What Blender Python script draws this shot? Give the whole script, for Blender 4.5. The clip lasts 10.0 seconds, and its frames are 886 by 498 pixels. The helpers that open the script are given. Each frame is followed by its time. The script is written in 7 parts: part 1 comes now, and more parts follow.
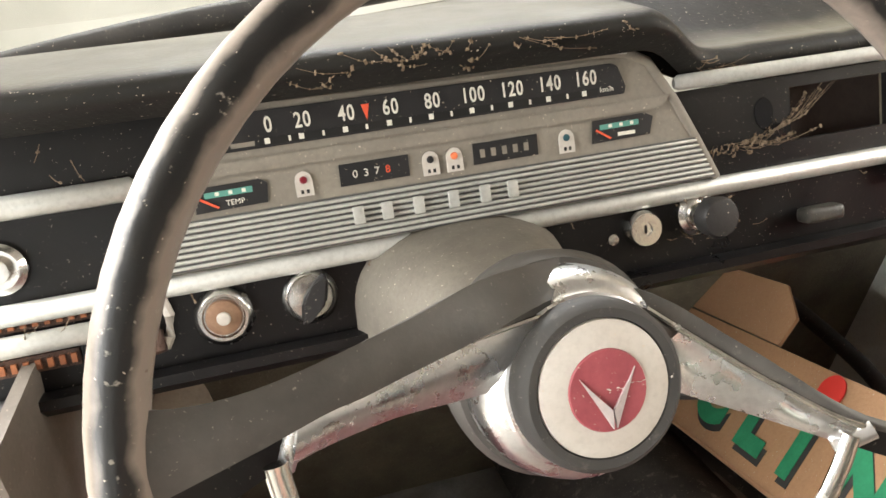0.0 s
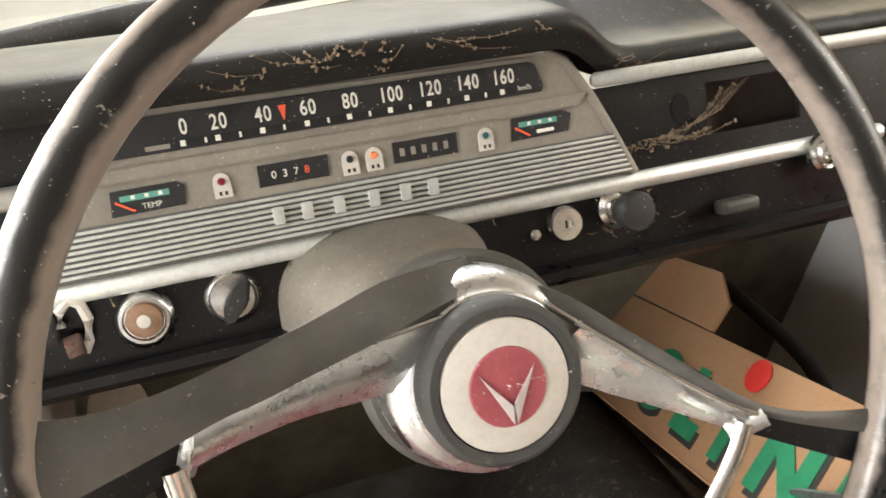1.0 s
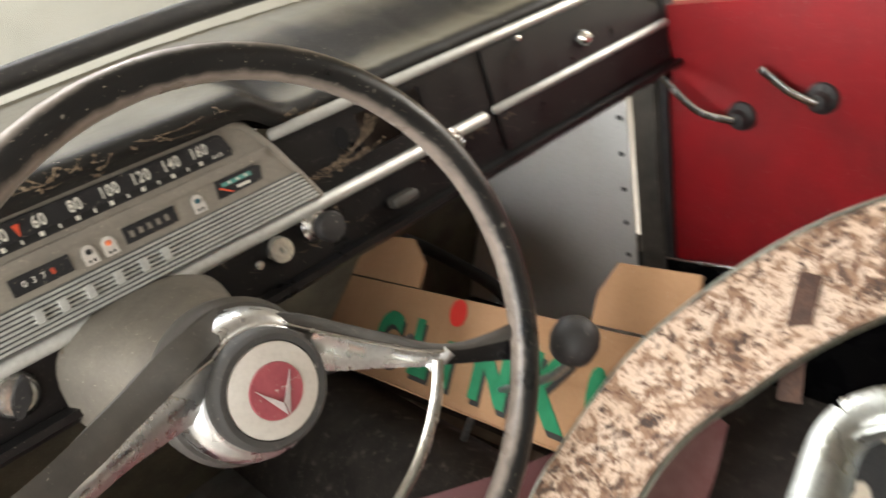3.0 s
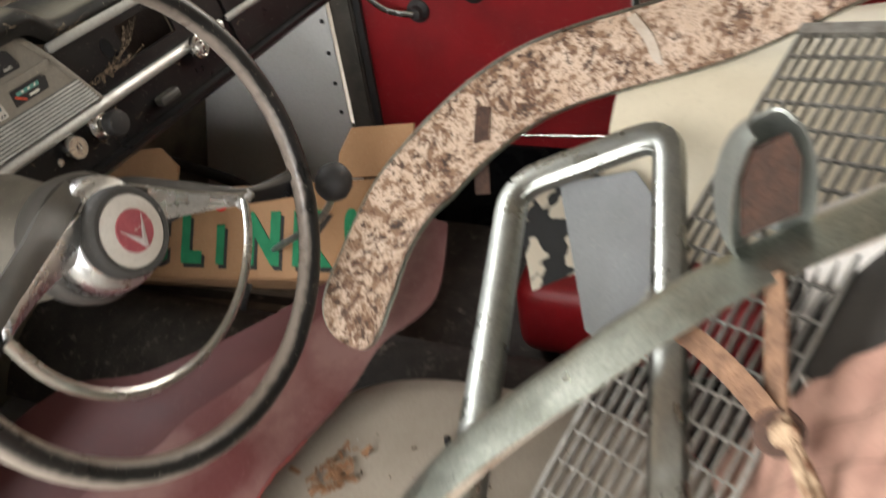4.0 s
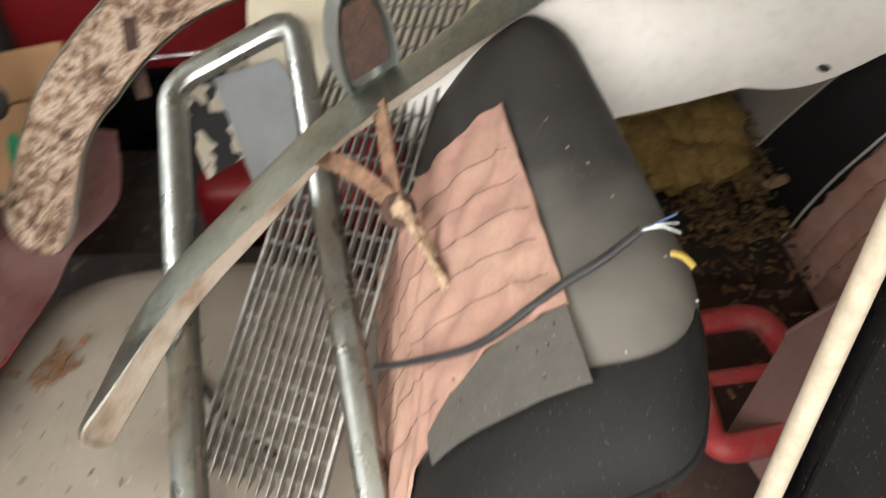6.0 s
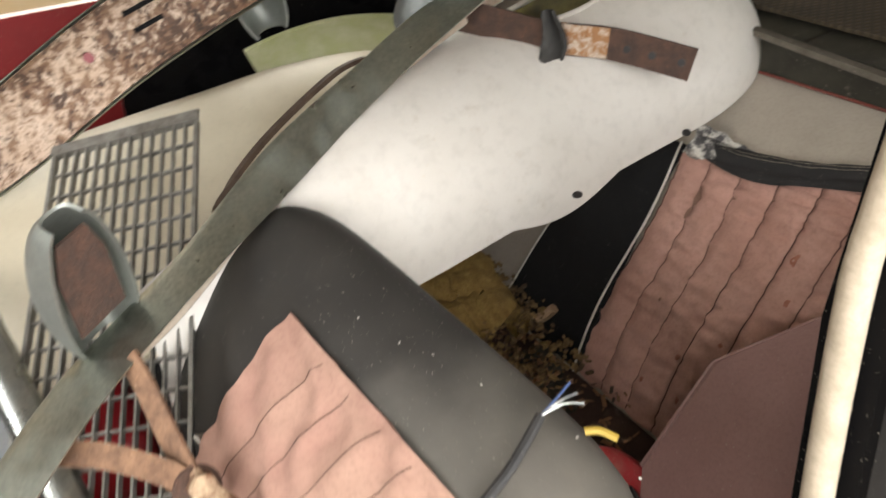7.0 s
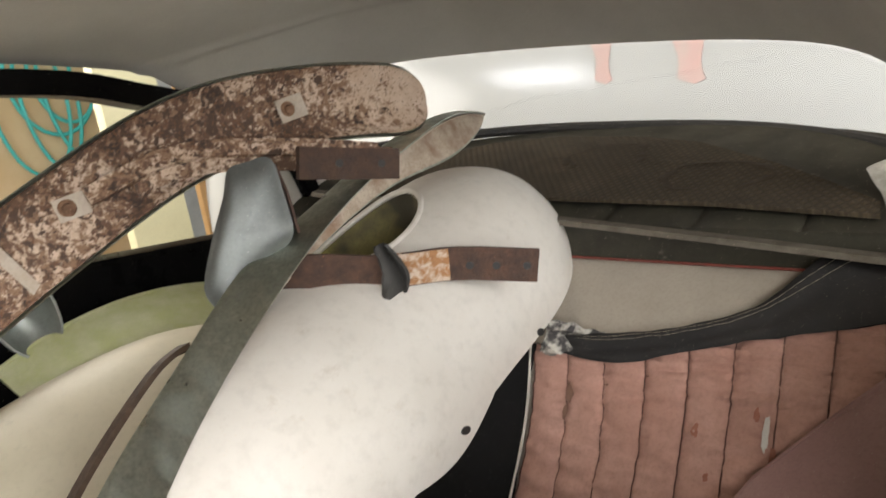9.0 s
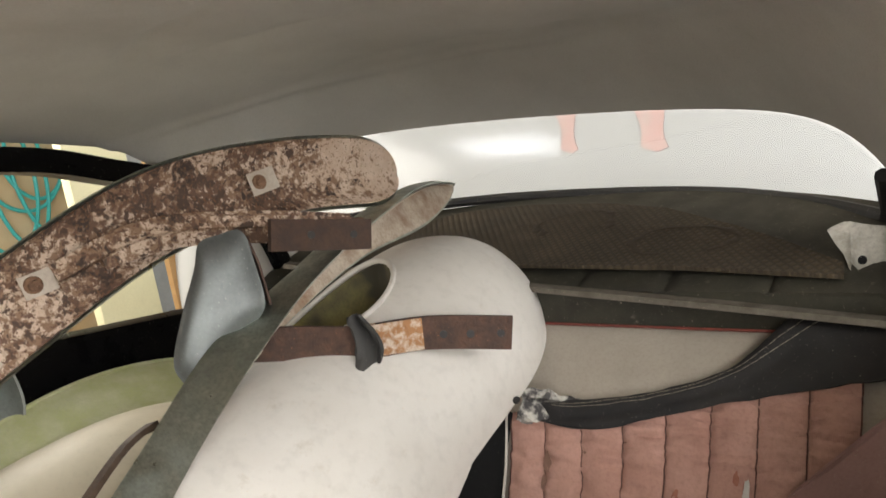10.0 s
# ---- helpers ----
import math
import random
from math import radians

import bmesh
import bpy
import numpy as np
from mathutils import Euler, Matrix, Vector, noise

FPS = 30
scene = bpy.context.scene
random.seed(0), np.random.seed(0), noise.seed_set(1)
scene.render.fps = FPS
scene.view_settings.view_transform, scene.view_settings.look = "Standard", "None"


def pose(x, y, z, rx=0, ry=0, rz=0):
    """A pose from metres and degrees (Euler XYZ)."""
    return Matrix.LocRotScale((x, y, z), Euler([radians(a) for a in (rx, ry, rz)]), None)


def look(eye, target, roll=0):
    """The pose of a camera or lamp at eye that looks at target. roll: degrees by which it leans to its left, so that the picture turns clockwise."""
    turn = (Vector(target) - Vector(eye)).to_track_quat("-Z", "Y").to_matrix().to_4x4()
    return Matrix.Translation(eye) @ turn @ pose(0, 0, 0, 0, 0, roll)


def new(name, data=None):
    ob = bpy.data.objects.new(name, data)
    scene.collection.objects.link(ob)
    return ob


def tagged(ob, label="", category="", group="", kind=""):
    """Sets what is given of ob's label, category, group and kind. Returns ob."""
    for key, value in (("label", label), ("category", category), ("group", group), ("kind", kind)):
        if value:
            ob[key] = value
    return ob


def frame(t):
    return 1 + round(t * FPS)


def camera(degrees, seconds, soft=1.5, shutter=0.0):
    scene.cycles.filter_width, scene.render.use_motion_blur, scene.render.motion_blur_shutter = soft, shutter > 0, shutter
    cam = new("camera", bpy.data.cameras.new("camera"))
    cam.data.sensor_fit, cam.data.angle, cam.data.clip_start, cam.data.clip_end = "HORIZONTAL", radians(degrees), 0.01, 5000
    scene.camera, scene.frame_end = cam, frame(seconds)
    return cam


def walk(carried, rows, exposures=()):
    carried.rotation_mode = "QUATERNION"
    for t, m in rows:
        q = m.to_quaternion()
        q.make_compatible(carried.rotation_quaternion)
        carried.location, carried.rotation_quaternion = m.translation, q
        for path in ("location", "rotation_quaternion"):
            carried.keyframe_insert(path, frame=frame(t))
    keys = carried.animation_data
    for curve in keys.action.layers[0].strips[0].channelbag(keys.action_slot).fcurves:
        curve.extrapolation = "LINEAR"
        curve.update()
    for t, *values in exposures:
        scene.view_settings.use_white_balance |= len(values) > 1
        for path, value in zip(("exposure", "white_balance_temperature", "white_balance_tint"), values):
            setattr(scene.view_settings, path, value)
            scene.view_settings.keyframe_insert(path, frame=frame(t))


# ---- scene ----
cam = camera(60.4, 10.0, shutter=0.5)
PATH = [
    (0, (-0.478, -0.27, 0.93), (-0.053, 1.55, 0.217), -5.9),
    (0.5, (-0.464, -0.268, 0.931), (-0.017, 1.541, 0.203), -6.0),
    (1, (-0.444, -0.285, 0.937), (0.062, 1.499, 0.186), -5.9),
    (1.5, (-0.451, -0.319, 0.957), (0.136, 1.434, 0.194), -6.3),
    (2, (-0.44, -0.36, 1.003), (0.273, 1.347, 0.244), -7.3),
    (2.2, (-0.436, -0.373, 1.001), (0.333, 1.307, 0.236), -8.0),
    (3.3, (-0.549, -0.442, 1.066), (0.705, 0.741, 0.052), -13.2),
    (3.5, (-0.586, -0.452, 1.073), (0.762, 0.554, -0.011), -12.5),
    (4, (-0.779, -0.54, 1.119), (0.639, 0.209, -0.077), -10.1),
    (4.5, (-0.966, -0.632, 1.156), (0.452, -0.012, -0.111), -7.8),
    (5, (-1.066, -0.686, 1.17), (0.27, -0.168, -0.224), -6.6),
    (5.5, (-1.069, -0.694, 1.168), (0.274, -0.342, -0.272), -5.1),
    (6, (-1.008, -0.608, 1.163), (0.446, -0.653, -0.209), -1.9),
    (6.2, (-0.979, -0.576, 1.143), (0.537, -0.822, -0.139), -0.8),
    (7.3, (-0.776, -0.516, 1.083), (0.67, -1.516, 0.129), -2.3),
    (7.5, (-0.749, -0.506, 1.078), (0.681, -1.562, 0.162), -2.9),
    (8, (-0.72, -0.518, 1.041), (0.711, -1.693, 0.284), -6.3),
    (8.5, (-0.649, -0.502, 1.085), (0.627, -1.9, 0.44), -7.4),
    (9, (-0.636, -0.514, 1.083), (0.55, -2.031, 0.543), -8.6),
    (9.5, (-0.636, -0.512, 1.083), (0.489, -2.101, 0.627), -8.6),
    (10, (-0.636, -0.512, 1.083), (0.492, -2.12, 0.707), -9.1),
]
walk(cam, [(t, look(eye, target, roll)) for t, eye, target, roll in PATH],
     exposures=[(0, 1.1), (2.2, 0.95), (3.4, 0.52), (4.5, 0.12), (5.5, 0.14), (6.2, 0.10), (7.5, 0.4), (8.5, 0.38), (10, 0.36)])

# ---- world and light ----
world = bpy.data.worlds.new("world")
scene.world = world
world.use_nodes = True
_wn = world.node_tree.nodes
_sky = _wn.new("ShaderNodeTexSky")
_sky.sky_type, _sky.sun_disc, _sky.sun_elevation, _sky.sun_rotation = "NISHITA", False, radians(40), radians(250)
world.node_tree.links.new(_sky.outputs[0], _wn["Background"].inputs[0])
_wn["Background"].inputs[1].default_value = 0.08


def area(name, eye, target, sx, sy, watts, colour):
    lamp = bpy.data.lights.new(name, "AREA")
    lamp.shape, lamp.size, lamp.size_y, lamp.energy, lamp.color = "RECTANGLE", sx, sy, watts, colour
    ob = new(name, lamp)
    ob.matrix_world = look(eye, target)
    return ob


area("garage_door_daylight", (-3.1, 0.1, 2.1), (-0.1, -0.7, 0.6), 2.6, 1.6, 118, (1.0, 0.985, 0.96))
# Unseen low lamp added to brighten the headlining from below.
area("low_fill_lamp", (-3.6, -1.6, 0.7), (0, -1.1, 0.9), 2.4, 1.6, 58, (1.0, 0.985, 0.96))
# Unseen lamp added to brighten the rear bench through the door opening.
area("forward_fill_lamp", (-2.5, 2.5, 1.7), (-0.4, -1.1, 0.6), 1.8, 1.4, 85, (1.0, 0.985, 0.96))
area("rear_tube_light", (2.42, -0.22, 2.62), (2.42, -0.22, 0), 0.8, 0.6, 22, (0.96, 0.98, 1.0))
area("side_window_daylight", (3.3, -1.2, 1.8), (0.8, -1.2, 1.0), 2.2, 1.4, 80, (1.0, 0.95, 0.86))
# Unseen overhead lamp added to brighten the front wall, dash and kick panel.
area("front_fill_lamp", (0.2, 2.4, 2.62), (0.2, 2.0, 0), 2.4, 0.4, 62, (0.98, 0.99, 1.0))


# ---- materials ----
def mat(name, col, col2=None, rough=0.6, metal=0.0, scale=25.0, mix=0.5, bump=0.15, dust=0.0, dust_col=(0.36, 0.31, 0.25),
        rough2=None, coat=0.0, fine=220.0, grain=0.5, sharp=0.5, detail=6.0):
    """Two scales of noise between two colours, fine bump, and an upward settling of dust."""
    m = bpy.data.materials.new(name)
    m.use_nodes = True
    n, l = m.node_tree.nodes, m.node_tree.links
    b = n["Principled BSDF"]
    co = n.new("ShaderNodeTexCoord")
    col2 = col2 or tuple(c * 0.7 for c in col)

    def noise_tex(s, detail=6.0, rgh=0.6):
        t = n.new("ShaderNodeTexNoise")
        t.inputs["Scale"].default_value, t.inputs["Detail"].default_value, t.inputs["Roughness"].default_value = s, detail, rgh
        l.new(co.outputs["Object"], t.inputs["Vector"])
        return t

    def ramp(src, lo, hi):
        r = n.new("ShaderNodeMapRange")
        r.inputs["From Min"].default_value, r.inputs["From Max"].default_value = lo, hi
        l.new(src, r.inputs["Value"])
        return r.outputs["Result"]

    def mixc(fac, a, c):
        x = n.new("ShaderNodeMix")
        x.data_type = "RGBA"
        if isinstance(fac, float):
            x.inputs["Factor"].default_value = fac
        else:
            l.new(fac, x.inputs["Factor"])
        for sock, v in ((x.inputs["A"], a), (x.inputs["B"], c)):
            if isinstance(v, tuple):
                sock.default_value = (*v, 1)
            else:
                l.new(v, sock)
        return x.outputs["Result"]

    big, small = noise_tex(scale, detail), noise_tex(fine, 3.0)
    w = 0.28 * (1 - sharp) + 0.015
    out = mixc(ramp(big.outputs["Fac"], mix - w, mix + w), col, col2)
    if grain:
        out = mixc(ramp(small.outputs["Fac"], 0.35 + 0.2 * (1 - grain), 0.9 + 0.8 * (1 - grain)), out, tuple(c * 0.72 for c in col2))
    if dust:
        d = noise_tex(scale * 2.3, 8.0, 0.7)
        out = mixc(ramp(d.outputs["Fac"], 0.75 - dust * 0.5, 0.95 - dust * 0.25), out, dust_col)
        sp = noise_tex(420.0, 2.0)
        out = mixc(ramp(sp.outputs["Fac"], 0.70, 0.74), out, tuple(min(1, c * 1.5) for c in dust_col))
    l.new(out, b.inputs["Base Color"])
    b.inputs["Metallic"].default_value = metal
    rr = n.new("ShaderNodeMapRange")
    l.new(big.outputs["Fac"], rr.inputs["Value"])
    rr.inputs["From Min"].default_value, rr.inputs["From Max"].default_value = 0.3, 0.7
    rr.inputs["To Min"].default_value, rr.inputs["To Max"].default_value = rough, rough2 if rough2 is not None else min(1, rough + 0.15)
    l.new(rr.outputs["Result"], b.inputs["Roughness"])
    b.inputs["Coat Weight"].default_value = coat
    if bump:
        bp = n.new("ShaderNodeBump")
        bp.inputs["Strength"].default_value, bp.inputs["Distance"].default_value = bump, 0.004
        add = n.new("ShaderNodeMath")
        l.new(big.outputs["Fac"], add.inputs[0])
        l.new(small.outputs["Fac"], add.inputs[1])
        l.new(add.outputs[0], bp.inputs["Height"])
        l.new(bp.outputs["Normal"], b.inputs["Normal"])
    return m


def woven(name, col, col2, rough=0.85, pitch=700.0, stain=0.5):
    """Woven cloth or ribbed vinyl: a fine crossed weave with stains."""
    m = mat(name, col, col2, rough=rough, scale=9, mix=stain, bump=0.1, sharp=0.2)
    n, l = m.node_tree.nodes, m.node_tree.links
    w = n.new("ShaderNodeTexWave")
    w.inputs["Scale"].default_value, w.inputs["Distortion"].default_value = pitch / 6.28, 1.5
    co = n.new("ShaderNodeTexCoord")
    l.new(co.outputs["Object"], w.inputs["Vector"])
    bp = n.new("ShaderNodeBump")
    bp.inputs["Strength"].default_value, bp.inputs["Distance"].default_value = 0.35, 0.001
    l.new(w.outputs["Fac"], bp.inputs["Height"])
    old = n["Principled BSDF"].inputs["Normal"].links[0].from_socket
    l.new(old, bp.inputs["Normal"])
    l.new(bp.outputs["Normal"], n["Principled BSDF"].inputs["Normal"])
    return m


def plain(name, col, rough=0.5, metal=0.0, glow=0.0):
    m = bpy.data.materials.new(name)
    m.use_nodes = True
    b = m.node_tree.nodes["Principled BSDF"]
    b.inputs["Base Color"].default_value, b.inputs["Roughness"].default_value, b.inputs["Metallic"].default_value = (*col, 1), rough, metal
    if glow:
        b.inputs["Emission Color"].default_value, b.inputs["Emission Strength"].default_value = (*col, 1), glow
    return m


BLACK = mat("black enamel", (0.007, 0.007, 0.008), (0.011, 0.010, 0.010), rough=0.25, scale=18, bump=0.03, dust=0.12, dust_col=(0.22, 0.2, 0.17))
BLACKB = mat("black body paint", (0.004, 0.004, 0.005), (0.007, 0.0065, 0.0065), rough=0.22, scale=12, bump=0.02, dust=0.06, dust_col=(0.2, 0.18, 0.15))
PAD = mat("dusty dash vinyl", (0.010, 0.0095, 0.009), (0.018, 0.017, 0.015), rough=0.45, scale=14, bump=0.12, dust=0.05, sharp=0.2)
PADB = mat("black dash vinyl", (0.010, 0.0095, 0.009), (0.020, 0.018, 0.016), rough=0.42, scale=14, bump=0.12, dust=0.06, sharp=0.2)
BEZEL = mat("greige bezel", (0.25, 0.225, 0.185), (0.20, 0.178, 0.146), rough=0.5, scale=20, bump=0.05, dust=0.2)
CHROME = mat("dusty chrome", (0.74, 0.73, 0.70), (0.55, 0.53, 0.5), rough=0.13, metal=1.0, scale=22, bump=0.04, rough2=0.34, mix=0.6, sharp=0.2)
PITTED = mat("pitted chrome", (0.56, 0.58, 0.58), (0.33, 0.34, 0.35), rough=0.32, metal=1.0, scale=95, bump=0.14, rough2=0.55, mix=0.55, dust=0.2, dust_col=(0.40, 0.38, 0.35), sharp=0.5)
DULLCHROME = mat("dull chrome", (0.50, 0.52, 0.49), (0.30, 0.31, 0.29), rough=0.2, metal=1.0, scale=26, bump=0.05, rough2=0.45, mix=0.52, dust=0.16, dust_col=(0.34, 0.33, 0.28), sharp=0.3)
OLDCHROME = mat("tarnished chrome", (0.60, 0.63, 0.55), (0.34, 0.36, 0.31), rough=0.24, metal=1.0, scale=24, bump=0.08, rough2=0.56, mix=0.5, dust=0.24, dust_col=(0.30, 0.27, 0.20), sharp=0.35, grain=0.9)
ALU = mat("dull bright strip", (0.62, 0.63, 0.60), (0.44, 0.44, 0.41), rough=0.34, metal=0.55, scale=30, bump=0.05, rough2=0.55, mix=0.6, sharp=0.2)
HUBCHROME = mat("dusty pitted chrome", (0.80, 0.81, 0.82), (0.58, 0.59, 0.60), rough=0.15, metal=1.0, scale=48, bump=0.06, rough2=0.42, mix=0.56, dust=0.2, dust_col=(0.42, 0.40, 0.36), sharp=0.25)
CAPRUBBER = mat("dusty rubber", (0.035, 0.034, 0.033), (0.055, 0.052, 0.048), rough=0.6, scale=24, bump=0.08, dust=0.3, dust_col=(0.17, 0.155, 0.135), sharp=0.2)
SPOKEB = mat("dusty black spoke", (0.045, 0.042, 0.039), (0.090, 0.083, 0.074), rough=0.38, scale=30, bump=0.05, dust=0.3, dust_col=(0.15, 0.135, 0.115), sharp=0.2)
RIM = mat("worn wheel rim", (0.007, 0.007, 0.007), (0.011, 0.0105, 0.010), rough=0.22, scale=14, mix=0.6, bump=0.06, dust=0.08, sharp=0.4, rough2=0.5)
RUBBER = mat("black rubber", (0.014, 0.014, 0.015), (0.03, 0.028, 0.027), rough=0.5, scale=30, bump=0.1, dust=0.2)
DIAL = mat("dial black", (0.010, 0.010, 0.011), (0.016, 0.016, 0.017), rough=0.35, scale=40, bump=0.0, dust=0.08)
PAINTW = plain("white print", (0.72, 0.70, 0.62), 0.6)
IVORY = mat("ivory plastic", (0.58, 0.55, 0.50), (0.51, 0.47, 0.42), rough=0.35, scale=20, bump=0.03, dust=0.05)
MARBLE = mat("red badge", (0.36, 0.085, 0.10), (0.29, 0.06, 0.075), rough=0.3, scale=60, bump=0.03, dust=0.1)
RED = plain("needle red", (0.75, 0.10, 0.04), 0.5)
AMBER = plain("amber lens", (0.8, 0.2, 0.08), 0.4)
DARKRED = plain("dark red lens", (0.16, 0.01, 0.02), 0.3)
ORANGE = mat("orange rust", (0.42, 0.15, 0.06), (0.26, 0.10, 0.05), rough=0.8, scale=120, bump=0.3)
GREENB = plain("gauge green", (0.10, 0.30, 0.25), 0.5)
CARD = mat("brown cardboard", (0.38, 0.215, 0.112), (0.32, 0.178, 0.09), rough=0.85, scale=8, bump=0.08, dust=0.05, sharp=0.1)
GREEN = mat("green print", (0.015, 0.21, 0.09), (0.012, 0.17, 0.075), rough=0.8, scale=30, bump=0.02)
SHADOWP = mat("black print", (0.02, 0.02, 0.02), (0.035, 0.03, 0.025), rough=0.8, scale=30, bump=0.02)
REDP = plain("red print", (0.62, 0.03, 0.02), 0.8)
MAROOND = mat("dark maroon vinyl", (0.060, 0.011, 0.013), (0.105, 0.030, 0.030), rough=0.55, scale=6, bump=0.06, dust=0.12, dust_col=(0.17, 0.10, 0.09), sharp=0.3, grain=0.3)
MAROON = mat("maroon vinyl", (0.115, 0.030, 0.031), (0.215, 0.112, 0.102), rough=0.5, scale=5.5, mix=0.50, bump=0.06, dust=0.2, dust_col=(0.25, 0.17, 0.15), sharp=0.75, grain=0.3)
REDV = mat("red vinyl", (0.255, 0.006, 0.010), (0.205, 0.006, 0.009), rough=0.4, scale=10, bump=0.04, dust=0.06)
REDPAINT = mat("red paint", (0.46, 0.03, 0.035), (0.36, 0.07, 0.06), rough=0.55, scale=22, bump=0.15, dust=0.34, dust_col=(0.40, 0.27, 0.22))
REDCHIP = mat("chipped red paint", (0.50, 0.035, 0.045), (0.46, 0.16, 0.13), rough=0.45, scale=26, mix=0.58, bump=0.25, dust=0.22, dust_col=(0.55, 0.40, 0.34), sharp=0.6)
SEATV = woven("beige seat cloth", (0.40, 0.35, 0.29), (0.33, 0.285, 0.235), pitch=1400)
PINK = woven("faded pink cloth", (0.50, 0.32, 0.24), (0.36, 0.195, 0.155), pitch=1000)
PINKQ = woven("faded quilt", (0.56, 0.335, 0.275), (0.38, 0.20, 0.155), pitch=1000)
BLACKC = mat("black seat cloth", (0.020, 0.0195, 0.021), (0.045, 0.042, 0.04), rough=0.75, scale=9, bump=0.2, dust=0.16, dust_col=(0.2, 0.18, 0.15), sharp=0.1)
BLACKD = mat("dull black cloth", (0.009, 0.009, 0.010), (0.018, 0.017, 0.017), rough=0.9, scale=9, bump=0.1, dust=0.04, dust_col=(0.12, 0.11, 0.1), sharp=0.1)
PLATED = mat("dull grey-green plating", (0.42, 0.44, 0.41), (0.30, 0.315, 0.285), rough=0.38, metal=0.75, scale=14, bump=0.04, rough2=0.55, dust=0.12, sharp=0.2)
BACKV = mat("worn grey seat vinyl", (0.014, 0.0135, 0.0135), (0.046, 0.042, 0.037), rough=0.5, scale=6, bump=0.05, dust=0.16, dust_col=(0.26, 0.235, 0.195), sharp=0.0, mix=0.53, grain=0.3)


def paler_towards_door(m):
    """A paler tone towards the driver's door, broken up by noise."""
    n, l = m.node_tree.nodes, m.node_tree.links
    b = n["Principled BSDF"]
    base = b.inputs["Base Color"].links[0].from_socket
    co, sep, tex = n.new("ShaderNodeTexCoord"), n.new("ShaderNodeSeparateXYZ"), n.new("ShaderNodeTexNoise")
    l.new(co.outputs["Object"], sep.inputs[0])
    l.new(co.outputs["Object"], tex.inputs["Vector"])
    tex.inputs["Scale"].default_value, tex.inputs["Detail"].default_value = 7.0, 6.0
    jig, r, x = n.new("ShaderNodeMath"), n.new("ShaderNodeMapRange"), n.new("ShaderNodeMix")
    jig.operation = "MULTIPLY_ADD"
    l.new(tex.outputs["Fac"], jig.inputs[0])
    jig.inputs[1].default_value = 0.42
    l.new(sep.outputs["X"], jig.inputs[2])
    r.inputs["From Min"].default_value, r.inputs["From Max"].default_value, r.inputs["To Max"].default_value = -0.10, -0.36, 0.92
    l.new(jig.outputs[0], r.inputs["Value"])
    x.data_type = "RGBA"
    l.new(r.outputs["Result"], x.inputs["Factor"])
    l.new(base, x.inputs["A"])
    x.inputs["B"].default_value = (0.185, 0.170, 0.147, 1)
    l.new(x.outputs["Result"], b.inputs["Base Color"])


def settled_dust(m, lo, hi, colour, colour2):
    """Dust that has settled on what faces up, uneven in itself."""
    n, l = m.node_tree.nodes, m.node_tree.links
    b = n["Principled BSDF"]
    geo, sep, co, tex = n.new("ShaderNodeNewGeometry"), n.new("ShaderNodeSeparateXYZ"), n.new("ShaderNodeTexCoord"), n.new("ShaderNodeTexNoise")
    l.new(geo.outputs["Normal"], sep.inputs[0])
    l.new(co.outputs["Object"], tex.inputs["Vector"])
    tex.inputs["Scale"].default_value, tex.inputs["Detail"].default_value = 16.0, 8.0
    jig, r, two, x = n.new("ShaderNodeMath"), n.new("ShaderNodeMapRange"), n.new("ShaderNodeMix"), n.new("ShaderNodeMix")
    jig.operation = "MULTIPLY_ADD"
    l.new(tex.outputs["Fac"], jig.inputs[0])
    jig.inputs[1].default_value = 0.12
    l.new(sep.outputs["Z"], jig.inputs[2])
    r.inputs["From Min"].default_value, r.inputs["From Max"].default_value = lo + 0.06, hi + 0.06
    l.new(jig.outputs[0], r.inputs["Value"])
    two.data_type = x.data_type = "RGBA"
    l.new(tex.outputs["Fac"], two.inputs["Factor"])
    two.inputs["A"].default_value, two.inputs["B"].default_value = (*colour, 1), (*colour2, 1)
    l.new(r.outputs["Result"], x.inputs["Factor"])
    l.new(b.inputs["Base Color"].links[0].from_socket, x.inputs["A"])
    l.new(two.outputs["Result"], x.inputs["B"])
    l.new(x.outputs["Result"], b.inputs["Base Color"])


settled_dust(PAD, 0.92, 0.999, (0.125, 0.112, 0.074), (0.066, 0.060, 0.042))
paler_towards_door(BACKV)
# Black cloth, darkened further: the down-facing side's shade is in this colour.
SHADEDSIDE = mat("shaded black side vinyl", (0.011, 0.0108, 0.011), (0.024, 0.022, 0.021), rough=0.5, scale=6, bump=0.08, dust=0.08, dust_col=(0.13, 0.12, 0.105), sharp=0.05)
PATCHV = mat("pale worn vinyl", (0.15, 0.138, 0.118), (0.06, 0.055, 0.048), rough=0.6, scale=8, bump=0.06, dust=0.2, sharp=0.1, grain=0.3)
CREAMW = mat("cream wing paint", (0.74, 0.67, 0.52), (0.62, 0.55, 0.41), rough=0.42, scale=9, bump=0.04, dust=0.22, dust_col=(0.42, 0.36, 0.27), sharp=0.1, grain=0.1, fine=120)
WHITEW = mat("white wing paint", (0.73, 0.695, 0.645), (0.635, 0.59, 0.53), rough=0.34, scale=9, bump=0.03, dust=0.30, dust_col=(0.44, 0.37, 0.29), sharp=0.05, grain=0.35, fine=60)
LIME = mat("lime primer", (0.52, 0.55, 0.27), (0.66, 0.66, 0.46), rough=0.55, scale=24, mix=0.55, bump=0.12, dust=0.15, sharp=0.45)
RUSTY = mat("rust", (0.11, 0.058, 0.040), (0.065, 0.042, 0.034), rough=0.85, scale=60, bump=0.6, dust=0.2, dust_col=(0.3, 0.14, 0.07))
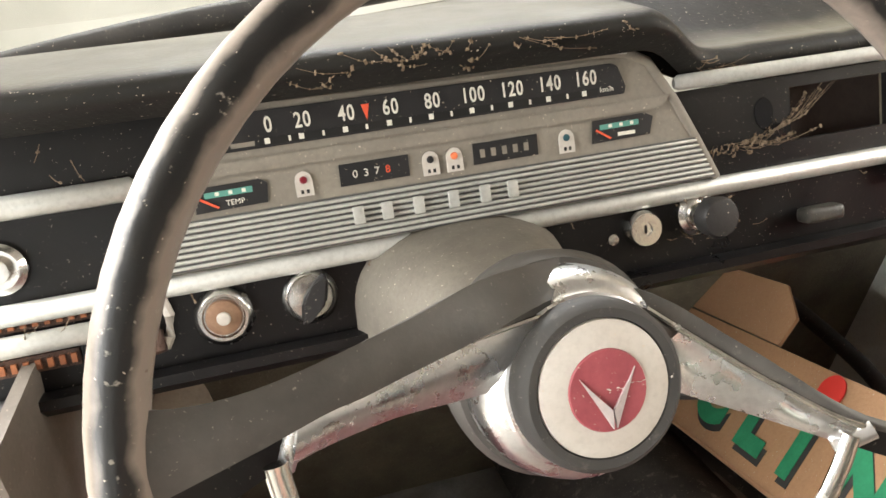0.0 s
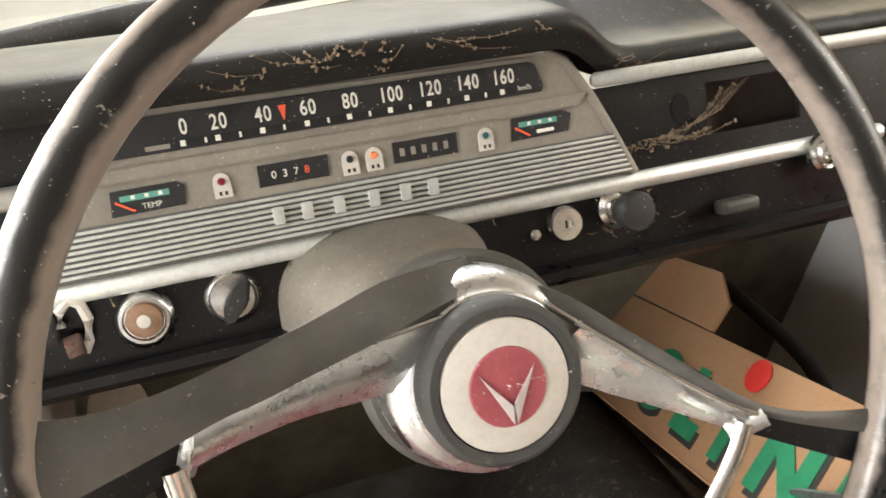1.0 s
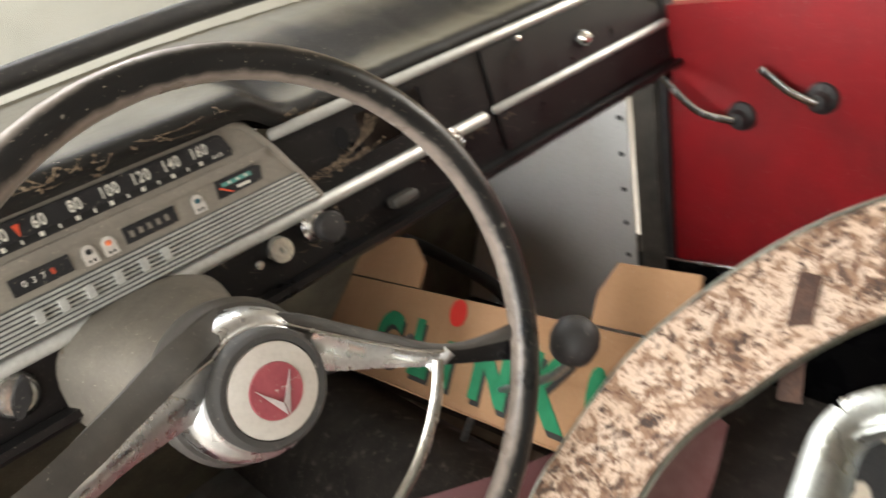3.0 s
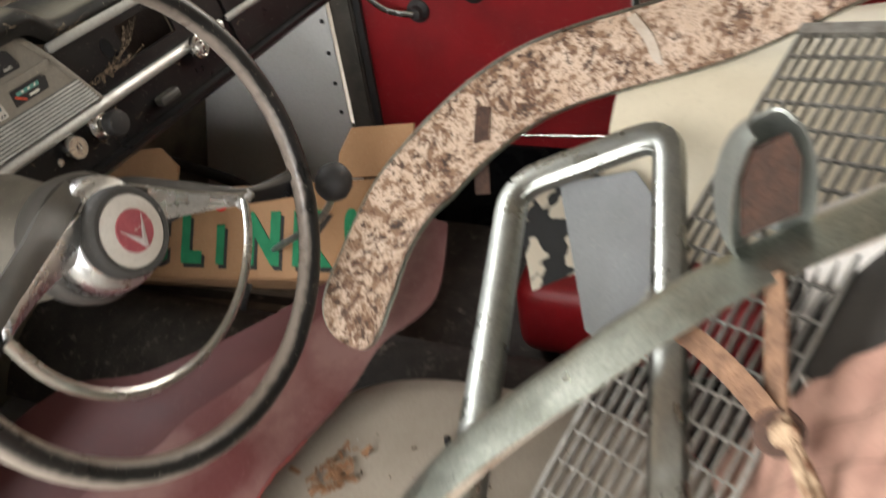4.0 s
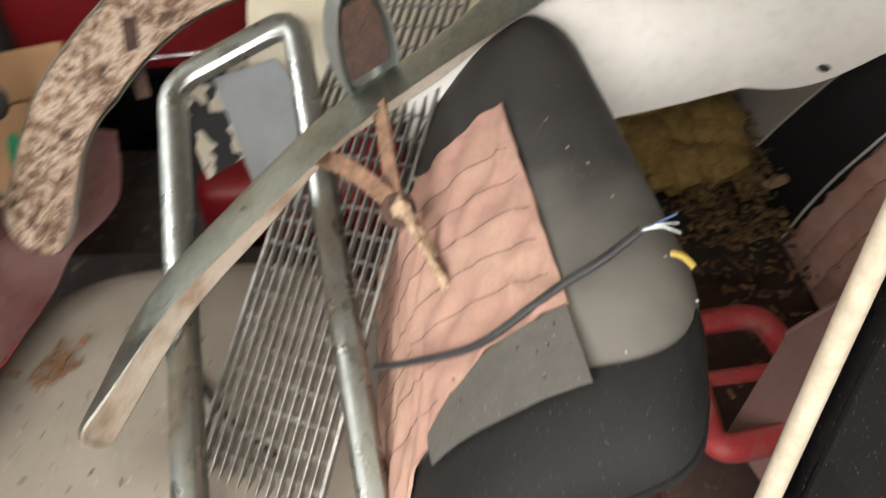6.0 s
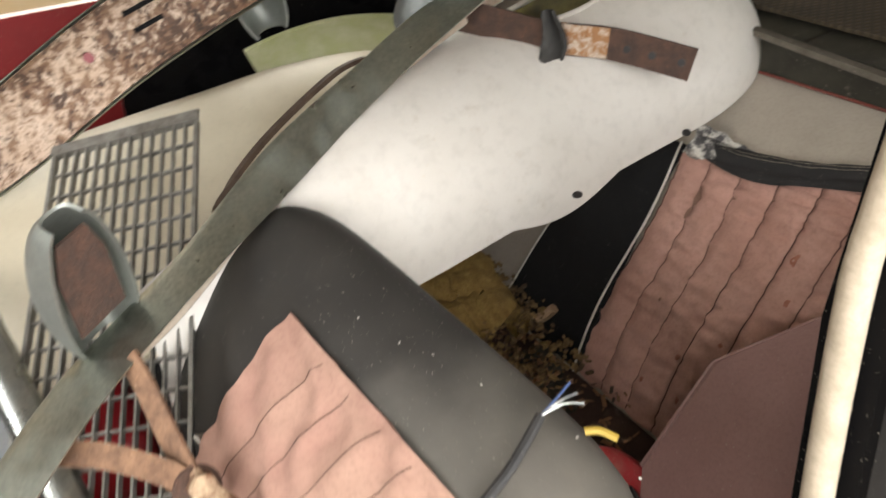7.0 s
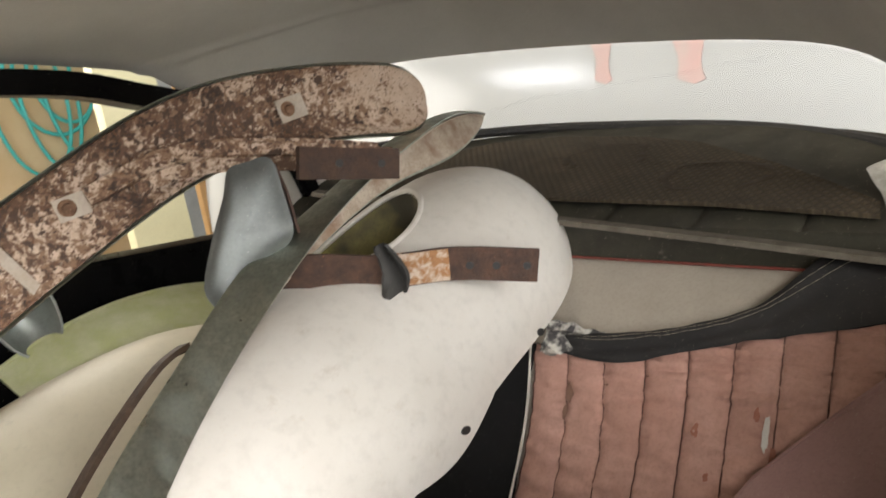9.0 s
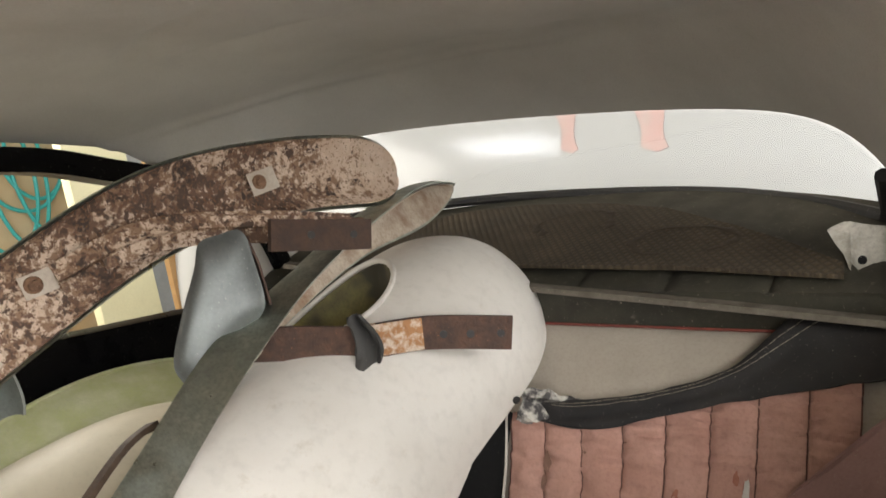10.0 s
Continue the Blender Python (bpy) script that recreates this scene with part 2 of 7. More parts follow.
DULLHORN = mat("dull grey horn plating", (0.19, 0.20, 0.195), (0.13, 0.14, 0.135), rough=0.34, metal=0.55, scale=16, bump=0.04, rough2=0.5, dust=0.14, dust_col=(0.25, 0.25, 0.23), sharp=0.2)
GREYP = mat("grey steel plate", (0.27, 0.28, 0.29), (0.22, 0.225, 0.23), rough=0.5, scale=10, bump=0.04, dust=0.16)
KICK = mat("pale grey board", (0.84, 0.84, 0.82), (0.76, 0.76, 0.74), rough=0.28, scale=5, bump=0.03, dust=0.08, sharp=0.1)
LINER = mat("grey headlining", (0.63, 0.61, 0.57), (0.54, 0.52, 0.485), rough=0.7, scale=7, bump=0.16, sharp=0.1, fine=350, grain=0.4)
FIBRE = woven("brown fibre board", (0.098, 0.072, 0.040), (0.045, 0.033, 0.020), pitch=420, stain=0.5)


def quilted_emboss(m, pitch, deep, tint):
    """A crossed diagonal emboss, its grooves a little darker."""
    n, l = m.node_tree.nodes, m.node_tree.links
    b = n["Principled BSDF"]
    co, low = n.new("ShaderNodeTexCoord"), n.new("ShaderNodeMath")
    low.operation = "MINIMUM"
    for k, turn in enumerate((0.6, -0.6)):
        mp, w = n.new("ShaderNodeMapping"), n.new("ShaderNodeTexWave")
        mp.inputs["Rotation"].default_value = (0, 0, turn)
        w.inputs["Scale"].default_value, w.inputs["Distortion"].default_value = 0.314 / pitch, 0.4
        l.new(co.outputs["Object"], mp.inputs["Vector"])
        l.new(mp.outputs["Vector"], w.inputs["Vector"])
        l.new(w.outputs["Fac"], low.inputs[k])
    bp, x, r = n.new("ShaderNodeBump"), n.new("ShaderNodeMix"), n.new("ShaderNodeMapRange")
    bp.inputs["Strength"].default_value, bp.inputs["Distance"].default_value = deep, 0.002
    l.new(low.outputs[0], bp.inputs["Height"])
    l.new(b.inputs["Normal"].links[0].from_socket, bp.inputs["Normal"])
    l.new(bp.outputs["Normal"], b.inputs["Normal"])
    r.inputs["From Max"].default_value, r.inputs["To Min"].default_value, r.inputs["To Max"].default_value = 0.5, tint, 0.0
    l.new(low.outputs[0], r.inputs["Value"])
    x.data_type = "RGBA"
    l.new(r.outputs["Result"], x.inputs["Factor"])
    l.new(b.inputs["Base Color"].links[0].from_socket, x.inputs["A"])
    x.inputs["B"].default_value = (0.03, 0.022, 0.014, 1)
    l.new(x.outputs["Result"], b.inputs["Base Color"])


quilted_emboss(FIBRE, 0.012, 0.6, 0.6)
OLIVE = mat("olive body primer", (0.048, 0.044, 0.030), (0.028, 0.025, 0.018), rough=0.55, scale=12, bump=0.06, dust=0.25)
FLOORM = mat("dusty grey floor mat", (0.32, 0.32, 0.31), (0.20, 0.195, 0.185), rough=0.8, scale=14, bump=0.2, dust=0.35)
DARKF = mat("dark floor", (0.05, 0.042, 0.036), (0.03, 0.026, 0.023), rough=0.8, scale=16, bump=0.3, dust=0.35)
CONC = mat("garage concrete", (0.50, 0.465, 0.41), (0.42, 0.385, 0.335), rough=0.85, scale=3, bump=0.1)
PLASTER = mat("garage plaster", (0.62, 0.52, 0.36), (0.50, 0.36, 0.2), rough=0.9, scale=2.2, bump=0.1, sharp=0.2)
PLYWOOD = mat("pine wood", (0.48, 0.30, 0.13), (0.38, 0.22, 0.09), rough=0.7, scale=9, bump=0.08)
WHITECAR = plain("white panel paint", (0.50, 0.515, 0.52), 0.14)
TEAL = plain("teal hose", (0.05, 0.42, 0.42), 0.4)
for _m in (BLACK, PADB, PAD):
    _m.node_tree.nodes["Principled BSDF"].inputs["Specular IOR Level"].default_value = 0.28
for _m in (BLACKD, BLACKC, BLACKB, SHADEDSIDE):
    _m.node_tree.nodes["Principled BSDF"].inputs["Specular IOR Level"].default_value = 0.06 if _m is BLACKB else 0.12
GLASS = bpy.data.materials.new("dusty glass")
GLASS.use_nodes = True
_g = GLASS.node_tree.nodes
_mx, _tr, _gl = _g.new("ShaderNodeMixShader"), _g.new("ShaderNodeBsdfTransparent"), _g.new("ShaderNodeBsdfGlossy")
_gl.inputs["Roughness"].default_value = 0.03
_mx.inputs[0].default_value = 0.09
GLASS.node_tree.links.new(_tr.outputs[0], _mx.inputs[1])
GLASS.node_tree.links.new(_gl.outputs[0], _mx.inputs[2])
GLASS.node_tree.links.new(_mx.outputs[0], _g["Material Output"].inputs[0])


def leopard(name):
    """Cream paint with rust breaking through in patches."""
    m = mat(name, (0.68, 0.54, 0.43), (0.56, 0.41, 0.30), rough=0.7, scale=30, bump=0.25)
    n, l = m.node_tree.nodes, m.node_tree.links
    b = n["Principled BSDF"]
    base = b.inputs["Base Color"].links[0].from_socket
    co = n.new("ShaderNodeTexCoord")
    sep = n.new("ShaderNodeSeparateXYZ")
    l.new(co.outputs["Object"], sep.inputs[0])
    # the rust eats more towards the far half, and leaves the far tip cream
    more, tip, wear = n.new("ShaderNodeMapRange"), n.new("ShaderNodeMapRange"), n.new("ShaderNodeMath")
    for q, a, b0, top in ((more, -0.35, -0.95, 0.05), (tip, -1.27, -1.44, -0.19)):
        q.inputs["From Min"].default_value, q.inputs["From Max"].default_value, q.inputs["To Max"].default_value = a, b0, top
        l.new(sep.outputs["Y"], q.inputs["Value"])
    more.inputs["To Min"].default_value = -0.03
    # broad patches where the paint has held or gone
    broad, swing = n.new("ShaderNodeTexNoise"), n.new("ShaderNodeMath")
    broad.inputs["Scale"].default_value, broad.inputs["Detail"].default_value = 13.0, 2.0
    l.new(co.outputs["Object"], broad.inputs["Vector"])
    swing.operation = "MULTIPLY_ADD"
    swing.inputs[1].default_value, swing.inputs[2].default_value = 0.34, -0.165
    l.new(broad.outputs["Fac"], swing.inputs[0])
    held = n.new("ShaderNodeMath")
    l.new(more.outputs["Result"], held.inputs[0])
    l.new(swing.outputs[0], held.inputs[1])
    l.new(held.outputs[0], wear.inputs[0])
    l.new(tip.outputs["Result"], wear.inputs[1])
    for s, lo, hi, c in ((70.0, 0.485, 0.56, (0.27, 0.165, 0.105)), (135.0, 0.54, 0.59, (0.15, 0.085, 0.056)), (75.0, 0.565, 0.605, (0.085, 0.052, 0.038)), (30.0, 0.625, 0.66, (0.060, 0.039, 0.031)), (240.0, 0.575, 0.61, (0.17, 0.088, 0.048))):
        t = n.new("ShaderNodeTexNoise")
        t.inputs["Scale"].default_value, t.inputs["Detail"].default_value, t.inputs["Distortion"].default_value = s, 8.0, 0.3
        t.inputs["Roughness"].default_value = 0.62
        l.new(co.outputs["Object"], t.inputs["Vector"])
        r = n.new("ShaderNodeMapRange")
        r.inputs["From Min"].default_value, r.inputs["From Max"].default_value = lo, hi
        both = n.new("ShaderNodeMath")
        both.operation = "MULTIPLY_ADD"
        l.new(wear.outputs[0], both.inputs[0])
        both.inputs[1].default_value = 0.2 if s > 200 else 1.2 if s > 100 else 0.75
        l.new(t.outputs["Fac"], both.inputs[2])
        l.new(both.outputs[0], r.inputs["Value"])
        x = n.new("ShaderNodeMix")
        x.data_type = "RGBA"
        l.new(r.outputs["Result"], x.inputs["Factor"])
        l.new(base, x.inputs["A"])
        x.inputs["B"].default_value = (*c, 1)
        base = x.outputs["Result"]
    l.new(base, b.inputs["Base Color"])
    return m


LEOPARD = leopard("rust through cream paint")
INNERW = mat("cream bumper inside", (0.60, 0.52, 0.42), (0.27, 0.15, 0.085), rough=0.7, scale=13, mix=0.58, bump=0.2, dust=0.15, sharp=0.6)


# ---- building helpers ----
def V(*p):
    return Vector(p)


def thing(name, label, category, group="", kind="", at=(0, 0, 0)):
    ob = new(name)
    ob.location = at
    ob.empty_display_size = 0.05
    return tagged(ob, label, category, group, kind)


def attach(ob, parent, label=""):
    """Hangs ob, built in world places, under its parent."""
    if parent is not None:
        ob.parent = parent
        top, off = parent, Vector(parent.location)
        while top.parent is not None:
            top = top.parent
            off += top.location
        ob.location = -off
    if label:
        ob["label"] = label
    return ob


def part(name, bm, material, parent=None, label="", smooth=True, sharp=0.7):
    bmesh.ops.recalc_face_normals(bm, faces=bm.faces)
    me = bpy.data.meshes.new(name)
    bm.to_mesh(me)
    bm.free()
    if smooth:
        me.shade_smooth()
        me.set_sharp_from_angle(angle=sharp)
    me.materials.append(material)
    ob = new(name, me)
    return attach(ob, parent, label)


def rbox(size, m=Matrix(), bevel=0.004, seg=2, bm=None):
    """A box with rounded edges, centred on the pose m."""
    bm = bm or bmesh.new()
    r = bmesh.ops.create_cube(bm, size=1.0)
    vs = r["verts"]
    bmesh.ops.scale(bm, vec=size, verts=vs)
    if bevel:
        es = list({e for v in vs for e in v.link_edges})
        vs = list({v for f in bmesh.ops.bevel(bm, geom=es, offset=bevel, segments=seg, affect="EDGES", profile=0.6)["faces"] for v in f.verts} | {v for v in vs if v.is_valid})
    bmesh.ops.transform(bm, matrix=m, verts=vs)
    return bm


def spline(pts, n=12, closed=False):
    """Points of a smooth curve (Catmull-Rom) through pts."""
    p = [Vector(q) for q in pts]
    k = len(p)
    out = []
    for i in range(k if closed else k - 1):
        a, b, c, d = (p[(i + j) % k] if closed else p[min(max(i + j, 0), k - 1)] for j in (-1, 0, 1, 2))
        for s in range(n):
            t = s / n
            out.append(0.5 * (2 * b + (c - a) * t + (2 * a - 5 * b + 4 * c - d) * t * t + (3 * b - a - 3 * c + d) * t ** 3))
    if not closed:
        out.append(p[-1])
    return out


def sweep(profile, path, up, closed_profile=True, closed_path=False, scale=None, caps=True):
    """Sweeps a flat profile (a: across, b: along up) along a path. up: a vector, or one for each point."""
    bm = bmesh.new()
    k = len(path)
    rings = []
    for i, p in enumerate(path):
        a = path[(i - 1) % k] if closed_path else path[max(i - 1, 0)]
        b = path[(i + 1) % k] if closed_path else path[min(i + 1, k - 1)]
        t = (b - a).normalized()
        u = Vector(up[i] if isinstance(up, list) else up)
        u = (u - u.dot(t) * t).normalized()
        s = t.cross(u)
        f = scale[i] if scale else 1.0
        rings.append([bm.verts.new(p + s * (x * f) + u * (y * f)) for x, y in profile])
    m = len(profile)
    for i in range(k if closed_path else k - 1):
        r0, r1 = rings[i], rings[(i + 1) % k]
        for j in range(m if closed_profile else m - 1):
            bm.faces.new((r0[j], r0[(j + 1) % m], r1[(j + 1) % m], r1[j]))
    if caps and closed_profile and not closed_path:
        bm.faces.new(rings[0])
        bm.faces.new(list(reversed(rings[-1])))
    return bm


def ring_profile(r, n=10, ry=None):
    ry = ry or r
    return [(r * math.cos(2 * math.pi * i / n), ry * math.sin(2 * math.pi * i / n)) for i in range(n)]


def tube(path, r, n=10, closed=False, up=(0.13, 0.21, 0.97)):
    return sweep(ring_profile(r, n), path, up, closed_path=closed)


def lathe(profile, m=Matrix(), n=28, bm=None):
    """A turned body about local z: profile of (radius, height)."""
    bm = bm or bmesh.new()
    rings = []
    for r, h in profile:
        if r < 1e-6:
            rings.append([bm.verts.new(m @ V(0, 0, h))])
        else:
            rings.append([bm.verts.new(m @ V(r * math.cos(2 * math.pi * i / n), r * math.sin(2 * math.pi * i / n), h)) for i in range(n)])
    for a, b in zip(rings, rings[1:]):
        for i in range(n):
            if len(a) == 1 and len(b) > 1:
                bm.faces.new((a[0], b[i], b[(i + 1) % n]))
            elif len(b) == 1 and len(a) > 1:
                bm.faces.new((a[i], a[(i + 1) % n], b[0]))
            elif len(a) > 1:
                bm.faces.new((a[i], a[(i + 1) % n], b[(i + 1) % n], b[i]))
    return bm


def shell(fn, nu, nv, thick, skip=None):
    """A bent sheet of some thickness: fn(u, v) with u, v from 0 to 1; skip(u, v) leaves holes."""
    pts = [[Vector(fn(i / nu, j / nv)) for j in range(nv + 1)] for i in range(nu + 1)]
    nor = []
    for i in range(nu + 1):
        row = []
        for j in range(nv + 1):
            du = pts[min(i + 1, nu)][j] - pts[max(i - 1, 0)][j]
            dv = pts[i][min(j + 1, nv)] - pts[i][max(j - 1, 0)]
            c = du.cross(dv)
            row.append(c.normalized() if c.length > 1e-9 else V(0, 0, 1))
        nor.append(row)
    bm = bmesh.new()
    top = [[bm.verts.new(p) for p in r] for r in pts]
    bot = [[bm.verts.new(p - nor[i][j] * thick) for j, p in enumerate(r)] for i, r in enumerate(pts)]
    keep = [[not (skip and skip((i + 0.5) / nu, (j + 0.5) / nv)) for j in range(nv)] for i in range(nu)]
    for i in range(nu):
        for j in range(nv):
            if not keep[i][j]:
                continue
            bm.faces.new((top[i][j], top[i + 1][j], top[i + 1][j + 1], top[i][j + 1]))
            bm.faces.new((bot[i][j], bot[i][j + 1], bot[i + 1][j + 1], bot[i + 1][j]))
            for di, dj, a, b in ((-1, 0, (i, j), (i, j + 1)), (1, 0, (i + 1, j + 1), (i + 1, j)), (0, -1, (i + 1, j), (i, j)), (0, 1, (i, j + 1), (i + 1, j + 1))):
                ii, jj = i + di, j + dj
                if not (0 <= ii < nu and 0 <= jj < nv and keep[ii][jj]):
                    bm.faces.new((top[a[0]][a[1]], top[b[0]][b[1]], bot[b[0]][b[1]], bot[a[0]][a[1]]))
    loose = [v for v in bm.verts if not v.link_faces]
    bmesh.ops.delete(bm, geom=loose, context="VERTS")
    return bm


def board(outline, normal, thick, bevel=0.0):
    """A flat sheet from an outline of places, thickened against its normal."""
    bm = bmesh.new()
    nrm = Vector(normal).normalized()
    a = [bm.verts.new(Vector(p)) for p in outline]
    b = [bm.verts.new(Vector(p) - nrm * thick) for p in outline]
    bm.faces.new(a)
    bm.faces.new(list(reversed(b)))
    k = len(a)
    for i in range(k):
        bm.faces.new((a[i], b[i], b[(i + 1) % k], a[(i + 1) % k]))
    if bevel:
        bmesh.ops.bevel(bm, geom=list(bm.edges), offset=bevel, segments=2, affect="EDGES")
    return bm


def frame_of(origin, xdir, zdir):
    """A pose with local x along xdir and local z near zdir."""
    x = Vector(xdir).normalized()
    z = Vector(zdir)
    z = (z - z.dot(x) * x).normalized()
    y = z.cross(x)
    return Matrix.Translation(Vector(origin)) @ Matrix((x, y, z)).transposed().to_4x4()


def lettering(name, text, size, m, material, parent, depth=0.0006, bold=0.0):
    cu = bpy.data.curves.new(name, "FONT")
    cu.body, cu.size, cu.align_x, cu.align_y, cu.extrude, cu.offset = text, size, "CENTER", "CENTER", depth, bold
    tmp = bpy.data.objects.new(name, cu)
    me = bpy.data.meshes.new_from_object(tmp)
    bpy.data.objects.remove(tmp)
    me.transform(m)
    me.materials.clear()
    me.materials.append(material)
    return attach(new(name, me), parent)


# ---- the car's shell ----
def structure(name, bm, material, label, category, smooth=False):
    ob = part(name, bm, material, None, label, smooth)
    return tagged(ob, label, category, kind="structure")


structure("floor", board([(-0.72, 0.95, 0.0), (-0.72, -1.2, 0.0), (0.68, -1.2, 0.0), (0.68, 0.95, 0.0)], (0, 0, 1), 0.03), FLOORM, "dusty grey ribbed rubber mat on the car floor", "floor")
# Added sheet: the shade of the gap behind the seats is its colour.
structure("rear_dark_sheet", board([(-0.70, -0.50, 0.006), (-0.70, -1.19, 0.006), (0.66, -1.19, 0.006), (0.66, -0.50, 0.006)], (0, 0, 1), 0.005), mat("dark gap sheet", (0.009, 0.008, 0.007), (0.026, 0.018, 0.012), rough=0.9, scale=20, bump=0.4, dust=0.1, dust_col=(0.1, 0.07, 0.045)), "added dark sheet for the black gap behind the front seats", "floor")
# Added over the pale floor, with the footwell's shade put into its colour.
structure("passenger_dark_sheet", board([(0.10, 0.90, 0.005), (0.10, -0.49, 0.005), (0.66, -0.49, 0.005), (0.66, 0.90, 0.005)], (0, 0, 1), 0.004), DARKF, "added dark sheet over the passenger footwell floor", "floor")
structure("sill_passenger", board([(0.655, 0.95, 0.24), (0.655, 0.95, -0.06), (0.655, -0.95, -0.06), (0.655, -0.95, 0.24)], (-1, 0, 0), 0.06), BLACKB, "black inner sill below the passenger door", "sill")
structure("kick_panel_driver", board([(-0.668, 0.185, 0.668), (-0.668, 0.32, -0.01), (-0.66, 0.92, -0.01), (-0.66, 0.70, 0.70)], (1, 0, 0), 0.01), mat("grimy greige board", (0.26, 0.23, 0.20), (0.19, 0.165, 0.14), rough=0.6, scale=8, bump=0.08, dust=0.15), "grimy greige board beside the pedals", "panel")
structure("ground", board([(-6, 5, -0.32), (-6, -7, -0.32), (6, -7, -0.32), (6, 5, -0.32)], (0, 0, 1), 0.1), CONC, "pale dusty concrete garage ground", "ground")
structure("transmission_tunnel", shell(lambda u, v: (-0.17 + 0.34 * v + 0.02, 0.95 - 1.9 * u, 0.02 + 0.16 * math.sin(math.pi * v) ** 0.7), 8, 14, 0.01), DARKF, "dark dusty hump along the car floor", "tunnel", True)
structure("firewall", board([(-0.72, 0.92, -0.02), (0.68, 0.92, -0.02), (0.68, 0.66, 0.72), (-0.72, 0.66, 0.72)], (0, -1, 0.3), 0.01), mat("olive felt", (0.20, 0.18, 0.13), (0.11, 0.10, 0.075), rough=0.9, scale=9, bump=0.3, dust=0.2), "dark felted bulkhead under the dash", "wall")
kick = structure("kick_panel", board([(0.63, 0.385, 0.645), (0.63, 0.40, -0.01), (0.60, 0.93, -0.01), (0.60, 0.93, 0.66)], (-1, 0, 0), 0.004), KICK, "pale grey board panel with small dark screws", "panel")
for k in range(6):
    part("screw", lathe([(0, 0.004), (0.004, 0.003), (0.0055, 0)], frame_of((0.6255, 0.40 + 0.004 * k * 0.5, 0.62 - 0.075 * k), (0, 1, 0), (-1, 0, 0)), 10), RUBBER, kick)
structure("front_pillar", board([(0.645, 0.385, 0.70), (0.645, 0.40, 0.0), (0.645, 0.345, 0.0), (0.645, 0.33, 0.70)], (-1, 0, 0), 0.04, 0.004), mat("grimy post paint", (0.085, 0.075, 0.062), (0.045, 0.04, 0.034), rough=0.5, scale=18, bump=0.08, dust=0.2), "grimy grey door post", "pillar")


# ---- the dashboard ----
def D(x, z, off=0.0):
    """A place on the sloping dash face; off: metres towards the driver."""
    return V(x, 0.315 + (z - 0.715) * 0.17 - off * 0.986, z + off * 0.168)


DN = V(0, -0.986, 0.168)
DU = V(0, 0.168, 0.986)


def dash_pose(x, z, off=0.0):
    """Local x to the right along the dash, y up it, z out of it."""
    return Matrix.Translation(D(x, z, off)) @ Matrix(((1, 0, 0), (0, 0.168, -0.986), (0, 0.986, 0.168))).to_4x4()


dash = thing("dashboard", "black enamel dashboard with chrome strips, thick with dust and cobwebs", "dashboard", at=(0, 0.33, 0.64))


def dash_sheet(name, outline, off, thick, material, parent, label="", bevel=0.0):
    return part(name, board([D(x, z, off) for x, z in outline], DN, thick, bevel), material, parent, label)


def dash_bar(name, x0, x1, z, r, off, material, parent, label="", flat=0.7):
    prof = ring_profile(r * flat, 12, r)
    return part(name, sweep(prof, [D(x0, z, off), D(x0 + 0.004, z, off), D(x1 - 0.004, z, off), D(x1, z, off)], DU, scale=[0.6, 1, 1, 0.6]), material, parent, label)


# fascia behind everything, with the radio opening left free
for name, x0, x1, z0, z1 in (("fascia", -0.70, -0.15, 0.645, 0.845), ("fascia", -0.15, 0.0, 0.645, 0.80), ("fascia", 0.106, 0.66, 0.645, 0.80), ("fascia", 0.0, 0.106, 0.645, 0.741), ("fascia", 0.0, 0.106, 0.789, 0.80)):
    dash_sheet(name, [(x0, z0), (x1, z0), (x1, z1), (x0, z1)], 0.0, 0.006, BLACK, dash)
dash_sheet("radio_recess", [(-0.03, 0.725), (0.14, 0.725), (0.14, 0.80), (-0.03, 0.80)], -0.045, 0.004, mat("brown hardboard", (0.07, 0.05, 0.04), (0.05, 0.035, 0.03), rough=0.8, scale=15), dash, "dark brown board behind the empty radio opening")
part("radio_dial_hole", lathe([(0.0, 0.0012), (0.0125, 0.0012), (0.013, 0.0)], dash_pose(-0.028, 0.770, 0.0) @ Matrix.Diagonal((0.75, 1.1, 1, 1)), 18), BLACKD, dash, "dark round spindle hole")
part("lower_lip", sweep([(-0.012, -0.006), (0.004, -0.012), (0.016, -0.004), (0.016, 0.004), (0.0, 0.006)], [D(-0.70, 0.645, 0.004), D(0.66, 0.645, 0.004)], DU), BLACK, dash)
dash_bar("chrome_strip", -0.70, 0.20, 0.7135, 0.0085, 0.006, ALU, dash, "long dull chrome strip")
dash_bar("chrome_strip", 0.214, 0.66, 0.7155, 0.0065, 0.006, ALU, dash, "chrome strip across the glovebox lid")
dash_bar("chrome_strip", -0.122, 0.66, 0.808, 0.0068, 0.010, ALU, dash, "upper chrome strip")
dash_bar("chrome_strip", -0.72, -0.568, 0.791, 0.009, 0.010, ALU, dash, "upper chrome strip")
dash_bar("chrome_strip", -0.72, -0.60, 0.691, 0.0085, 0.010, ALU, dash, "broad chrome strip beside the vent")

# instrument cluster
cluster = part("instrument_panel", board([D(x, z, 0.012) for x, z in ((-0.595, 0.722), (-0.088, 0.722), (-0.104, 0.757), (-0.122, 0.80), (-0.14, 0.828), (-0.163, 0.838), (-0.50, 0.842), (-0.528, 0.836), (-0.555, 0.80), (-0.577, 0.757))], DN, 0.02, 0.003), BEZEL, dash, "greige instrument panel with strip speedometer")
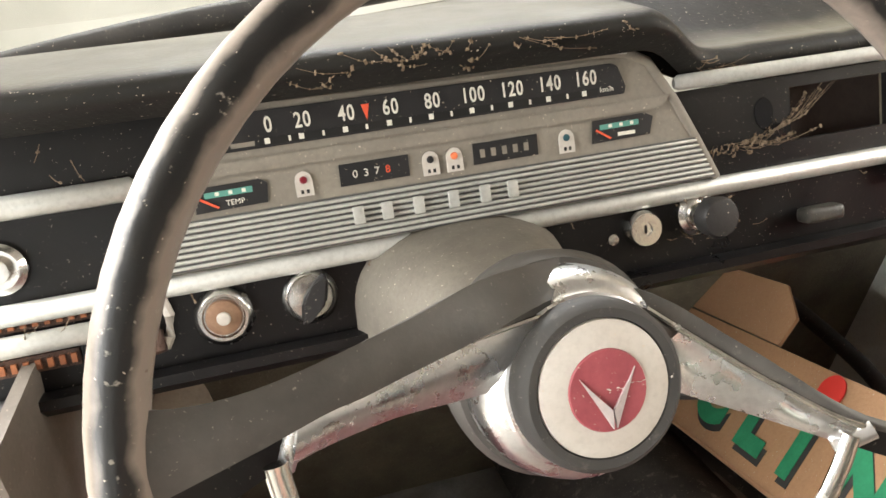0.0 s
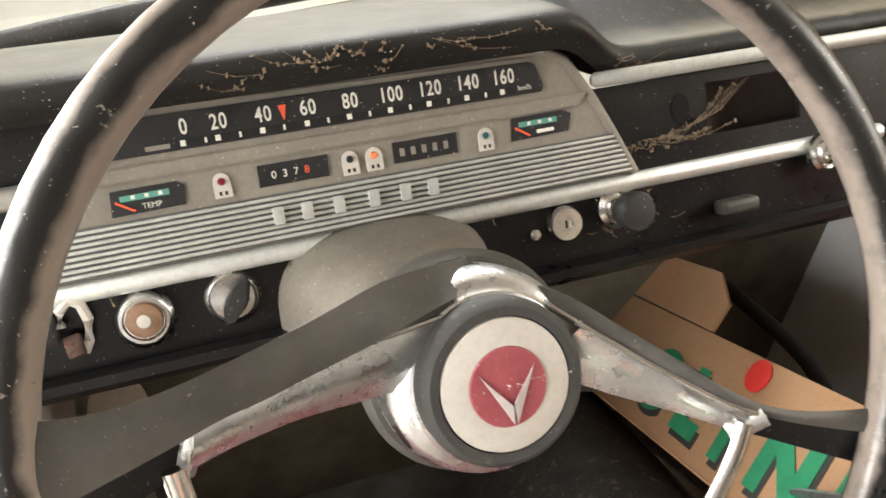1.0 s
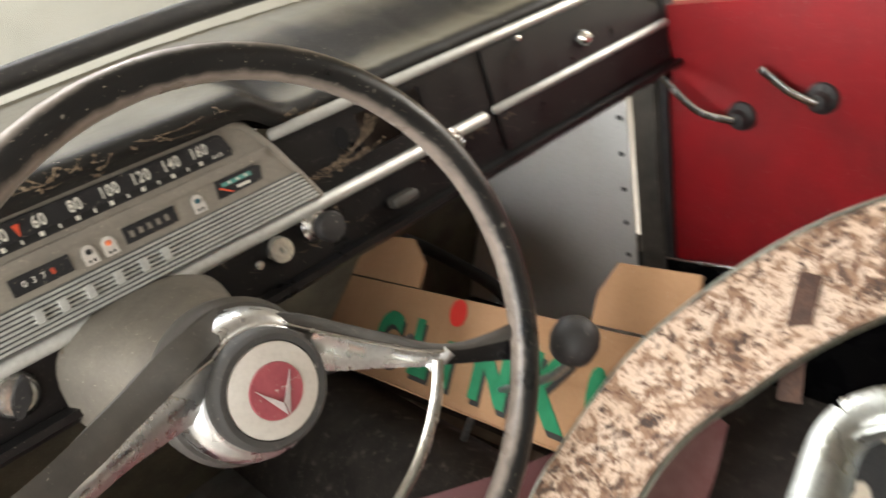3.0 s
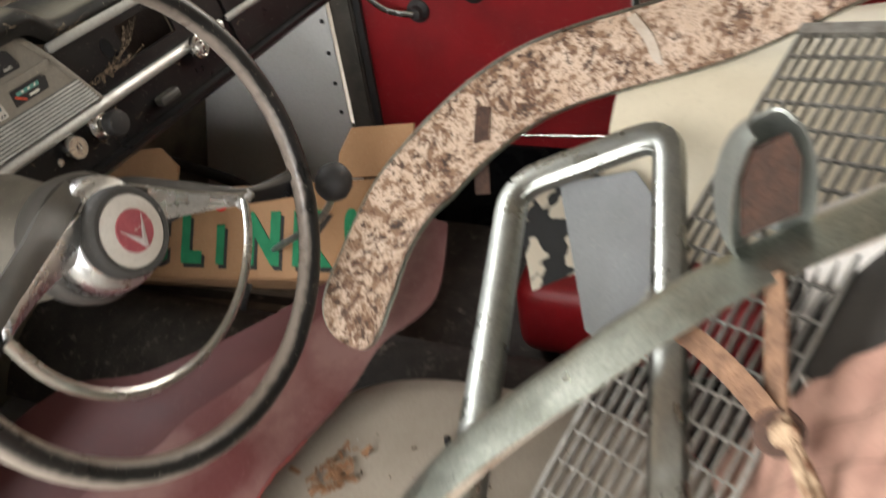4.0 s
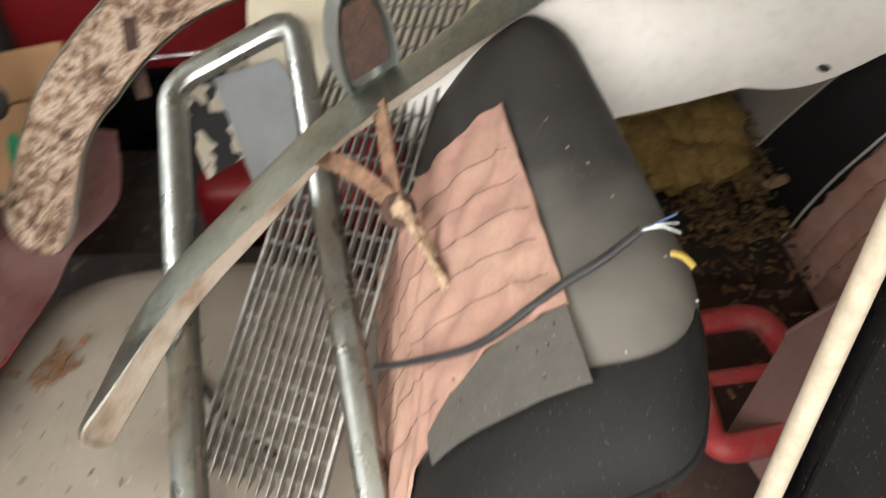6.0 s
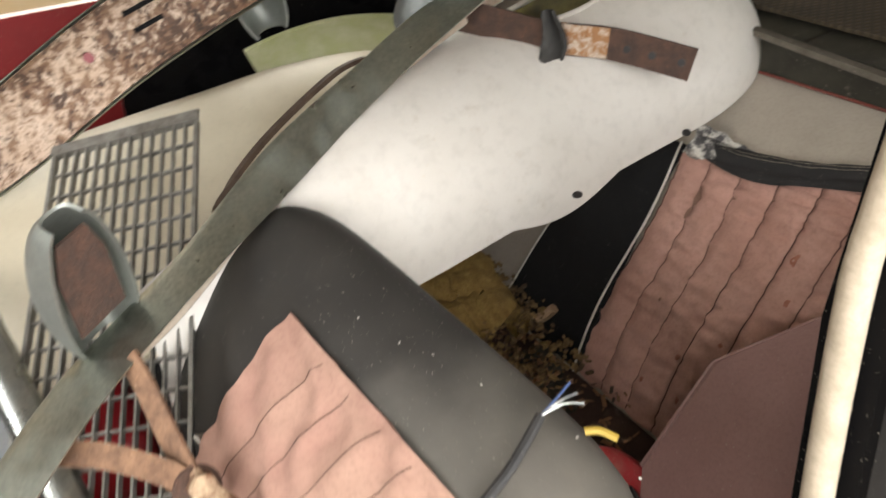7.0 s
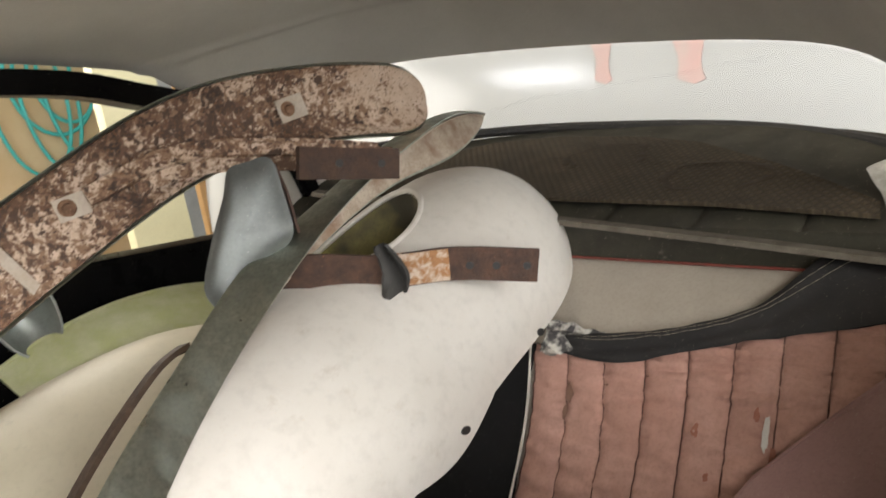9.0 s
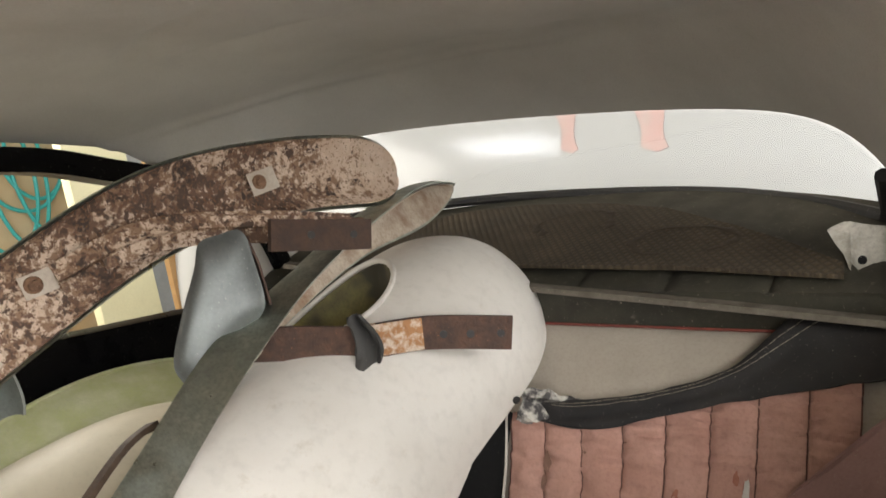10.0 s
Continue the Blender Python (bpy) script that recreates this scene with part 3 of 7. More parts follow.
rim_line = ((-0.597, 0.722), (-0.580, 0.757), (-0.558, 0.80), (-0.53, 0.838), (-0.50, 0.844), (-0.40, 0.8465), (-0.19, 0.842), (-0.166, 0.839), (-0.146, 0.829), (-0.124, 0.795), (-0.106, 0.760), (-0.088, 0.722))
part("cluster_rim", sweep(ring_profile(0.0048, 10, 0.0032), [D(x, z, 0.011) for x, z in rim_line], DN), BEZEL, cluster, "grimy greige rim")
part("chrome_line", sweep(ring_profile(0.0016, 8), [D(x, z, 0.0145) for x, z in rim_line[4:8]], DN), ALU, cluster, "thin chrome line")
part("recess_ledge", board([D(x, z, 0.0155) for x, z in ((-0.55, 0.789), (-0.139, 0.789), (-0.128, 0.8), (-0.55, 0.8))], DN, 0.003, 0.001), BEZEL, cluster)
speedo = part("speedometer", board([D(x, z, 0.0145) for x, z in ((-0.535, 0.806), (-0.171, 0.806), (-0.169, 0.812), (-0.175, 0.829), (-0.181, 0.832), (-0.51, 0.834), (-0.53, 0.83))], DN, 0.002, 0.0006), DIAL, cluster, "black strip speedometer in kilometres per hour")
dash_sheet("tick_band", [(-0.474, 0.8075), (-0.195, 0.8075), (-0.195, 0.8135), (-0.474, 0.8135)], 0.0150, 0.0004, plain("tick band black", (0.004, 0.004, 0.004), 0.5), speedo)
for k, x in enumerate((-0.466, -0.440, -0.406, -0.371, -0.337, -0.303, -0.270, -0.237, -0.205)):
    for j, ch in enumerate(str(20 * k)):
        lettering("numeral", ch, 0.0165, dash_pose(x + 0.0068 * (j - 0.5 * (len(str(20 * k)) - 1)), 0.8222, 0.0150) @ Matrix.Diagonal((0.72, 1, 1, 1)), PAINTW, speedo, 0.0002, 0.00028)
    dash_sheet("tick", [(x - 0.0045, 0.8085), (x - 0.0005, 0.8085), (x - 0.0005, 0.8128), (x - 0.0045, 0.8128)], 0.0154, 0.0003, PAINTW, speedo)
    if k < 8:
        dash_sheet("tick", [(x + 0.0135, 0.8085), (x + 0.0153, 0.8085), (x + 0.0153, 0.8125), (x + 0.0135, 0.8125)], 0.0154, 0.0003, PAINTW, speedo)
lettering("unit", "km/h", 0.0062, dash_pose(-0.187, 0.8115, 0.0150), PAINTW, speedo, 0.0002)
dash_sheet("needle", [(-0.394, 0.8275), (-0.3875, 0.8275), (-0.3905, 0.8155)], 0.0160, 0.0006, RED, speedo, "red pointer")
dash_sheet("maker_mark", [(-0.496, 0.8085), (-0.478, 0.8085), (-0.478, 0.812), (-0.496, 0.812)], 0.0148, 0.0002, BEZEL, speedo)


def gauge(x, z, flip, name, word):
    g = dash_sheet("gauge", [(x - 0.028, z - 0.0095), (x + 0.026, z - 0.0085), (x + 0.030 * (1 if flip else 0.93), z + 0.006), (x + 0.022, z + 0.0098), (x - 0.026, z + 0.0095)], 0.0135, 0.0012, DIAL, cluster, name)
    dash_sheet("gauge_scale", [(x - 0.020, z + 0.001), (x + 0.016, z + 0.001), (x + 0.016, z + 0.0056), (x - 0.020, z + 0.0052)], 0.0139, 0.0003, GREENB, g)
    for dx in (-0.012, -0.002, 0.008):
        dash_sheet("gauge_mark", [(x + dx, z + 0.002), (x + dx + 0.003, z + 0.002), (x + dx + 0.003, z + 0.0048), (x + dx, z + 0.0048)], 0.0142, 0.0003, PAINTW, g)
    dash_sheet("needle", [(x - 0.024, z + 0.0005), (x - 0.0235, z + 0.0022), (x - 0.010, z - 0.0065), (x - 0.0115, z - 0.0075)], 0.0145, 0.0004, RED, g)
    if word:
        lettering("gauge_word", word, 0.006, dash_pose(x + 0.002, z - 0.0045, 0.0139), PAINTW, g, 0.0002)
    else:
        dash_sheet("gauge_word", [(x - 0.004, z - 0.0060), (x + 0.012, z - 0.0060), (x + 0.012, z - 0.003), (x - 0.004, z - 0.003)], 0.0139, 0.0003, PAINTW, g)


gauge(-0.502, 0.774, False, "temperature gauge with red needle", "TEMP")
gauge(-0.176, 0.778, True, "fuel gauge with red needle", "")
for x, digits in ((-0.391, "0378"), (-0.281, "")):
    odo = dash_sheet("counter_window", [(x - 0.028, 0.7675), (x + 0.028, 0.7675), (x + 0.0285, 0.7845), (x - 0.0275, 0.7845)], 0.0135, 0.0012, DIAL, cluster, "black counter window")
    for k in range(4 if digits else 5):
        xx = x - 0.0155 + 0.0088 * k if digits else x - 0.020 + 0.0095 * k
        if digits:
            lettering("digit", digits[k], 0.0085, dash_pose(xx, 0.7755, 0.0139), PAINTW if k < 3 else RED, odo, 0.0002)
        else:
            dash_sheet("digit", [(xx - 0.002, 0.7725), (xx + 0.002, 0.7725), (xx + 0.002, 0.7790), (xx - 0.002, 0.7790)], 0.0139, 0.0003, BEZEL, odo)
for x, lens in ((-0.447, DARKRED), (-0.345, DIAL), (-0.325, AMBER), (-0.227, plain("blue lens", (0.02, 0.08, 0.1), 0.3))):
    arch = [(x - 0.0068, 0.765), (x + 0.0068, 0.765), (x + 0.0068, 0.777)] + [(x + 0.0068 * math.cos(a), 0.777 + 0.0072 * math.sin(a)) for a in (0.5, 1.0, 1.57, 2.1, 2.6)] + [(x - 0.0068, 0.777)]
    tab = dash_sheet("warning_lamp", arch, 0.0142, 0.0018, IVORY, cluster, "small white arched tab with a round lens")
    part("lens", lathe([(0, 0.0022), (0.0024, 0.0018), (0.0031, 0.0)], dash_pose(x, 0.7775, 0.0142), 12), lens, tab)
    for dx in (-0.0032, 0.0012):
        dash_sheet("symbol", [(x + dx, 0.767), (x + dx + 0.0022, 0.767), (x + dx + 0.0022, 0.770), (x + dx, 0.770)], 0.0145, 0.0002, DIAL, tab)

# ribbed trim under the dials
# Backing sheet in darker metal: the grooves' shade put into its colour.
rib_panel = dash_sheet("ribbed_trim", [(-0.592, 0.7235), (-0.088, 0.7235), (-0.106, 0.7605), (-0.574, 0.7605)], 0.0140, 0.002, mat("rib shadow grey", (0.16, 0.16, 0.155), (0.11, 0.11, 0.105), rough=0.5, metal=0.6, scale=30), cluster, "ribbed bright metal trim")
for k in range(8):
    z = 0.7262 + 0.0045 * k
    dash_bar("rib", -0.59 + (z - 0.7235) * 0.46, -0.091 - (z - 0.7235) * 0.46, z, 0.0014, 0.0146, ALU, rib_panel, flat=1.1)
for x in (-0.409, -0.386, -0.360, -0.331, -0.304, -0.280):
    part("maker_block", rbox((0.009, 0.014, 0.004), dash_pose(x, 0.744, 0.0175), 0.0012), ALU, rib_panel)


# knobs and switches
def turned(name, x, z, prof, material, parent, label="", off=0.0):
    return part(name, lathe(prof, dash_pose(x, z, off), 30), material, parent, label)


lighter = turned("cigar_lighter", -0.526, 0.682, [(0.024, 0.0), (0.0235, 0.004), (0.019, 0.0085), (0.0165, 0.0085), (0.0155, 0.006), (0.0, 0.006)], CHROME, dash, "chrome ringed knob with brown centre")
turned("knob_face", -0.526, 0.682, [(0.0145, 0.006), (0.0135, 0.0105), (0.009, 0.0115), (0.0, 0.0118)], mat("brown knob", (0.30, 0.18, 0.11), (0.22, 0.12, 0.07), rough=0.5, scale=90), lighter)
turned("knob_centre", -0.526, 0.682, [(0.0055, 0.0115), (0.005, 0.0135), (0.0, 0.014)], IVORY, lighter)
switch = turned("light_switch", -0.457, 0.6845, [(0.0225, 0.0), (0.022, 0.005), (0.019, 0.008), (0.0175, 0.006), (0.011, 0.007), (0.0, 0.007)], CHROME, dash, "chrome ringed switch with black lever")
part("lever", board([dash_pose(-0.457, 0.6845, 0.014) @ V(x, y, 0) for x, y in ((0.0135, 0.020), (0.016, 0.014), (0.012, -0.006), (-0.002, -0.018), (-0.0085, -0.022), (-0.0105, -0.018), (-0.008, -0.002), (0.002, 0.010))], DN, 0.010, 0.0025), RUBBER, switch, "black wing lever")
key = turned("ignition_lock", -0.161, 0.688, [(0.0165, 0.0), (0.0165, 0.010), (0.0145, 0.014), (0.006, 0.014), (0.0055, 0.012), (0.0, 0.012)], CHROME, dash, "chrome ignition lock")
part("key_slot", rbox((0.0018, 0.007, 0.001), dash_pose(-0.161, 0.688, 0.0125), 0), RUBBER, key)
choke = turned("choke_knob", -0.105, 0.692, [(0.020, 0.0), (0.0195, 0.005), (0.015, 0.009), (0.0125, 0.009), (0.009, 0.007), (0.009, 0.022), (0.012, 0.024)], CHROME, dash, "chrome ringed pull knob with dark cap")
turned("knob_cap", -0.105, 0.692, [(0.012, 0.022), (0.017, 0.026), (0.0185, 0.038), (0.016, 0.043), (0.0, 0.045)], RUBBER, choke, "smoky black cap")
turned("small_knob", 0.120, 0.706, [(0.0195, 0.012), (0.019, 0.018), (0.0155, 0.021), (0.013, 0.018), (0.0115, 0.022), (0.008, 0.024), (0.0065, 0.020), (0.0035, 0.024), (0, 0.025)], CHROME, dash, "small chrome knob")
turned("bolt_head", -0.188, 0.682, [(0.0055, 0.0), (0.005, 0.003), (0.0, 0.004)], CHROME, dash)
part("ashtray_pull", rbox((0.040, 0.014, 0.02), dash_pose(0.018, 0.672, 0.012), 0.005, 3), mat("grimy dark grey", (0.075, 0.07, 0.06), (0.04, 0.038, 0.034), rough=0.4, scale=30, dust=0.25), dash, "dusty grey ashtray pull")
part("switch_bracket", tube([D(x, z, 0.008) for x, z in ((-0.585, 0.690), (-0.584, 0.702), (-0.576, 0.709), (-0.568, 0.705), (-0.565, 0.692), (-0.568, 0.676), (-0.573, 0.668))], 0.0042, 8), IVORY, dash, "broken pale switch bracket")
part("toggle", rbox((0.017, 0.022, 0.02), dash_pose(-0.596, 0.690, 0.010) @ pose(0, 0, 0, 25, 0, 0), 0.003), RUBBER, dash, "dark cracked toggle switch")
part("toggle", rbox((0.013, 0.018, 0.014), dash_pose(-0.578, 0.674, 0.010) @ pose(0, 0, 0, -20, 0, 8), 0.003), RUSTY, dash, "rusty broken toggle switch")
turned("wiper_knob", -0.674, 0.748, [(0.020, 0.0), (0.0195, 0.006), (0.015, 0.010), (0.010, 0.010), (0.010, 0.018), (0.0, 0.019)], CHROME, dash, "chrome ringed knob")
# slots with rust showing, between the chrome bars at the driver's end
for z, x1, h in ((0.7055, -0.622, 0.0055), (0.6735, -0.635, 0.0065)):
    slot = dash_sheet("vent", [(-0.72, z - h), (x1, z - h), (x1, z + h), (-0.72, z + h)], 0.003, 0.004, RUSTY, dash, "rusty slot between chrome bars")
    for k in range(9):
        dash_sheet("slat", [(x1 - 0.006 - 0.0085 * k, z - 0.6 * h), (x1 - 0.002 - 0.0085 * k, z - 0.6 * h), (x1 - 0.002 - 0.0085 * k, z + 0.5 * h), (x1 - 0.006 - 0.0085 * k, z + 0.5 * h)], 0.005, 0.002, ORANGE, slot)

# glovebox
lid = dash_sheet("glovebox_lid", [(0.222, 0.655), (0.655, 0.655), (0.655, 0.798), (0.222, 0.798)], 0.004, 0.004, BLACK, dash, "black glovebox lid", 0.0015)
turned("glovebox_lock", 0.437, 0.752, [(0.013, 0.004), (0.0125, 0.010), (0.008, 0.016), (0.0, 0.017)], CHROME, lid, "round chrome lock")
for x in (0.30, 0.58):
    turned("hinge_screw", x, 0.792, [(0.005, 0.004), (0.004, 0.007), (0, 0.008)], CHROME, lid)

# padded top: a hood over the dials, running down to the right
def pad_profile(x):
    """Front lip (y, z) of the pad along the dash."""
    s = min(max((x + 0.165) / 0.09, 0.0), 1.0)
    s = s * s * (3 - 2 * s)
    return 0.283 + 0.042 * s, 0.866 - 0.044 * s


def pad_fn(u, v):
    x = -0.74 + 1.42 * u
    y0, z0 = pad_profile(x)
    yb, zb = 0.645 - 0.10 * max(0.0, -x - 0.3), 0.889 - 0.05 * max(0.0, -x - 0.1) - 0.02 * (x > 0) * x
    crown = 0.887 - 0.004 * min(max((x + 0.1) / 0.3, 0), 1)
    pts = spline([(y0 + 0.02, z0 - 0.022, 0), (y0, z0 - 0.004, 0), (y0 + 0.010, z0 + 0.010, 0), (y0 + 0.06, z0 + 0.016, 0), (y0 + 0.18, crown, 0), (yb, zb, 0)], 6)
    k = v * (len(pts) - 1)
    i = min(int(k), len(pts) - 2)
    p = pts[i].lerp(pts[i + 1], k - i)
    seam = 0.0015 * math.exp(-((x * 9.0) % 1.0 - 0.5) ** 2 / 0.002) if x > -0.1 else 0.0
    return (x, p.x, p.y - seam)


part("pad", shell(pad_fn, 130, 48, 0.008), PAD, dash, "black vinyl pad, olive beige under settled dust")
dash_sheet("upper_fascia", [(-0.74, 0.835), (-0.16, 0.835), (-0.08, 0.80), (0.66, 0.80), (0.66, 0.818), (-0.07, 0.818), (-0.17, 0.858), (-0.74, 0.858)], -0.012, 0.004, PADB, dash)
structure("windscreen_seal", tube(spline([(-0.82, 0.48, 0.852), (-0.72, 0.60, 0.866), (-0.45, 0.645, 0.894), (0.0, 0.665, 0.915), (0.45, 0.65, 0.905), (0.74, 0.56, 0.89)], 5), 0.017, 10), RUBBER, "black rubber windscreen seal", "seal", True)
wind = structure("windscreen", shell(lambda u, v: (-0.80 + 1.5 * u, 0.68 - 0.16 * (2 * u - 1) ** 2 - 0.33 * v, 0.905 + 0.32 * v), 12, 4, 0.004), GLASS, "dusty windscreen glass", "windscreen", True)
wind.visible_shadow = False

# ---- steering wheel ----
WN = V(0.0234, -1.0, 0.2698).normalized()
WC = V(-0.3103, 0.0428, 0.7078)
WA = V(0, 0, 1).cross(WN).normalized()
WA = -WA if WA.x < 0 else WA
WB = WN.cross(WA)
WB = -WB if WB.z < 0 else WB
def wear_of_rim():
    """Pale grey-tan wear on the outer and inner side of the rim, most on the driver's door side."""
    n, l = RIM.node_tree.nodes, RIM.node_tree.links
    b = n["Principled BSDF"]
    co, dist, tex = n.new("ShaderNodeTexCoord"), n.new("ShaderNodeVectorMath"), n.new("ShaderNodeTexNoise")
    dist.operation, dist.inputs[1].default_value = "DISTANCE", WC
    l.new(co.outputs["Object"], dist.inputs[0])
    l.new(co.outputs["Object"], tex.inputs["Vector"])
    tex.inputs["Scale"].default_value, tex.inputs["Detail"].default_value = 55.0, 9.0
    base = b.inputs["Base Color"].links[0].from_socket
    sep = n.new("ShaderNodeSeparateXYZ")
    l.new(co.outputs["Object"], sep.inputs[0])
    side = n.new("ShaderNodeMapRange")
    side.inputs["From Min"].default_value, side.inputs["From Max"].default_value = -0.12, -0.52
    side.inputs["To Min"].default_value, side.inputs["To Max"].default_value = -0.0035, 0.0010
    l.new(sep.outputs["X"], side.inputs["Value"])
    for edge, way, colour in ((0.2612, 1.0, (0.27, 0.23, 0.195, 1)), (0.2446, -1.0, (0.24, 0.20, 0.17, 1))):
        off, jig, more, r, x = n.new("ShaderNodeMath"), n.new("ShaderNodeMath"), n.new("ShaderNodeMath"), n.new("ShaderNodeMapRange"), n.new("ShaderNodeMix")
        off.operation, jig.operation = "MULTIPLY_ADD", "MULTIPLY_ADD"
        l.new(dist.outputs["Value"], off.inputs[0])
        off.inputs[1].default_value, off.inputs[2].default_value = way, -way * edge
        l.new(tex.outputs["Fac"], jig.inputs[0])
        jig.inputs[1].default_value = 0.0085
        l.new(off.outputs[0], jig.inputs[2])
        l.new(jig.outputs[0], more.inputs[0])
        l.new(side.outputs["Result"], more.inputs[1])
        r.inputs["From Min"].default_value, r.inputs["From Max"].default_value = 0.0020, 0.0070
        r.inputs["To Max"].default_value = 0.95
        l.new(more.outputs[0], r.inputs["Value"])
        x.data_type = "RGBA"
        l.new(r.outputs["Result"], x.inputs["Factor"])
        l.new(base, x.inputs["A"])
        x.inputs["B"].default_value = colour
        base = x.outputs["Result"]
    # fine pale chips all over
    chip, r, x = n.new("ShaderNodeTexNoise"), n.new("ShaderNodeMapRange"), n.new("ShaderNodeMix")
    chip.inputs["Scale"].default_value, chip.inputs["Detail"].default_value = 190.0, 3.0
    l.new(co.outputs["Object"], chip.inputs["Vector"])
    r.inputs["From Min"].default_value, r.inputs["From Max"].default_value, r.inputs["To Max"].default_value = 0.68, 0.74, 0.8
    l.new(chip.outputs["Fac"], r.inputs["Value"])
    x.data_type = "RGBA"
    l.new(r.outputs["Result"], x.inputs["Factor"])
    l.new(base, x.inputs["A"])
    x.inputs["B"].default_value = (0.30, 0.27, 0.23, 1)
    l.new(x.outputs["Result"], b.inputs["Base Color"])


wear_of_rim()
WP = Matrix.Translation(WC) @ Matrix((WA, WB, WN)).transposed().to_4x4()


def W(x, y, z=0.0):
    return WP @ V(x, y, z)


wheel = thing("steering_wheel", "black steering wheel with worn grimy rim, chrome spokes and horn ring", "steering wheel", at=tuple(W(0, 0, -0.2)))
R = 0.2525
part("rim", tube([W(R * math.cos(a), R * math.sin(a)) for a in (2 * math.pi * i / 72 for i in range(72))], 0.0143, 16, True, WN), RIM, wheel, "black rim worn to grey and tan")
HP = Matrix.Translation(V(-0.314, 0.066, 0.697)) @ WP.to_3x3().to_4x4()


def HB(x, y, z=0.0):
    return HP @ V(x, y, z)


hub = part("hub", lathe([(0.044, -0.020), (0.0525, -0.023), (0.0548, -0.027), (0.0585, -0.0285), (0.0625, -0.033), (0.0660, -0.044), (0.0665, -0.060), (0.063, -0.068)], HP, 48), HUBCHROME, wheel, "pitted chrome hub housing")
part("collar", lathe([(0.058, -0.062), (0.0700, -0.064), (0.0745, -0.072), (0.0735, -0.092), (0.066, -0.110), (0.050, -0.125)], HP, 44), SPOKEB, hub, "dusty black collar behind the hub")
part("cap", lathe([(0.0505, -0.030), (0.0510, -0.012), (0.0495, -0.006), (0.046, -0.003), (0.041, -0.0035), (0.040, -0.006), (0.0, -0.006)], HP, 48), CAPRUBBER, hub, "dusty black rubber horn cap")
part("cap_face", lathe([(0.0402, -0.006), (0.0395, -0.0035), (0.0345, -0.0015), (0.026, -0.0006), (0.0, 0.0)], HP, 48), IVORY, hub, "ivory disc")
part("badge", lathe([(0.0240, -0.0008), (0.0232, 0.0008), (0.0, 0.0016)], HP, 40), MARBLE, hub, "faded red round badge, dusty")
CHEVRON = mat("pale enamel", (0.55, 0.49, 0.47), (0.42, 0.36, 0.35), rough=0.35, scale=60, dust=0.2, dust_col=(0.45, 0.36, 0.35))
for tip in (-0.0165, 0.0175):
    part("chevron", board([HB(tip, 0.0105, 0.0018), HB(tip * 0.06, -0.0215, 0.0034), HB(tip * 0.02, -0.0105, 0.0042), HB(tip * 0.72, 0.004, 0.0026)] if tip > 0 else [HB(tip, 0.0105, 0.0018), HB(tip * 0.72, 0.004, 0.0026), HB(tip * 0.02, -0.0105, 0.0042), HB(tip * 0.06, -0.0215, 0.0034)], WN, 0.002), CHEVRON, hub, "pale arm of the V mark", False)


def edge_curve(pts):
    """A smooth edge through places given in the wheel's plane."""
    line = spline([W(*p) for p in pts], 8)

    def at(u):
        k = min(max(u, 0.0), 1.0) * (len(line) - 1)
        i = min(int(k), len(line) - 2)
        return line[i].lerp(line[i + 1], k - i)
    return at


def between_edges(a, b, belly=0.0, reach=1.0):
    """A skin from edge a to edge b, swelling a little towards the driver."""
    return lambda u, v: a(u * reach).lerp(b(u * reach), v) + WN * (belly * math.sin(math.pi * v))


# each spoke: a broad dusty black arm, with a tapering chrome casting along its lower front
SPOKES = (
    (((0.000, 0.058, -0.088), (-0.060, 0.0645, -0.056), (-0.118, 0.055, -0.032), (-0.196, 0.041, -0.012), (-0.250, 0.052, -0.003)),
     ((-0.020, 0.040, -0.052), (-0.075, 0.036, -0.042), (-0.130, 0.031, -0.029), (-0.176, 0.0235, -0.013), (-0.252, 0.006, -0.003)),
     ((-0.050, 0.002, -0.066), (-0.085, 0.006, -0.052), (-0.130, 0.0095, -0.037), (-0.184, 0.004, -0.020), (-0.252, -0.022, -0.006)), 0.735),
    (((-0.010, 0.058, -0.088), (0.044, 0.039, -0.054), (0.091, -0.001, -0.032), (0.156, -0.056, -0.010), (0.238, -0.078, -0.003)),
     ((0.040, 0.030, -0.050), (0.070, 0.003, -0.042), (0.107, -0.029, -0.030), (0.152, -0.0615, -0.009), (0.236, -0.096, -0.003)),
     ((0.050, -0.024, -0.066), (0.070, -0.035, -0.052), (0.102, -0.051, -0.037), (0.136, -0.0685, -0.017), (0.228, -0.118, -0.006)), 0.75),
)
for top, ridge, low, reach in SPOKES:
    ta, ra, la = edge_curve(top), edge_curve(ridge), edge_curve(low)
    sp = part("spoke", shell(between_edges(ra, ta, 0.002), 30, 8, 0.010), SPOKEB, wheel, "broad black dusty spoke")
    part("spoke_back", shell(lambda u, v: la(u).lerp(ra(u), v) - WN * 0.006, 30, 6, 0.007), BLACK, sp)
    part("spoke_trim", shell(between_edges(la, ra, 0.004, reach), 28, 10, 0.005), HUBCHROME, sp, "pitted chrome spoke trim")
    part("trim_edge", tube([ra(reach * i / 24) + WN * 0.0012 for i in range(25)], 0.0022, 8), CHROME, sp, "bright ridge of the trim")
    end = ra(reach).lerp(la(reach), 0.5)
    part("trim_tip", tube([end + (ra(reach) - la(reach)) * 0.55, end, end - (ra(reach) - la(reach)) * 0.75], 0.0062, 10), HUBCHROME, sp, "chipped chrome tip")
pts = []
for k in range(25):
    a = radians(178 + 158 * k / 24)
    rr = 0.186 - 0.034 * k / 24
    pts.append(W(rr * math.cos(a), rr * math.sin(a), -0.010 - 0.016 * math.sin(math.pi * k / 24)))
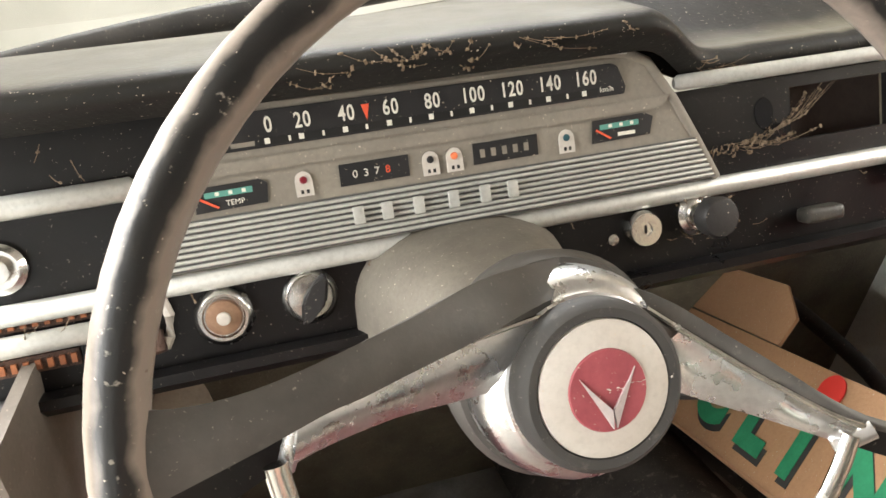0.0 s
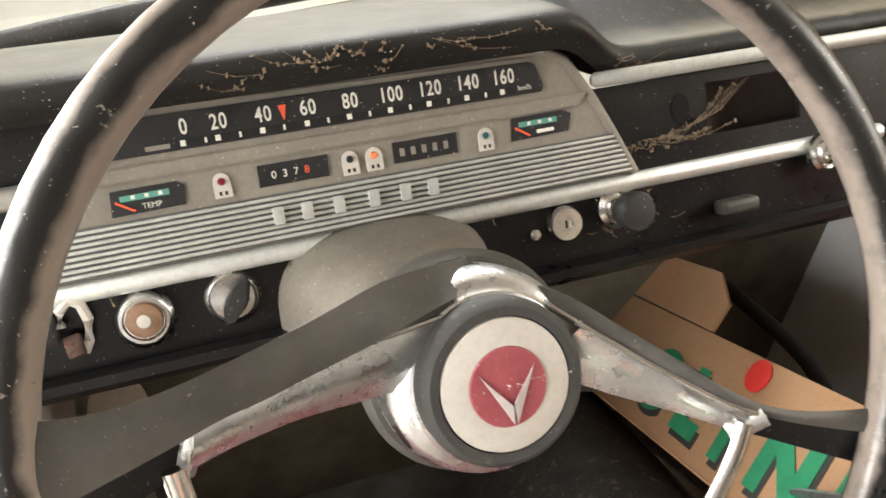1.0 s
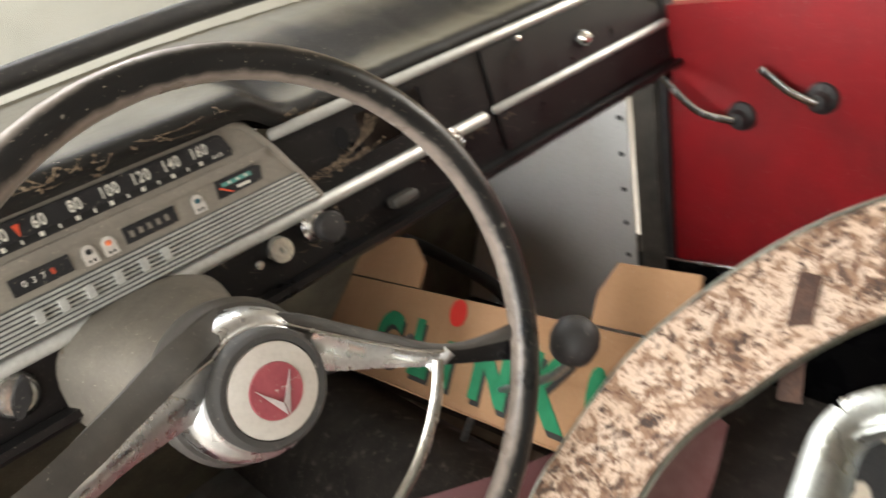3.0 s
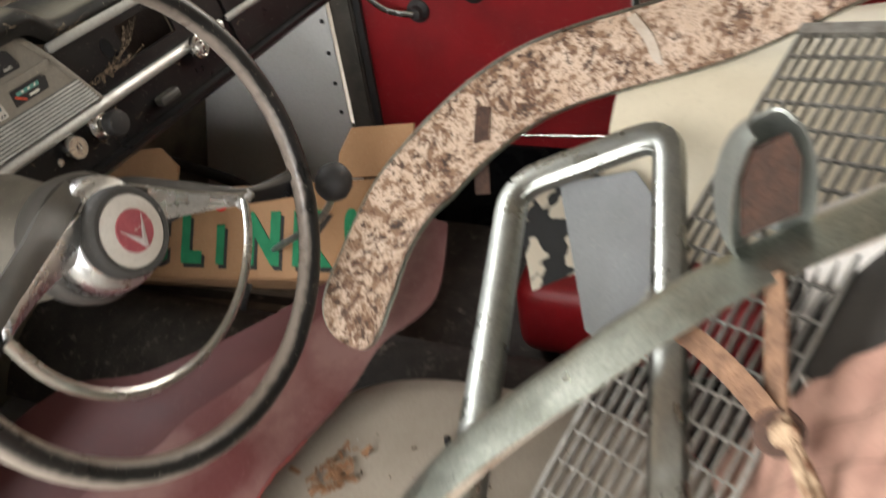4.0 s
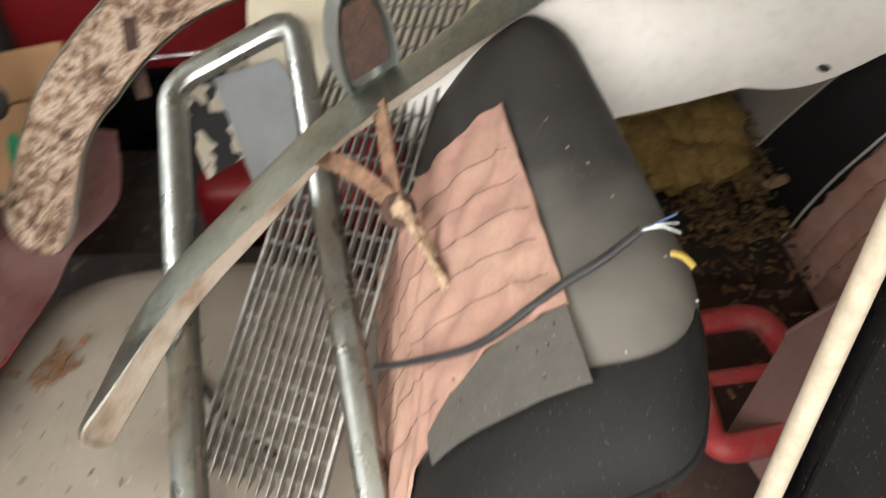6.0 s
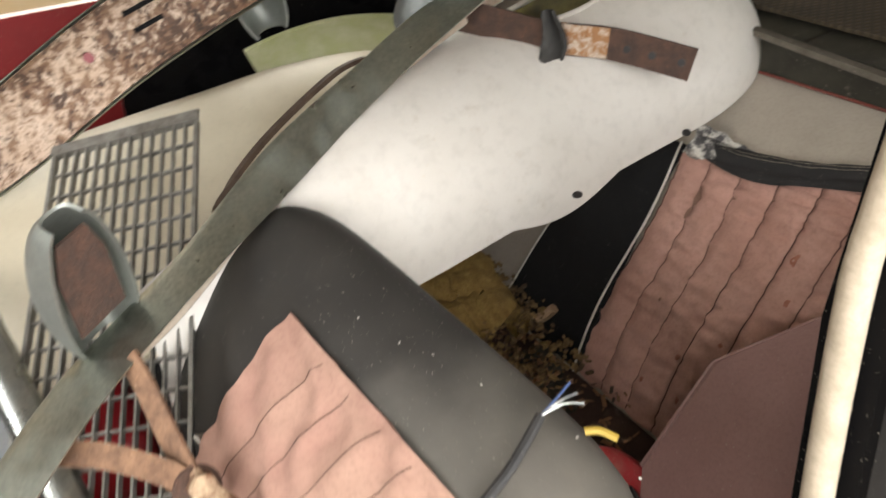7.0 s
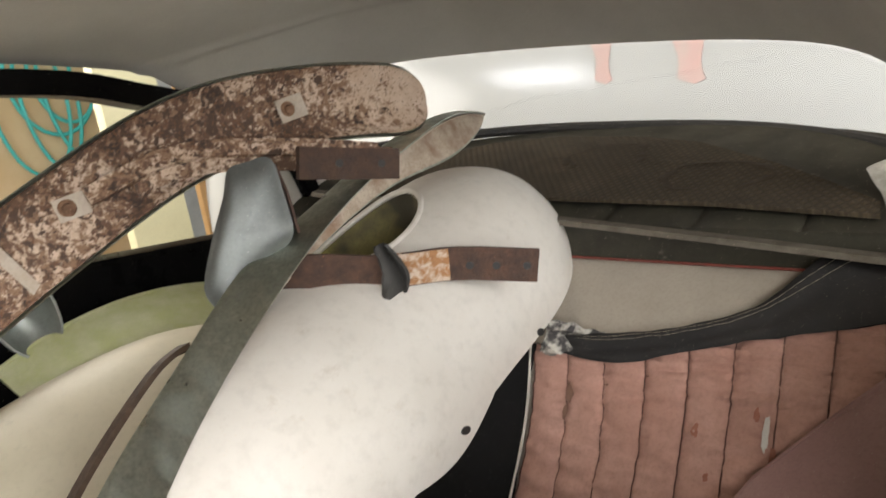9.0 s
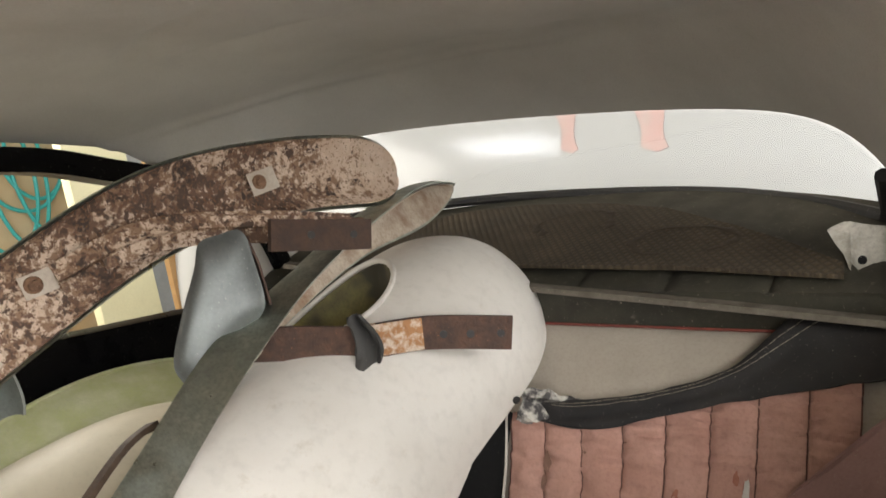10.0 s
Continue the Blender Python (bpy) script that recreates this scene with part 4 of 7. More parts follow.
part("horn_ring", sweep(ring_profile(0.0062, 10, 0.0042), pts, WN), CHROME, wheel, "thin chrome horn ring")


def shroud_fn(u, v):
    a = 2 * math.pi * v
    ex = 0.8
    cx, cy = math.cos(a), math.sin(a)
    cx, cy = math.copysign(abs(cx) ** ex, cx), math.copysign(abs(cy) ** ex, cy)
    c = HB(0, 0, -0.09).lerp(V(-0.328, 0.30, 0.655), u)
    r = 0.054 + 0.042 * u ** 1.3
    return c + WA * (r * cx) + WB * ((0.054 + 0.02 * u) * cy)


part("column", shell(shroud_fn, 14, 36, 0.004), mat("greige column shroud", (0.150, 0.134, 0.108), (0.105, 0.093, 0.075), rough=0.55, scale=14, dust=0.2), wheel, "greige steering column shroud")
part("column_tube", lathe([(0.03, -0.25), (0.03, -0.75), (0.0, -0.75)], HP, 20), DARKF, wheel)
part("stalk", tube([HB(0.03, -0.035, -0.10), HB(0.11, -0.055, -0.100), HB(0.19, -0.070, -0.09)], 0.004, 8), RUBBER, wheel, "slim dark stalk")

# ---- gear lever ----
gear = thing("gear_lever", "long bent gear lever with round black knob", "gear lever", at=(0.07, 0.30, 0.15))
part("rod", tube(spline([(0.10, 0.42, 0.12), (0.08, 0.30, 0.30), (0.05, 0.12, 0.44), (0.018, 0.045, 0.53)], 8), 0.0055, 8), PITTED, gear, "thin steel rod")
part("knob", lathe([(0.0, -0.03), (0.015, -0.026), (0.025, -0.014), (0.0275, 0.0), (0.025, 0.014), (0.015, 0.026), (0.0, 0.03)], frame_of((0.005, 0.032, 0.557), (1, 0, 0), (-0.2, -0.4, 0.9)), 24), RUBBER, gear, "round black knob")

# ---- cardboard box ----
BN = V(-0.7573, 0.2296, 0.6114).normalized()
BX = V(-0.1138, -0.9682, 0.2226)
BX = (BX - BX.dot(BN) * BN).normalized()
BY = BN.cross(BX)
BO = V(0.147, 0.401, 0.387)
BP = Matrix.Translation(BO) @ Matrix((BX, BY, BN)).transposed().to_4x4()


def B(x, y, z=0.0):
    return BP @ V(x, y, z)


box = thing("cardboard_box", "flattened brown cardboard box with green lettering, flaps up", "cardboard box", at=(0.1, 0.4, 0.2))
part("panel", board([B(-0.53, 0.024), B(-0.50, -0.16), B(0.38, -0.142), B(0.45, 0.024)], BN, 0.006), CARD, box, "printed cardboard panel")
part("flap", board([B(-0.50, 0.028), B(-0.14, 0.026), B(-0.138, 0.072), B(-0.20, 0.114), B(-0.45, 0.115)], BN, 0.005), CARD, box, "cardboard flap")
part("flap", board([B(0.30, 0.028), B(0.46, 0.028), B(0.455, 0.108), B(0.325, 0.112), B(0.30, 0.07)], BN, 0.005), CARD, box, "cardboard flap")
part("side_panel", board([B(-0.50, -0.16), B(-0.48, -0.175, -0.12), B(0.36, -0.16, -0.12), B(0.38, -0.142)], V(0, 0.2, -1), 0.005), CARD, box)
for ch, x in (("C", -0.20), ("L", -0.083), ("I", 0.007), ("N", 0.123), ("K", 0.240), ("!", 0.335)):
    y = -0.078 if ch != "I" else -0.088
    sz = 0.122 if ch != "I" else 0.09
    lettering("letter_shadow", ch, sz, BP @ Matrix.Translation((x + 0.008, y - 0.008, 0.0008)), SHADOWP, box, 0.0003, 0.007)
    lettering("letter", ch, sz, BP @ Matrix.Translation((x, y, 0.0018)), GREEN, box, 0.0003, 0.007)
part("letter_dot", lathe([(0.0225, 0.0012), (0.0225, 0.003), (0, 0.003)], BP @ Matrix.Translation((0.004, 0.0, 0)), 24), REDP, box)

# ---- driver's seat ----
seat = thing("driver_chair", "reclined car seat, torn grey back over pink quilting, beige cushion", "car seat", at=(-0.38, -0.3, 0.05))


def cushion_fn(u, v):
    a = 2 * math.pi * u
    ex = 0.66
    cx, cy = math.cos(a), math.sin(a)
    sx, sy = math.copysign(abs(cx) ** ex, cx), math.copysign(abs(cy) ** ex, cy)
    t = v
    h = [(0.0, 0.284), (0.5, 0.282), (0.86, 0.272), (0.96, 0.258), (1.0, 0.24), (1.0, 0.19), (0.97, 0.12)]
    k = t * (len(h) - 1)
    i = min(int(k), len(h) - 2)
    r, z = (h[i][0] + (h[i + 1][0] - h[i][0]) * (k - i), h[i][1] + (h[i + 1][1] - h[i][1]) * (k - i))
    return (-0.385 + 0.325 * r * sx, -0.26 + 0.325 * r * sy, z + 0.006 * noise.noise(V(sx * r * 2, sy * r * 2, 1)))


part("cushion", shell(cushion_fn, 64, 18, 0.01), SEATV, seat, "dirty beige seat cushion")
part("piping", tube([V(*cushion_fn(i / 64, 0.66)).lerp(V(-0.385, -0.26, 0.24), -0.012) + V(0, 0, 0.003) for i in range(64)], 0.0055, 8, True), REDV, seat, "dark red piping")
part("base", shell(lambda u, v: (lambda p: (p[0] * 1.0, p[1], 0.04 + 0.09 * (1 - v)))(cushion_fn(u, 1.0)), 48, 2, 0.01), REDPAINT, seat, "red seat base")
# the backrest: thick and padded, curving back from the cushion
back_line = spline([(-0.53, 0.27, 0), (-0.565, 0.40, 0), (-0.605, 0.525, 0), (-0.69, 0.625, 0), (-0.775, 0.68, 0), (-0.838, 0.70, 0)], 8)


def back_pt(x, s, n):
    """x across, s from 0 at the cushion to 1 at the top, n out of the front face."""
    k = min(max(s, 0.0), 1.0) * (len(back_line) - 1)
    i = min(int(k), len(back_line) - 2)
    p, d = back_line[i].lerp(back_line[i + 1], k - i), (back_line[i + 1] - back_line[i]).normalized()
    y, z = p.x + d.y * n, p.y - d.x * n
    return V(x, y + 0.16 * (x + 0.38) * s, z + 0.16 * (x + 0.38) * s)


def back_fn(u, v):
    s2 = 2 * v - 1
    round_x = (1 - abs(s2) ** 5) ** 0.5 if abs(s2) < 1 else 0.0
    front = u < 0.5
    s = min(1.0, 2 * u if front else 2 - 2 * u)
    thick = 0.062 * (1 - s ** 9) ** 0.5 * round_x if s < 1 else 0.0
    wide = (0.300 - 0.035 * s ** 4) * (1 - 0.07 * (1 - (1 - s ** 9) ** 0.5)) - 2.0 * max(0.0, s - 0.68) ** 2.2
    if s2 > 0:
        wide = 0.300 + 0.04 * min(1.0, s / 0.45) - 2.0 * max(0.0, s - 0.8) ** 2
    sag = 0.004 * noise.noise(V(s2 * 2, s * 4, 3))
    return back_pt(-0.39 + wide * s2, s, -0.062 + (thick if front else -thick) + sag)


part("backrest", shell(back_fn, 60, 44, 0.004), BACKV, seat, "worn grey backrest cover, dark at the top")


def pink_fn(u, v):
    s = 0.06 + 0.616 * v
    lo = -0.605 + 0.062 * min(1.0, max(0.0, (s - 0.22) / 0.3)) + 0.010 * v
    hi = -0.150 - 0.088 * min(1.0, v / 0.45)
    x = lo + (hi - lo) * u
    fold = 0.0022 * math.sin(95 * (s * 0.75 - x * 0.9) + 5 * noise.noise(V(x * 9, s * 9, 1))) + 0.0035 * noise.noise(V(x * 26, s * 16, 0)) + 0.002 * noise.noise(V(x * 60, s * 40, 4))
    return back_pt(x, s, 0.006 + fold)


part("torn_panel", shell(lambda u, v: pink_fn(1 - u, v), 90, 80, 0.004), PINK, seat, "faded pink quilted panel showing through the torn cover")

for k in range(7):
    line = []
    for i in range(31):
        sv = 0.08 + 0.58 * i / 30
        x = -0.255 - 0.045 * k - 0.127 * (sv - 0.19)
        v = (sv - 0.06) / 0.616
        lo = -0.605 + 0.062 * min(1.0, max(0.0, (sv - 0.22) / 0.3)) + 0.010 * v
        hi = -0.150 - 0.088 * min(1.0, v / 0.45)
        if lo + 0.005 < x < hi - 0.005:
            line.append(V(*pink_fn((x - lo) / (hi - lo), v)) + V(0, 0.0006, 0.0008))
    if len(line) > 4:
        part("stitch_line", tube(line, 0.00045, 5), RUSTY, seat, "dark quilting stitch")


def patch_fn(u, v):
    s = 0.36 + 0.314 * v
    lo = -0.605 - 0.012 * v
    hi = -0.605 + 0.062 * min(1.0, max(0.0, (s - 0.22) / 0.3)) + 0.010 * (s - 0.06) / 0.616 - 0.002
    x = lo + (hi - lo) * u
    return back_pt(x, s, 0.0035 + 0.0015 * noise.noise(V(x * 30, s * 20, 0)))


def side_fn(u, v):
    """Black cloth wrapped round the driver's side of the backrest, its shade put into the colour."""
    s2 = -1 + 0.37 * (1 - min(0.98, 1.0 - abs(2 * u - 1)) ** 4) * v
    front = u < 0.5
    s = min(0.93, 2 * u if front else 2 - 2 * u)
    round_x = (1 - abs(s2) ** 5) ** 0.5 if abs(s2) < 1 else 0.0
    thick = 0.062 * (1 - s ** 9) ** 0.5 * round_x + 0.003
    wide = (0.300 - 0.035 * s ** 4) * (1 - 0.07 * (1 - (1 - s ** 9) ** 0.5)) + 0.003 - 2.0 * max(0.0, s - 0.68) ** 2.2
    return back_pt(-0.39 + wide * s2, s, -0.062 + (thick if front else -thick) + 0.004 * noise.noise(V(s2 * 2, s * 4, 3)))


part("shaded_side_cover", shell(side_fn, 60, 18, 0.003), SHADEDSIDE, seat, "black cloth side cover, shade put into its colour")
for k in range(7):
    part("dust_bit", rbox((0.0022, 0.0014, 0.0008), Matrix.Translation(back_pt(-0.60 + 0.35 * ((k * 0.618) % 1), 0.74 + 0.2 * ((k * 0.37) % 1), 0.003)) @ pose(0, 0, 0, 40, 0, 50 * k), 0), IVORY, seat)


dirt = random.Random(17)
for k in range(14):
    part("dirt_speck", rbox((0.003, 0.002, 0.001), Matrix.Translation(back_pt(-0.60 + 0.06 * dirt.random(), 0.36 + 0.30 * dirt.random(), 0.0060)) @ pose(0, 0, 0, 40, 0, 50 * k), 0), BLACKD, seat)
part("worn_patch", shell(patch_fn, 20, 24, 0.003), PATCHV, seat, "pale worn lining beside the tear")
for k in range(9):
    pp = cushion_fn(0.06 + 0.11 * k, 0.08 + 0.05 * (k % 3))
    part("crumb", rbox((0.012, 0.007, 0.003), pose(pp[0] + 0.03 * math.sin(k * 3.1), pp[1] + 0.05 * math.cos(k * 2.3), pp[2] + 0.001, 0, 0, 40 * k), 0.001), RUSTY, seat)

rng2 = random.Random(11)


def litter(name, label, centre, spread, count, size, material, category="debris", lift=0.0):
    """Loose flakes lying about a place, each bent a little."""
    bm = bmesh.new()
    for _ in range(count):
        x, y = rng2.gauss(0, spread[0]), rng2.gauss(0, spread[1])
        w = size * rng2.uniform(0.4, 1.4)
        rbox((w * 1.8, w * 0.7, w * 0.16), Matrix.Translation(V(centre[0] + x, centre[1] + y, centre[2] + lift * rng2.random() + 0.001)) @ pose(0, 0, 0, rng2.uniform(-25, 25), rng2.uniform(-25, 25), rng2.uniform(0, 360)), 0, bm=bm)
    ob = part(name, bm, material, None, smooth=False)
    return tagged(ob, label, category, kind="stuff")


LEAF = mat("dry leaf", (0.30, 0.16, 0.08), (0.17, 0.09, 0.05), rough=0.9, scale=60, bump=0.3)
SPECK = mat("dirt speck", (0.11, 0.07, 0.045), (0.06, 0.04, 0.03), rough=0.9, scale=60, bump=0.3)
litter("leaf_litter", "dry brown leaf crumbs on the cushion", (-0.292, -0.062, 0.292), (0.020, 0.016, 0), 60, 0.007, LEAF, lift=0.006)
litter("dirt_crumbs", "dark specks of dirt over the cushion", (-0.42, -0.22, 0.292), (0.13, 0.13, 0), 130, 0.0032, SPECK)
litter("dust_bits", "pale dust bits scattered on the cushion", (-0.45, -0.24, 0.2925), (0.12, 0.12, 0), 50, 0.0026, IVORY)


def strands(name, label, ends, sag, r, clumps):
    """Cobweb: thin sagging threads with bits of leaf caught in them."""
    bm = bmesh.new()
    for a, b in ends:
        mid = a.lerp(b, 0.5) - V(0, 0.2, 1) * sag * rng2.uniform(0.3, 1.2)
        path = spline([a, mid, b], 4)
        sub = tube(path, r * rng2.uniform(0.5, 1.5), 4)
        me = bpy.data.meshes.new("strand")
        sub.to_mesh(me)
        sub.free()
        bm.from_mesh(me)
        bpy.data.meshes.remove(me)
        for _ in range(clumps):
            p = path[rng2.randrange(len(path))]
            w = rng2.uniform(0.0006, 0.0022)
            rbox((w * 1.7, w, w * 0.5), Matrix.Translation(p) @ pose(0, 0, 0, rng2.uniform(0, 180), rng2.uniform(0, 180), rng2.uniform(0, 180)), 0, bm=bm)
    ob = part(name, bm, WEB, None, smooth=False)
    return tagged(ob, label, "cobweb", kind="stuff")


WEB = mat("dusty cobweb", (0.22, 0.165, 0.115), (0.15, 0.11, 0.07), rough=0.95, scale=90, bump=0.2)


def lip(x, v):
    return V(*pad_fn((x + 0.74) / 1.42, v)) + V(0, -0.002, 0.001)


ends = []
for k in range(15):
    x = -0.46 + 0.30 * rng2.random()
    ends.append((lip(x, 0.08 + 0.22 * rng2.random()), lip(x + rng2.gauss(0, 0.025), 0.04 + 0.26 * rng2.random())))
for k in range(9):
    x = rng2.gauss(-0.345, 0.025)
    ends.append((lip(x, 0.22), lip(x + rng2.gauss(0, 0.015), 0.34)))
strands("cobweb", "dusty cobweb and leaf bits along the pad's lip", ends, 0.003, 0.0002, 6)
ends = []
for k in range(26):
    f = rng2.random()
    a = D(-0.055 + 0.05 * f, 0.748 + 0.012 * f * f, 0.006)
    ends.append((a, D(-0.045 + 0.10 * f + 0.01 * rng2.random(), 0.752 + 0.036 * f + 0.008 * rng2.random(), -0.012 * rng2.random())))
for k in range(22):
    a = D(-0.095 + 0.06 * rng2.random(), 0.742 + 0.008 * rng2.random(), 0.008)
    ends.append((a, a + V(abs(rng2.gauss(0, 0.03)), -0.004, 0.006 * rng2.random())))
strands("cobweb", "brown cobweb hanging in the radio opening", ends, 0.006, 0.00022, 4)
ends = []
for k in range(18):
    x = rng2.gauss(-0.075, 0.014)
    ends.append((lip(x, 0.10 + 0.1 * rng2.random()), lip(x + rng2.gauss(0.01, 0.012), 0.1 + 0.2 * rng2.random())))
for k in range(24):
    a = D(rng2.uniform(-0.68, 0.3), 0.706 + 0.002 * rng2.random(), 0.014)
    ends.append((a, a + V(rng2.gauss(0, 0.006), -0.002, -0.012 * rng2.random())))
for k in range(20):
    a = D(rng2.gauss(-0.10, 0.02), 0.668 + 0.012 * rng2.random(), 0.012)
    ends.append((a, a + V(rng2.gauss(0, 0.01), -0.002, 0.010 * rng2.random())))
for k in range(3):
    a = D(-0.63 + 0.03 * rng2.random(), 0.80 + 0.02 * rng2.random(), 0.02)
    ends.append((a, a + V(rng2.gauss(0, 0.008), -0.003, 0.02 * rng2.random())))
strands("cobweb", "wisps of cobweb on the dash's strips and knobs", ends, 0.002, 0.0003, 1)
litter("dash_dust", "pale specks of dust on the wheel's hub", tuple(HB(0, 0, 0.003)), (0.02, 0.002, 0), 14, 0.0012, IVORY)

pedal = thing("foot_pedal", "beige oval pedal plate under the dash", "pedal", at=(-0.616, 0.60, 0.2))
part("plate", board([V(-0.616 + 0.036 * math.cos(a), 0.56 + 0.02 * math.sin(a), 0.452 + 0.056 * math.sin(a)) for a in (2 * math.pi * i / 24 for i in range(24))], (0, -1, 0.3), 0.006, 0.0015), mat("dirty beige rubber", (0.46, 0.41, 0.33), (0.36, 0.32, 0.25), rough=0.7, scale=12, bump=0.1), pedal, "oval beige plate")
part("arm", tube([V(-0.612, 0.572, 0.43), V(-0.60, 0.62, 0.30), V(-0.60, 0.72, 0.22)], 0.007, 8), RUBBER, pedal, "dark pedal arm")
hhose = thing("heater_hose", "black heater hose under the dash", "hose", at=(0.36, 0.7, 0.28))
part("hose", tube(spline([(0.33, 0.83, 0.36), (0.36, 0.80, 0.325), (0.39, 0.72, 0.285), (0.40, 0.58, 0.24), (0.39, 0.50, 0.18)], 6), 0.014, 10), RUBBER, hhose)

# ---- maroon vinyl sheet over the cushion's front ----
near = spline([(0.085, -0.10, 0.445), (-0.022, -0.115, 0.385), (-0.10, -0.055, 0.352), (-0.206, -0.045, 0.345), (-0.34, -0.02, 0.352), (-0.43, -0.01, 0.35), (-0.53, 0.035, 0.36), (-0.655, 0.062, 0.345), (-0.72, 0.10, 0.31)], 6)
far = spline([(0.10, 0.0, 0.42), (0.05, 0.06, 0.37), (-0.05, 0.14, 0.35), (-0.14, 0.20, 0.345), (-0.24, 0.30, 0.34), (-0.29, 0.40, 0.335), (-0.40, 0.46, 0.32), (-0.58, 0.50, 0.29), (-0.72, 0.52, 0.27)], 6)


def sheet_fn(u, v):
    k = u * (len(near) - 1)
    i = min(int(k), len(near) - 2)
    a, b = near[i].lerp(near[i + 1], k - i), far[i].lerp(far[i + 1], k - i)
    p = a.lerp(b, v)
    return p + V(0, 0, 0.012 * math.sin(math.pi * v) + 0.008 * noise.noise(p * 9))


sheet = thing("vinyl_sheet", "limp maroon vinyl sheet with a torn bright red edge", "vinyl sheet", at=(-0.3, 0.1, 0.3))


def fold_line(u):
    """Where the dusty near flap ends and the darker piece begins."""
    return 0.46 + 0.10 * math.sin(5 * u + 0.6) + 0.03 * noise.noise(V(u * 9, 0, 4))


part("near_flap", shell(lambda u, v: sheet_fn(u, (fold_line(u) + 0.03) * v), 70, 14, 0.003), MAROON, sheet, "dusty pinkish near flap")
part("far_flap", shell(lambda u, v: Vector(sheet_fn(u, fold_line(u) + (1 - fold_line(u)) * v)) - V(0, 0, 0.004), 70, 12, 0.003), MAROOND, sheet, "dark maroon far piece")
part("torn_edge", sweep([(-0.001, -0.004), (0.001, -0.004), (0.0015, 0.004), (-0.0015, 0.004)], [V(*sheet_fn(0.45 + 0.5 * i / 60, 0.0)) + V(0, -0.001, 0.004 * noise.noise(V(i * 0.5, 0, 0))) for i in range(61)], (0, -0.5, 0.8), scale=[(0.5 + 2.0 * max(0, (i - 18) / 42)) * (0.7 + 1.4 * abs(noise.noise(V(i * 0.4, 3, 0)))) for i in range(61)]), REDPAINT, sheet, "frayed bright red edge")


# ---- bumpers ----
def arc_profile(width, depth, lift=0.0, n=10):
    """An open arc, bulging along +b."""
    out = []
    for i in range(n + 1):
        s = -1 + 2 * i / n
        out.append((s * width / 2, depth * (math.sqrt(max(0, 1 - (0.96 * s) ** 2)) - 1) + lift))
    return out


def blade_parts(parent, path, up, width, depth, outer, inner, inner_label):
    k = len(path)
    run = [0.0]
    for a, b in zip(path, path[1:]):
        run.append(run[-1] + (b - a).length)
    sc = []
    for d in run:
        t = min(1.0, min(d / 0.55, (run[-1] - d) / 0.8) / width)
        sc.append(max(0.12, math.sqrt(max(0.0, 1 - (1 - t) ** 2))))
    o, q = arc_profile(width, depth), arc_profile(width - 0.010, depth * 0.94, -0.004)
    part("blade", sweep(o + list(reversed(arc_profile(width - 0.004, depth, -0.002))), path, up, True, scale=sc), outer, parent, "tarnished chrome bumper blade")
    part("inner_face", sweep(q + list(reversed(arc_profile(width - 0.012, depth * 0.94, -0.0052))), path, up, True, scale=sc), inner, parent, inner_label)
    return sc


def overrider(parent, at, along, out, length, wide, deep, material, drop=0.4, boxy=1.0):
    """A hollow teardrop horn: along: its long way, out: the bulging side."""
    m = frame_of(at, along, out)

    def fn(u, v):
        s = -drop * length + length * u
        taper = math.sin(math.pi * min(max(0.03 + 0.95 * u, 0), 1)) ** 0.28 * (1.12 - 0.30 * u)
        a = math.pi * (v * 1.04 - 0.02)
        c, z = math.cos(a), max(0.0, math.sin(a))
        return m @ V(s, math.copysign(abs(c) ** boxy, c) * wide / 2 * taper, z ** boxy * deep * taper)

    horn = part("overrider", shell(fn, 26, 28, 0.003), material, parent, "hollow chrome overrider")
    plate = [m @ V(s * length - drop * length, y * wide, 0.004) for s, y in ((0.25, 0.36), (0.7, 0.34), (0.9, 0.2), (0.9, -0.2), (0.7, -0.34), (0.25, -0.36))]
    part("overrider_back", board(plate, m.to_3x3() @ V(0, 0, -1), 0.003), RUSTY, horn, "rusty inner plate")
    return horn


bumper = thing("chrome_bumper", "long curved chrome bumper with two overriders, lying across the seats", "bumper", "loose bumpers", at=(-0.1, -0.7, 0.6))
# the lip towards the driver, the fold along the crown, and the lip behind
lip_near = spline([(-0.540, -0.226, 0.474), (-0.505, -0.254, 0.494), (-0.418, -0.324, 0.545), (-0.330, -0.418, 0.591), (-0.243, -0.522, 0.640), (-0.162, -0.645, 0.682), (-0.070, -0.779, 0.712), (-0.012, -0.894, 0.756), (0.017, -1.023, 0.821), (0.021, -1.165, 0.895), (0.056, -1.368, 0.940), (0.100, -1.542, 0.953), (0.130, -1.694, 0.933)], 16)
crown = spline([(-0.505, -0.199, 0.418), (-0.466, -0.221, 0.449), (-0.369, -0.285, 0.520), (-0.273, -0.383, 0.577), (-0.181, -0.496, 0.635), (-0.108, -0.633, 0.688), (-0.032, -0.770, 0.754), (0.032, -0.911, 0.803), (0.075, -1.043, 0.855), (0.087, -1.182, 0.895), (0.116, -1.351, 0.932), (0.146, -1.534, 0.949), (0.171, -1.692, 0.941)], 16)
lip_far = spline([(-0.473, -0.198, 0.341), (-0.435, -0.228, 0.370), (-0.341, -0.302, 0.442), (-0.245, -0.401, 0.501), (-0.160, -0.503, 0.566), (-0.116, -0.633, 0.628), (-0.040, -0.770, 0.694), (0.024, -0.911, 0.743), (0.062, -1.043, 0.797), (0.070, -1.175, 0.848), (0.104, -1.358, 0.875), (0.122, -1.552, 0.882), (0.156, -1.710, 0.909)], 16)


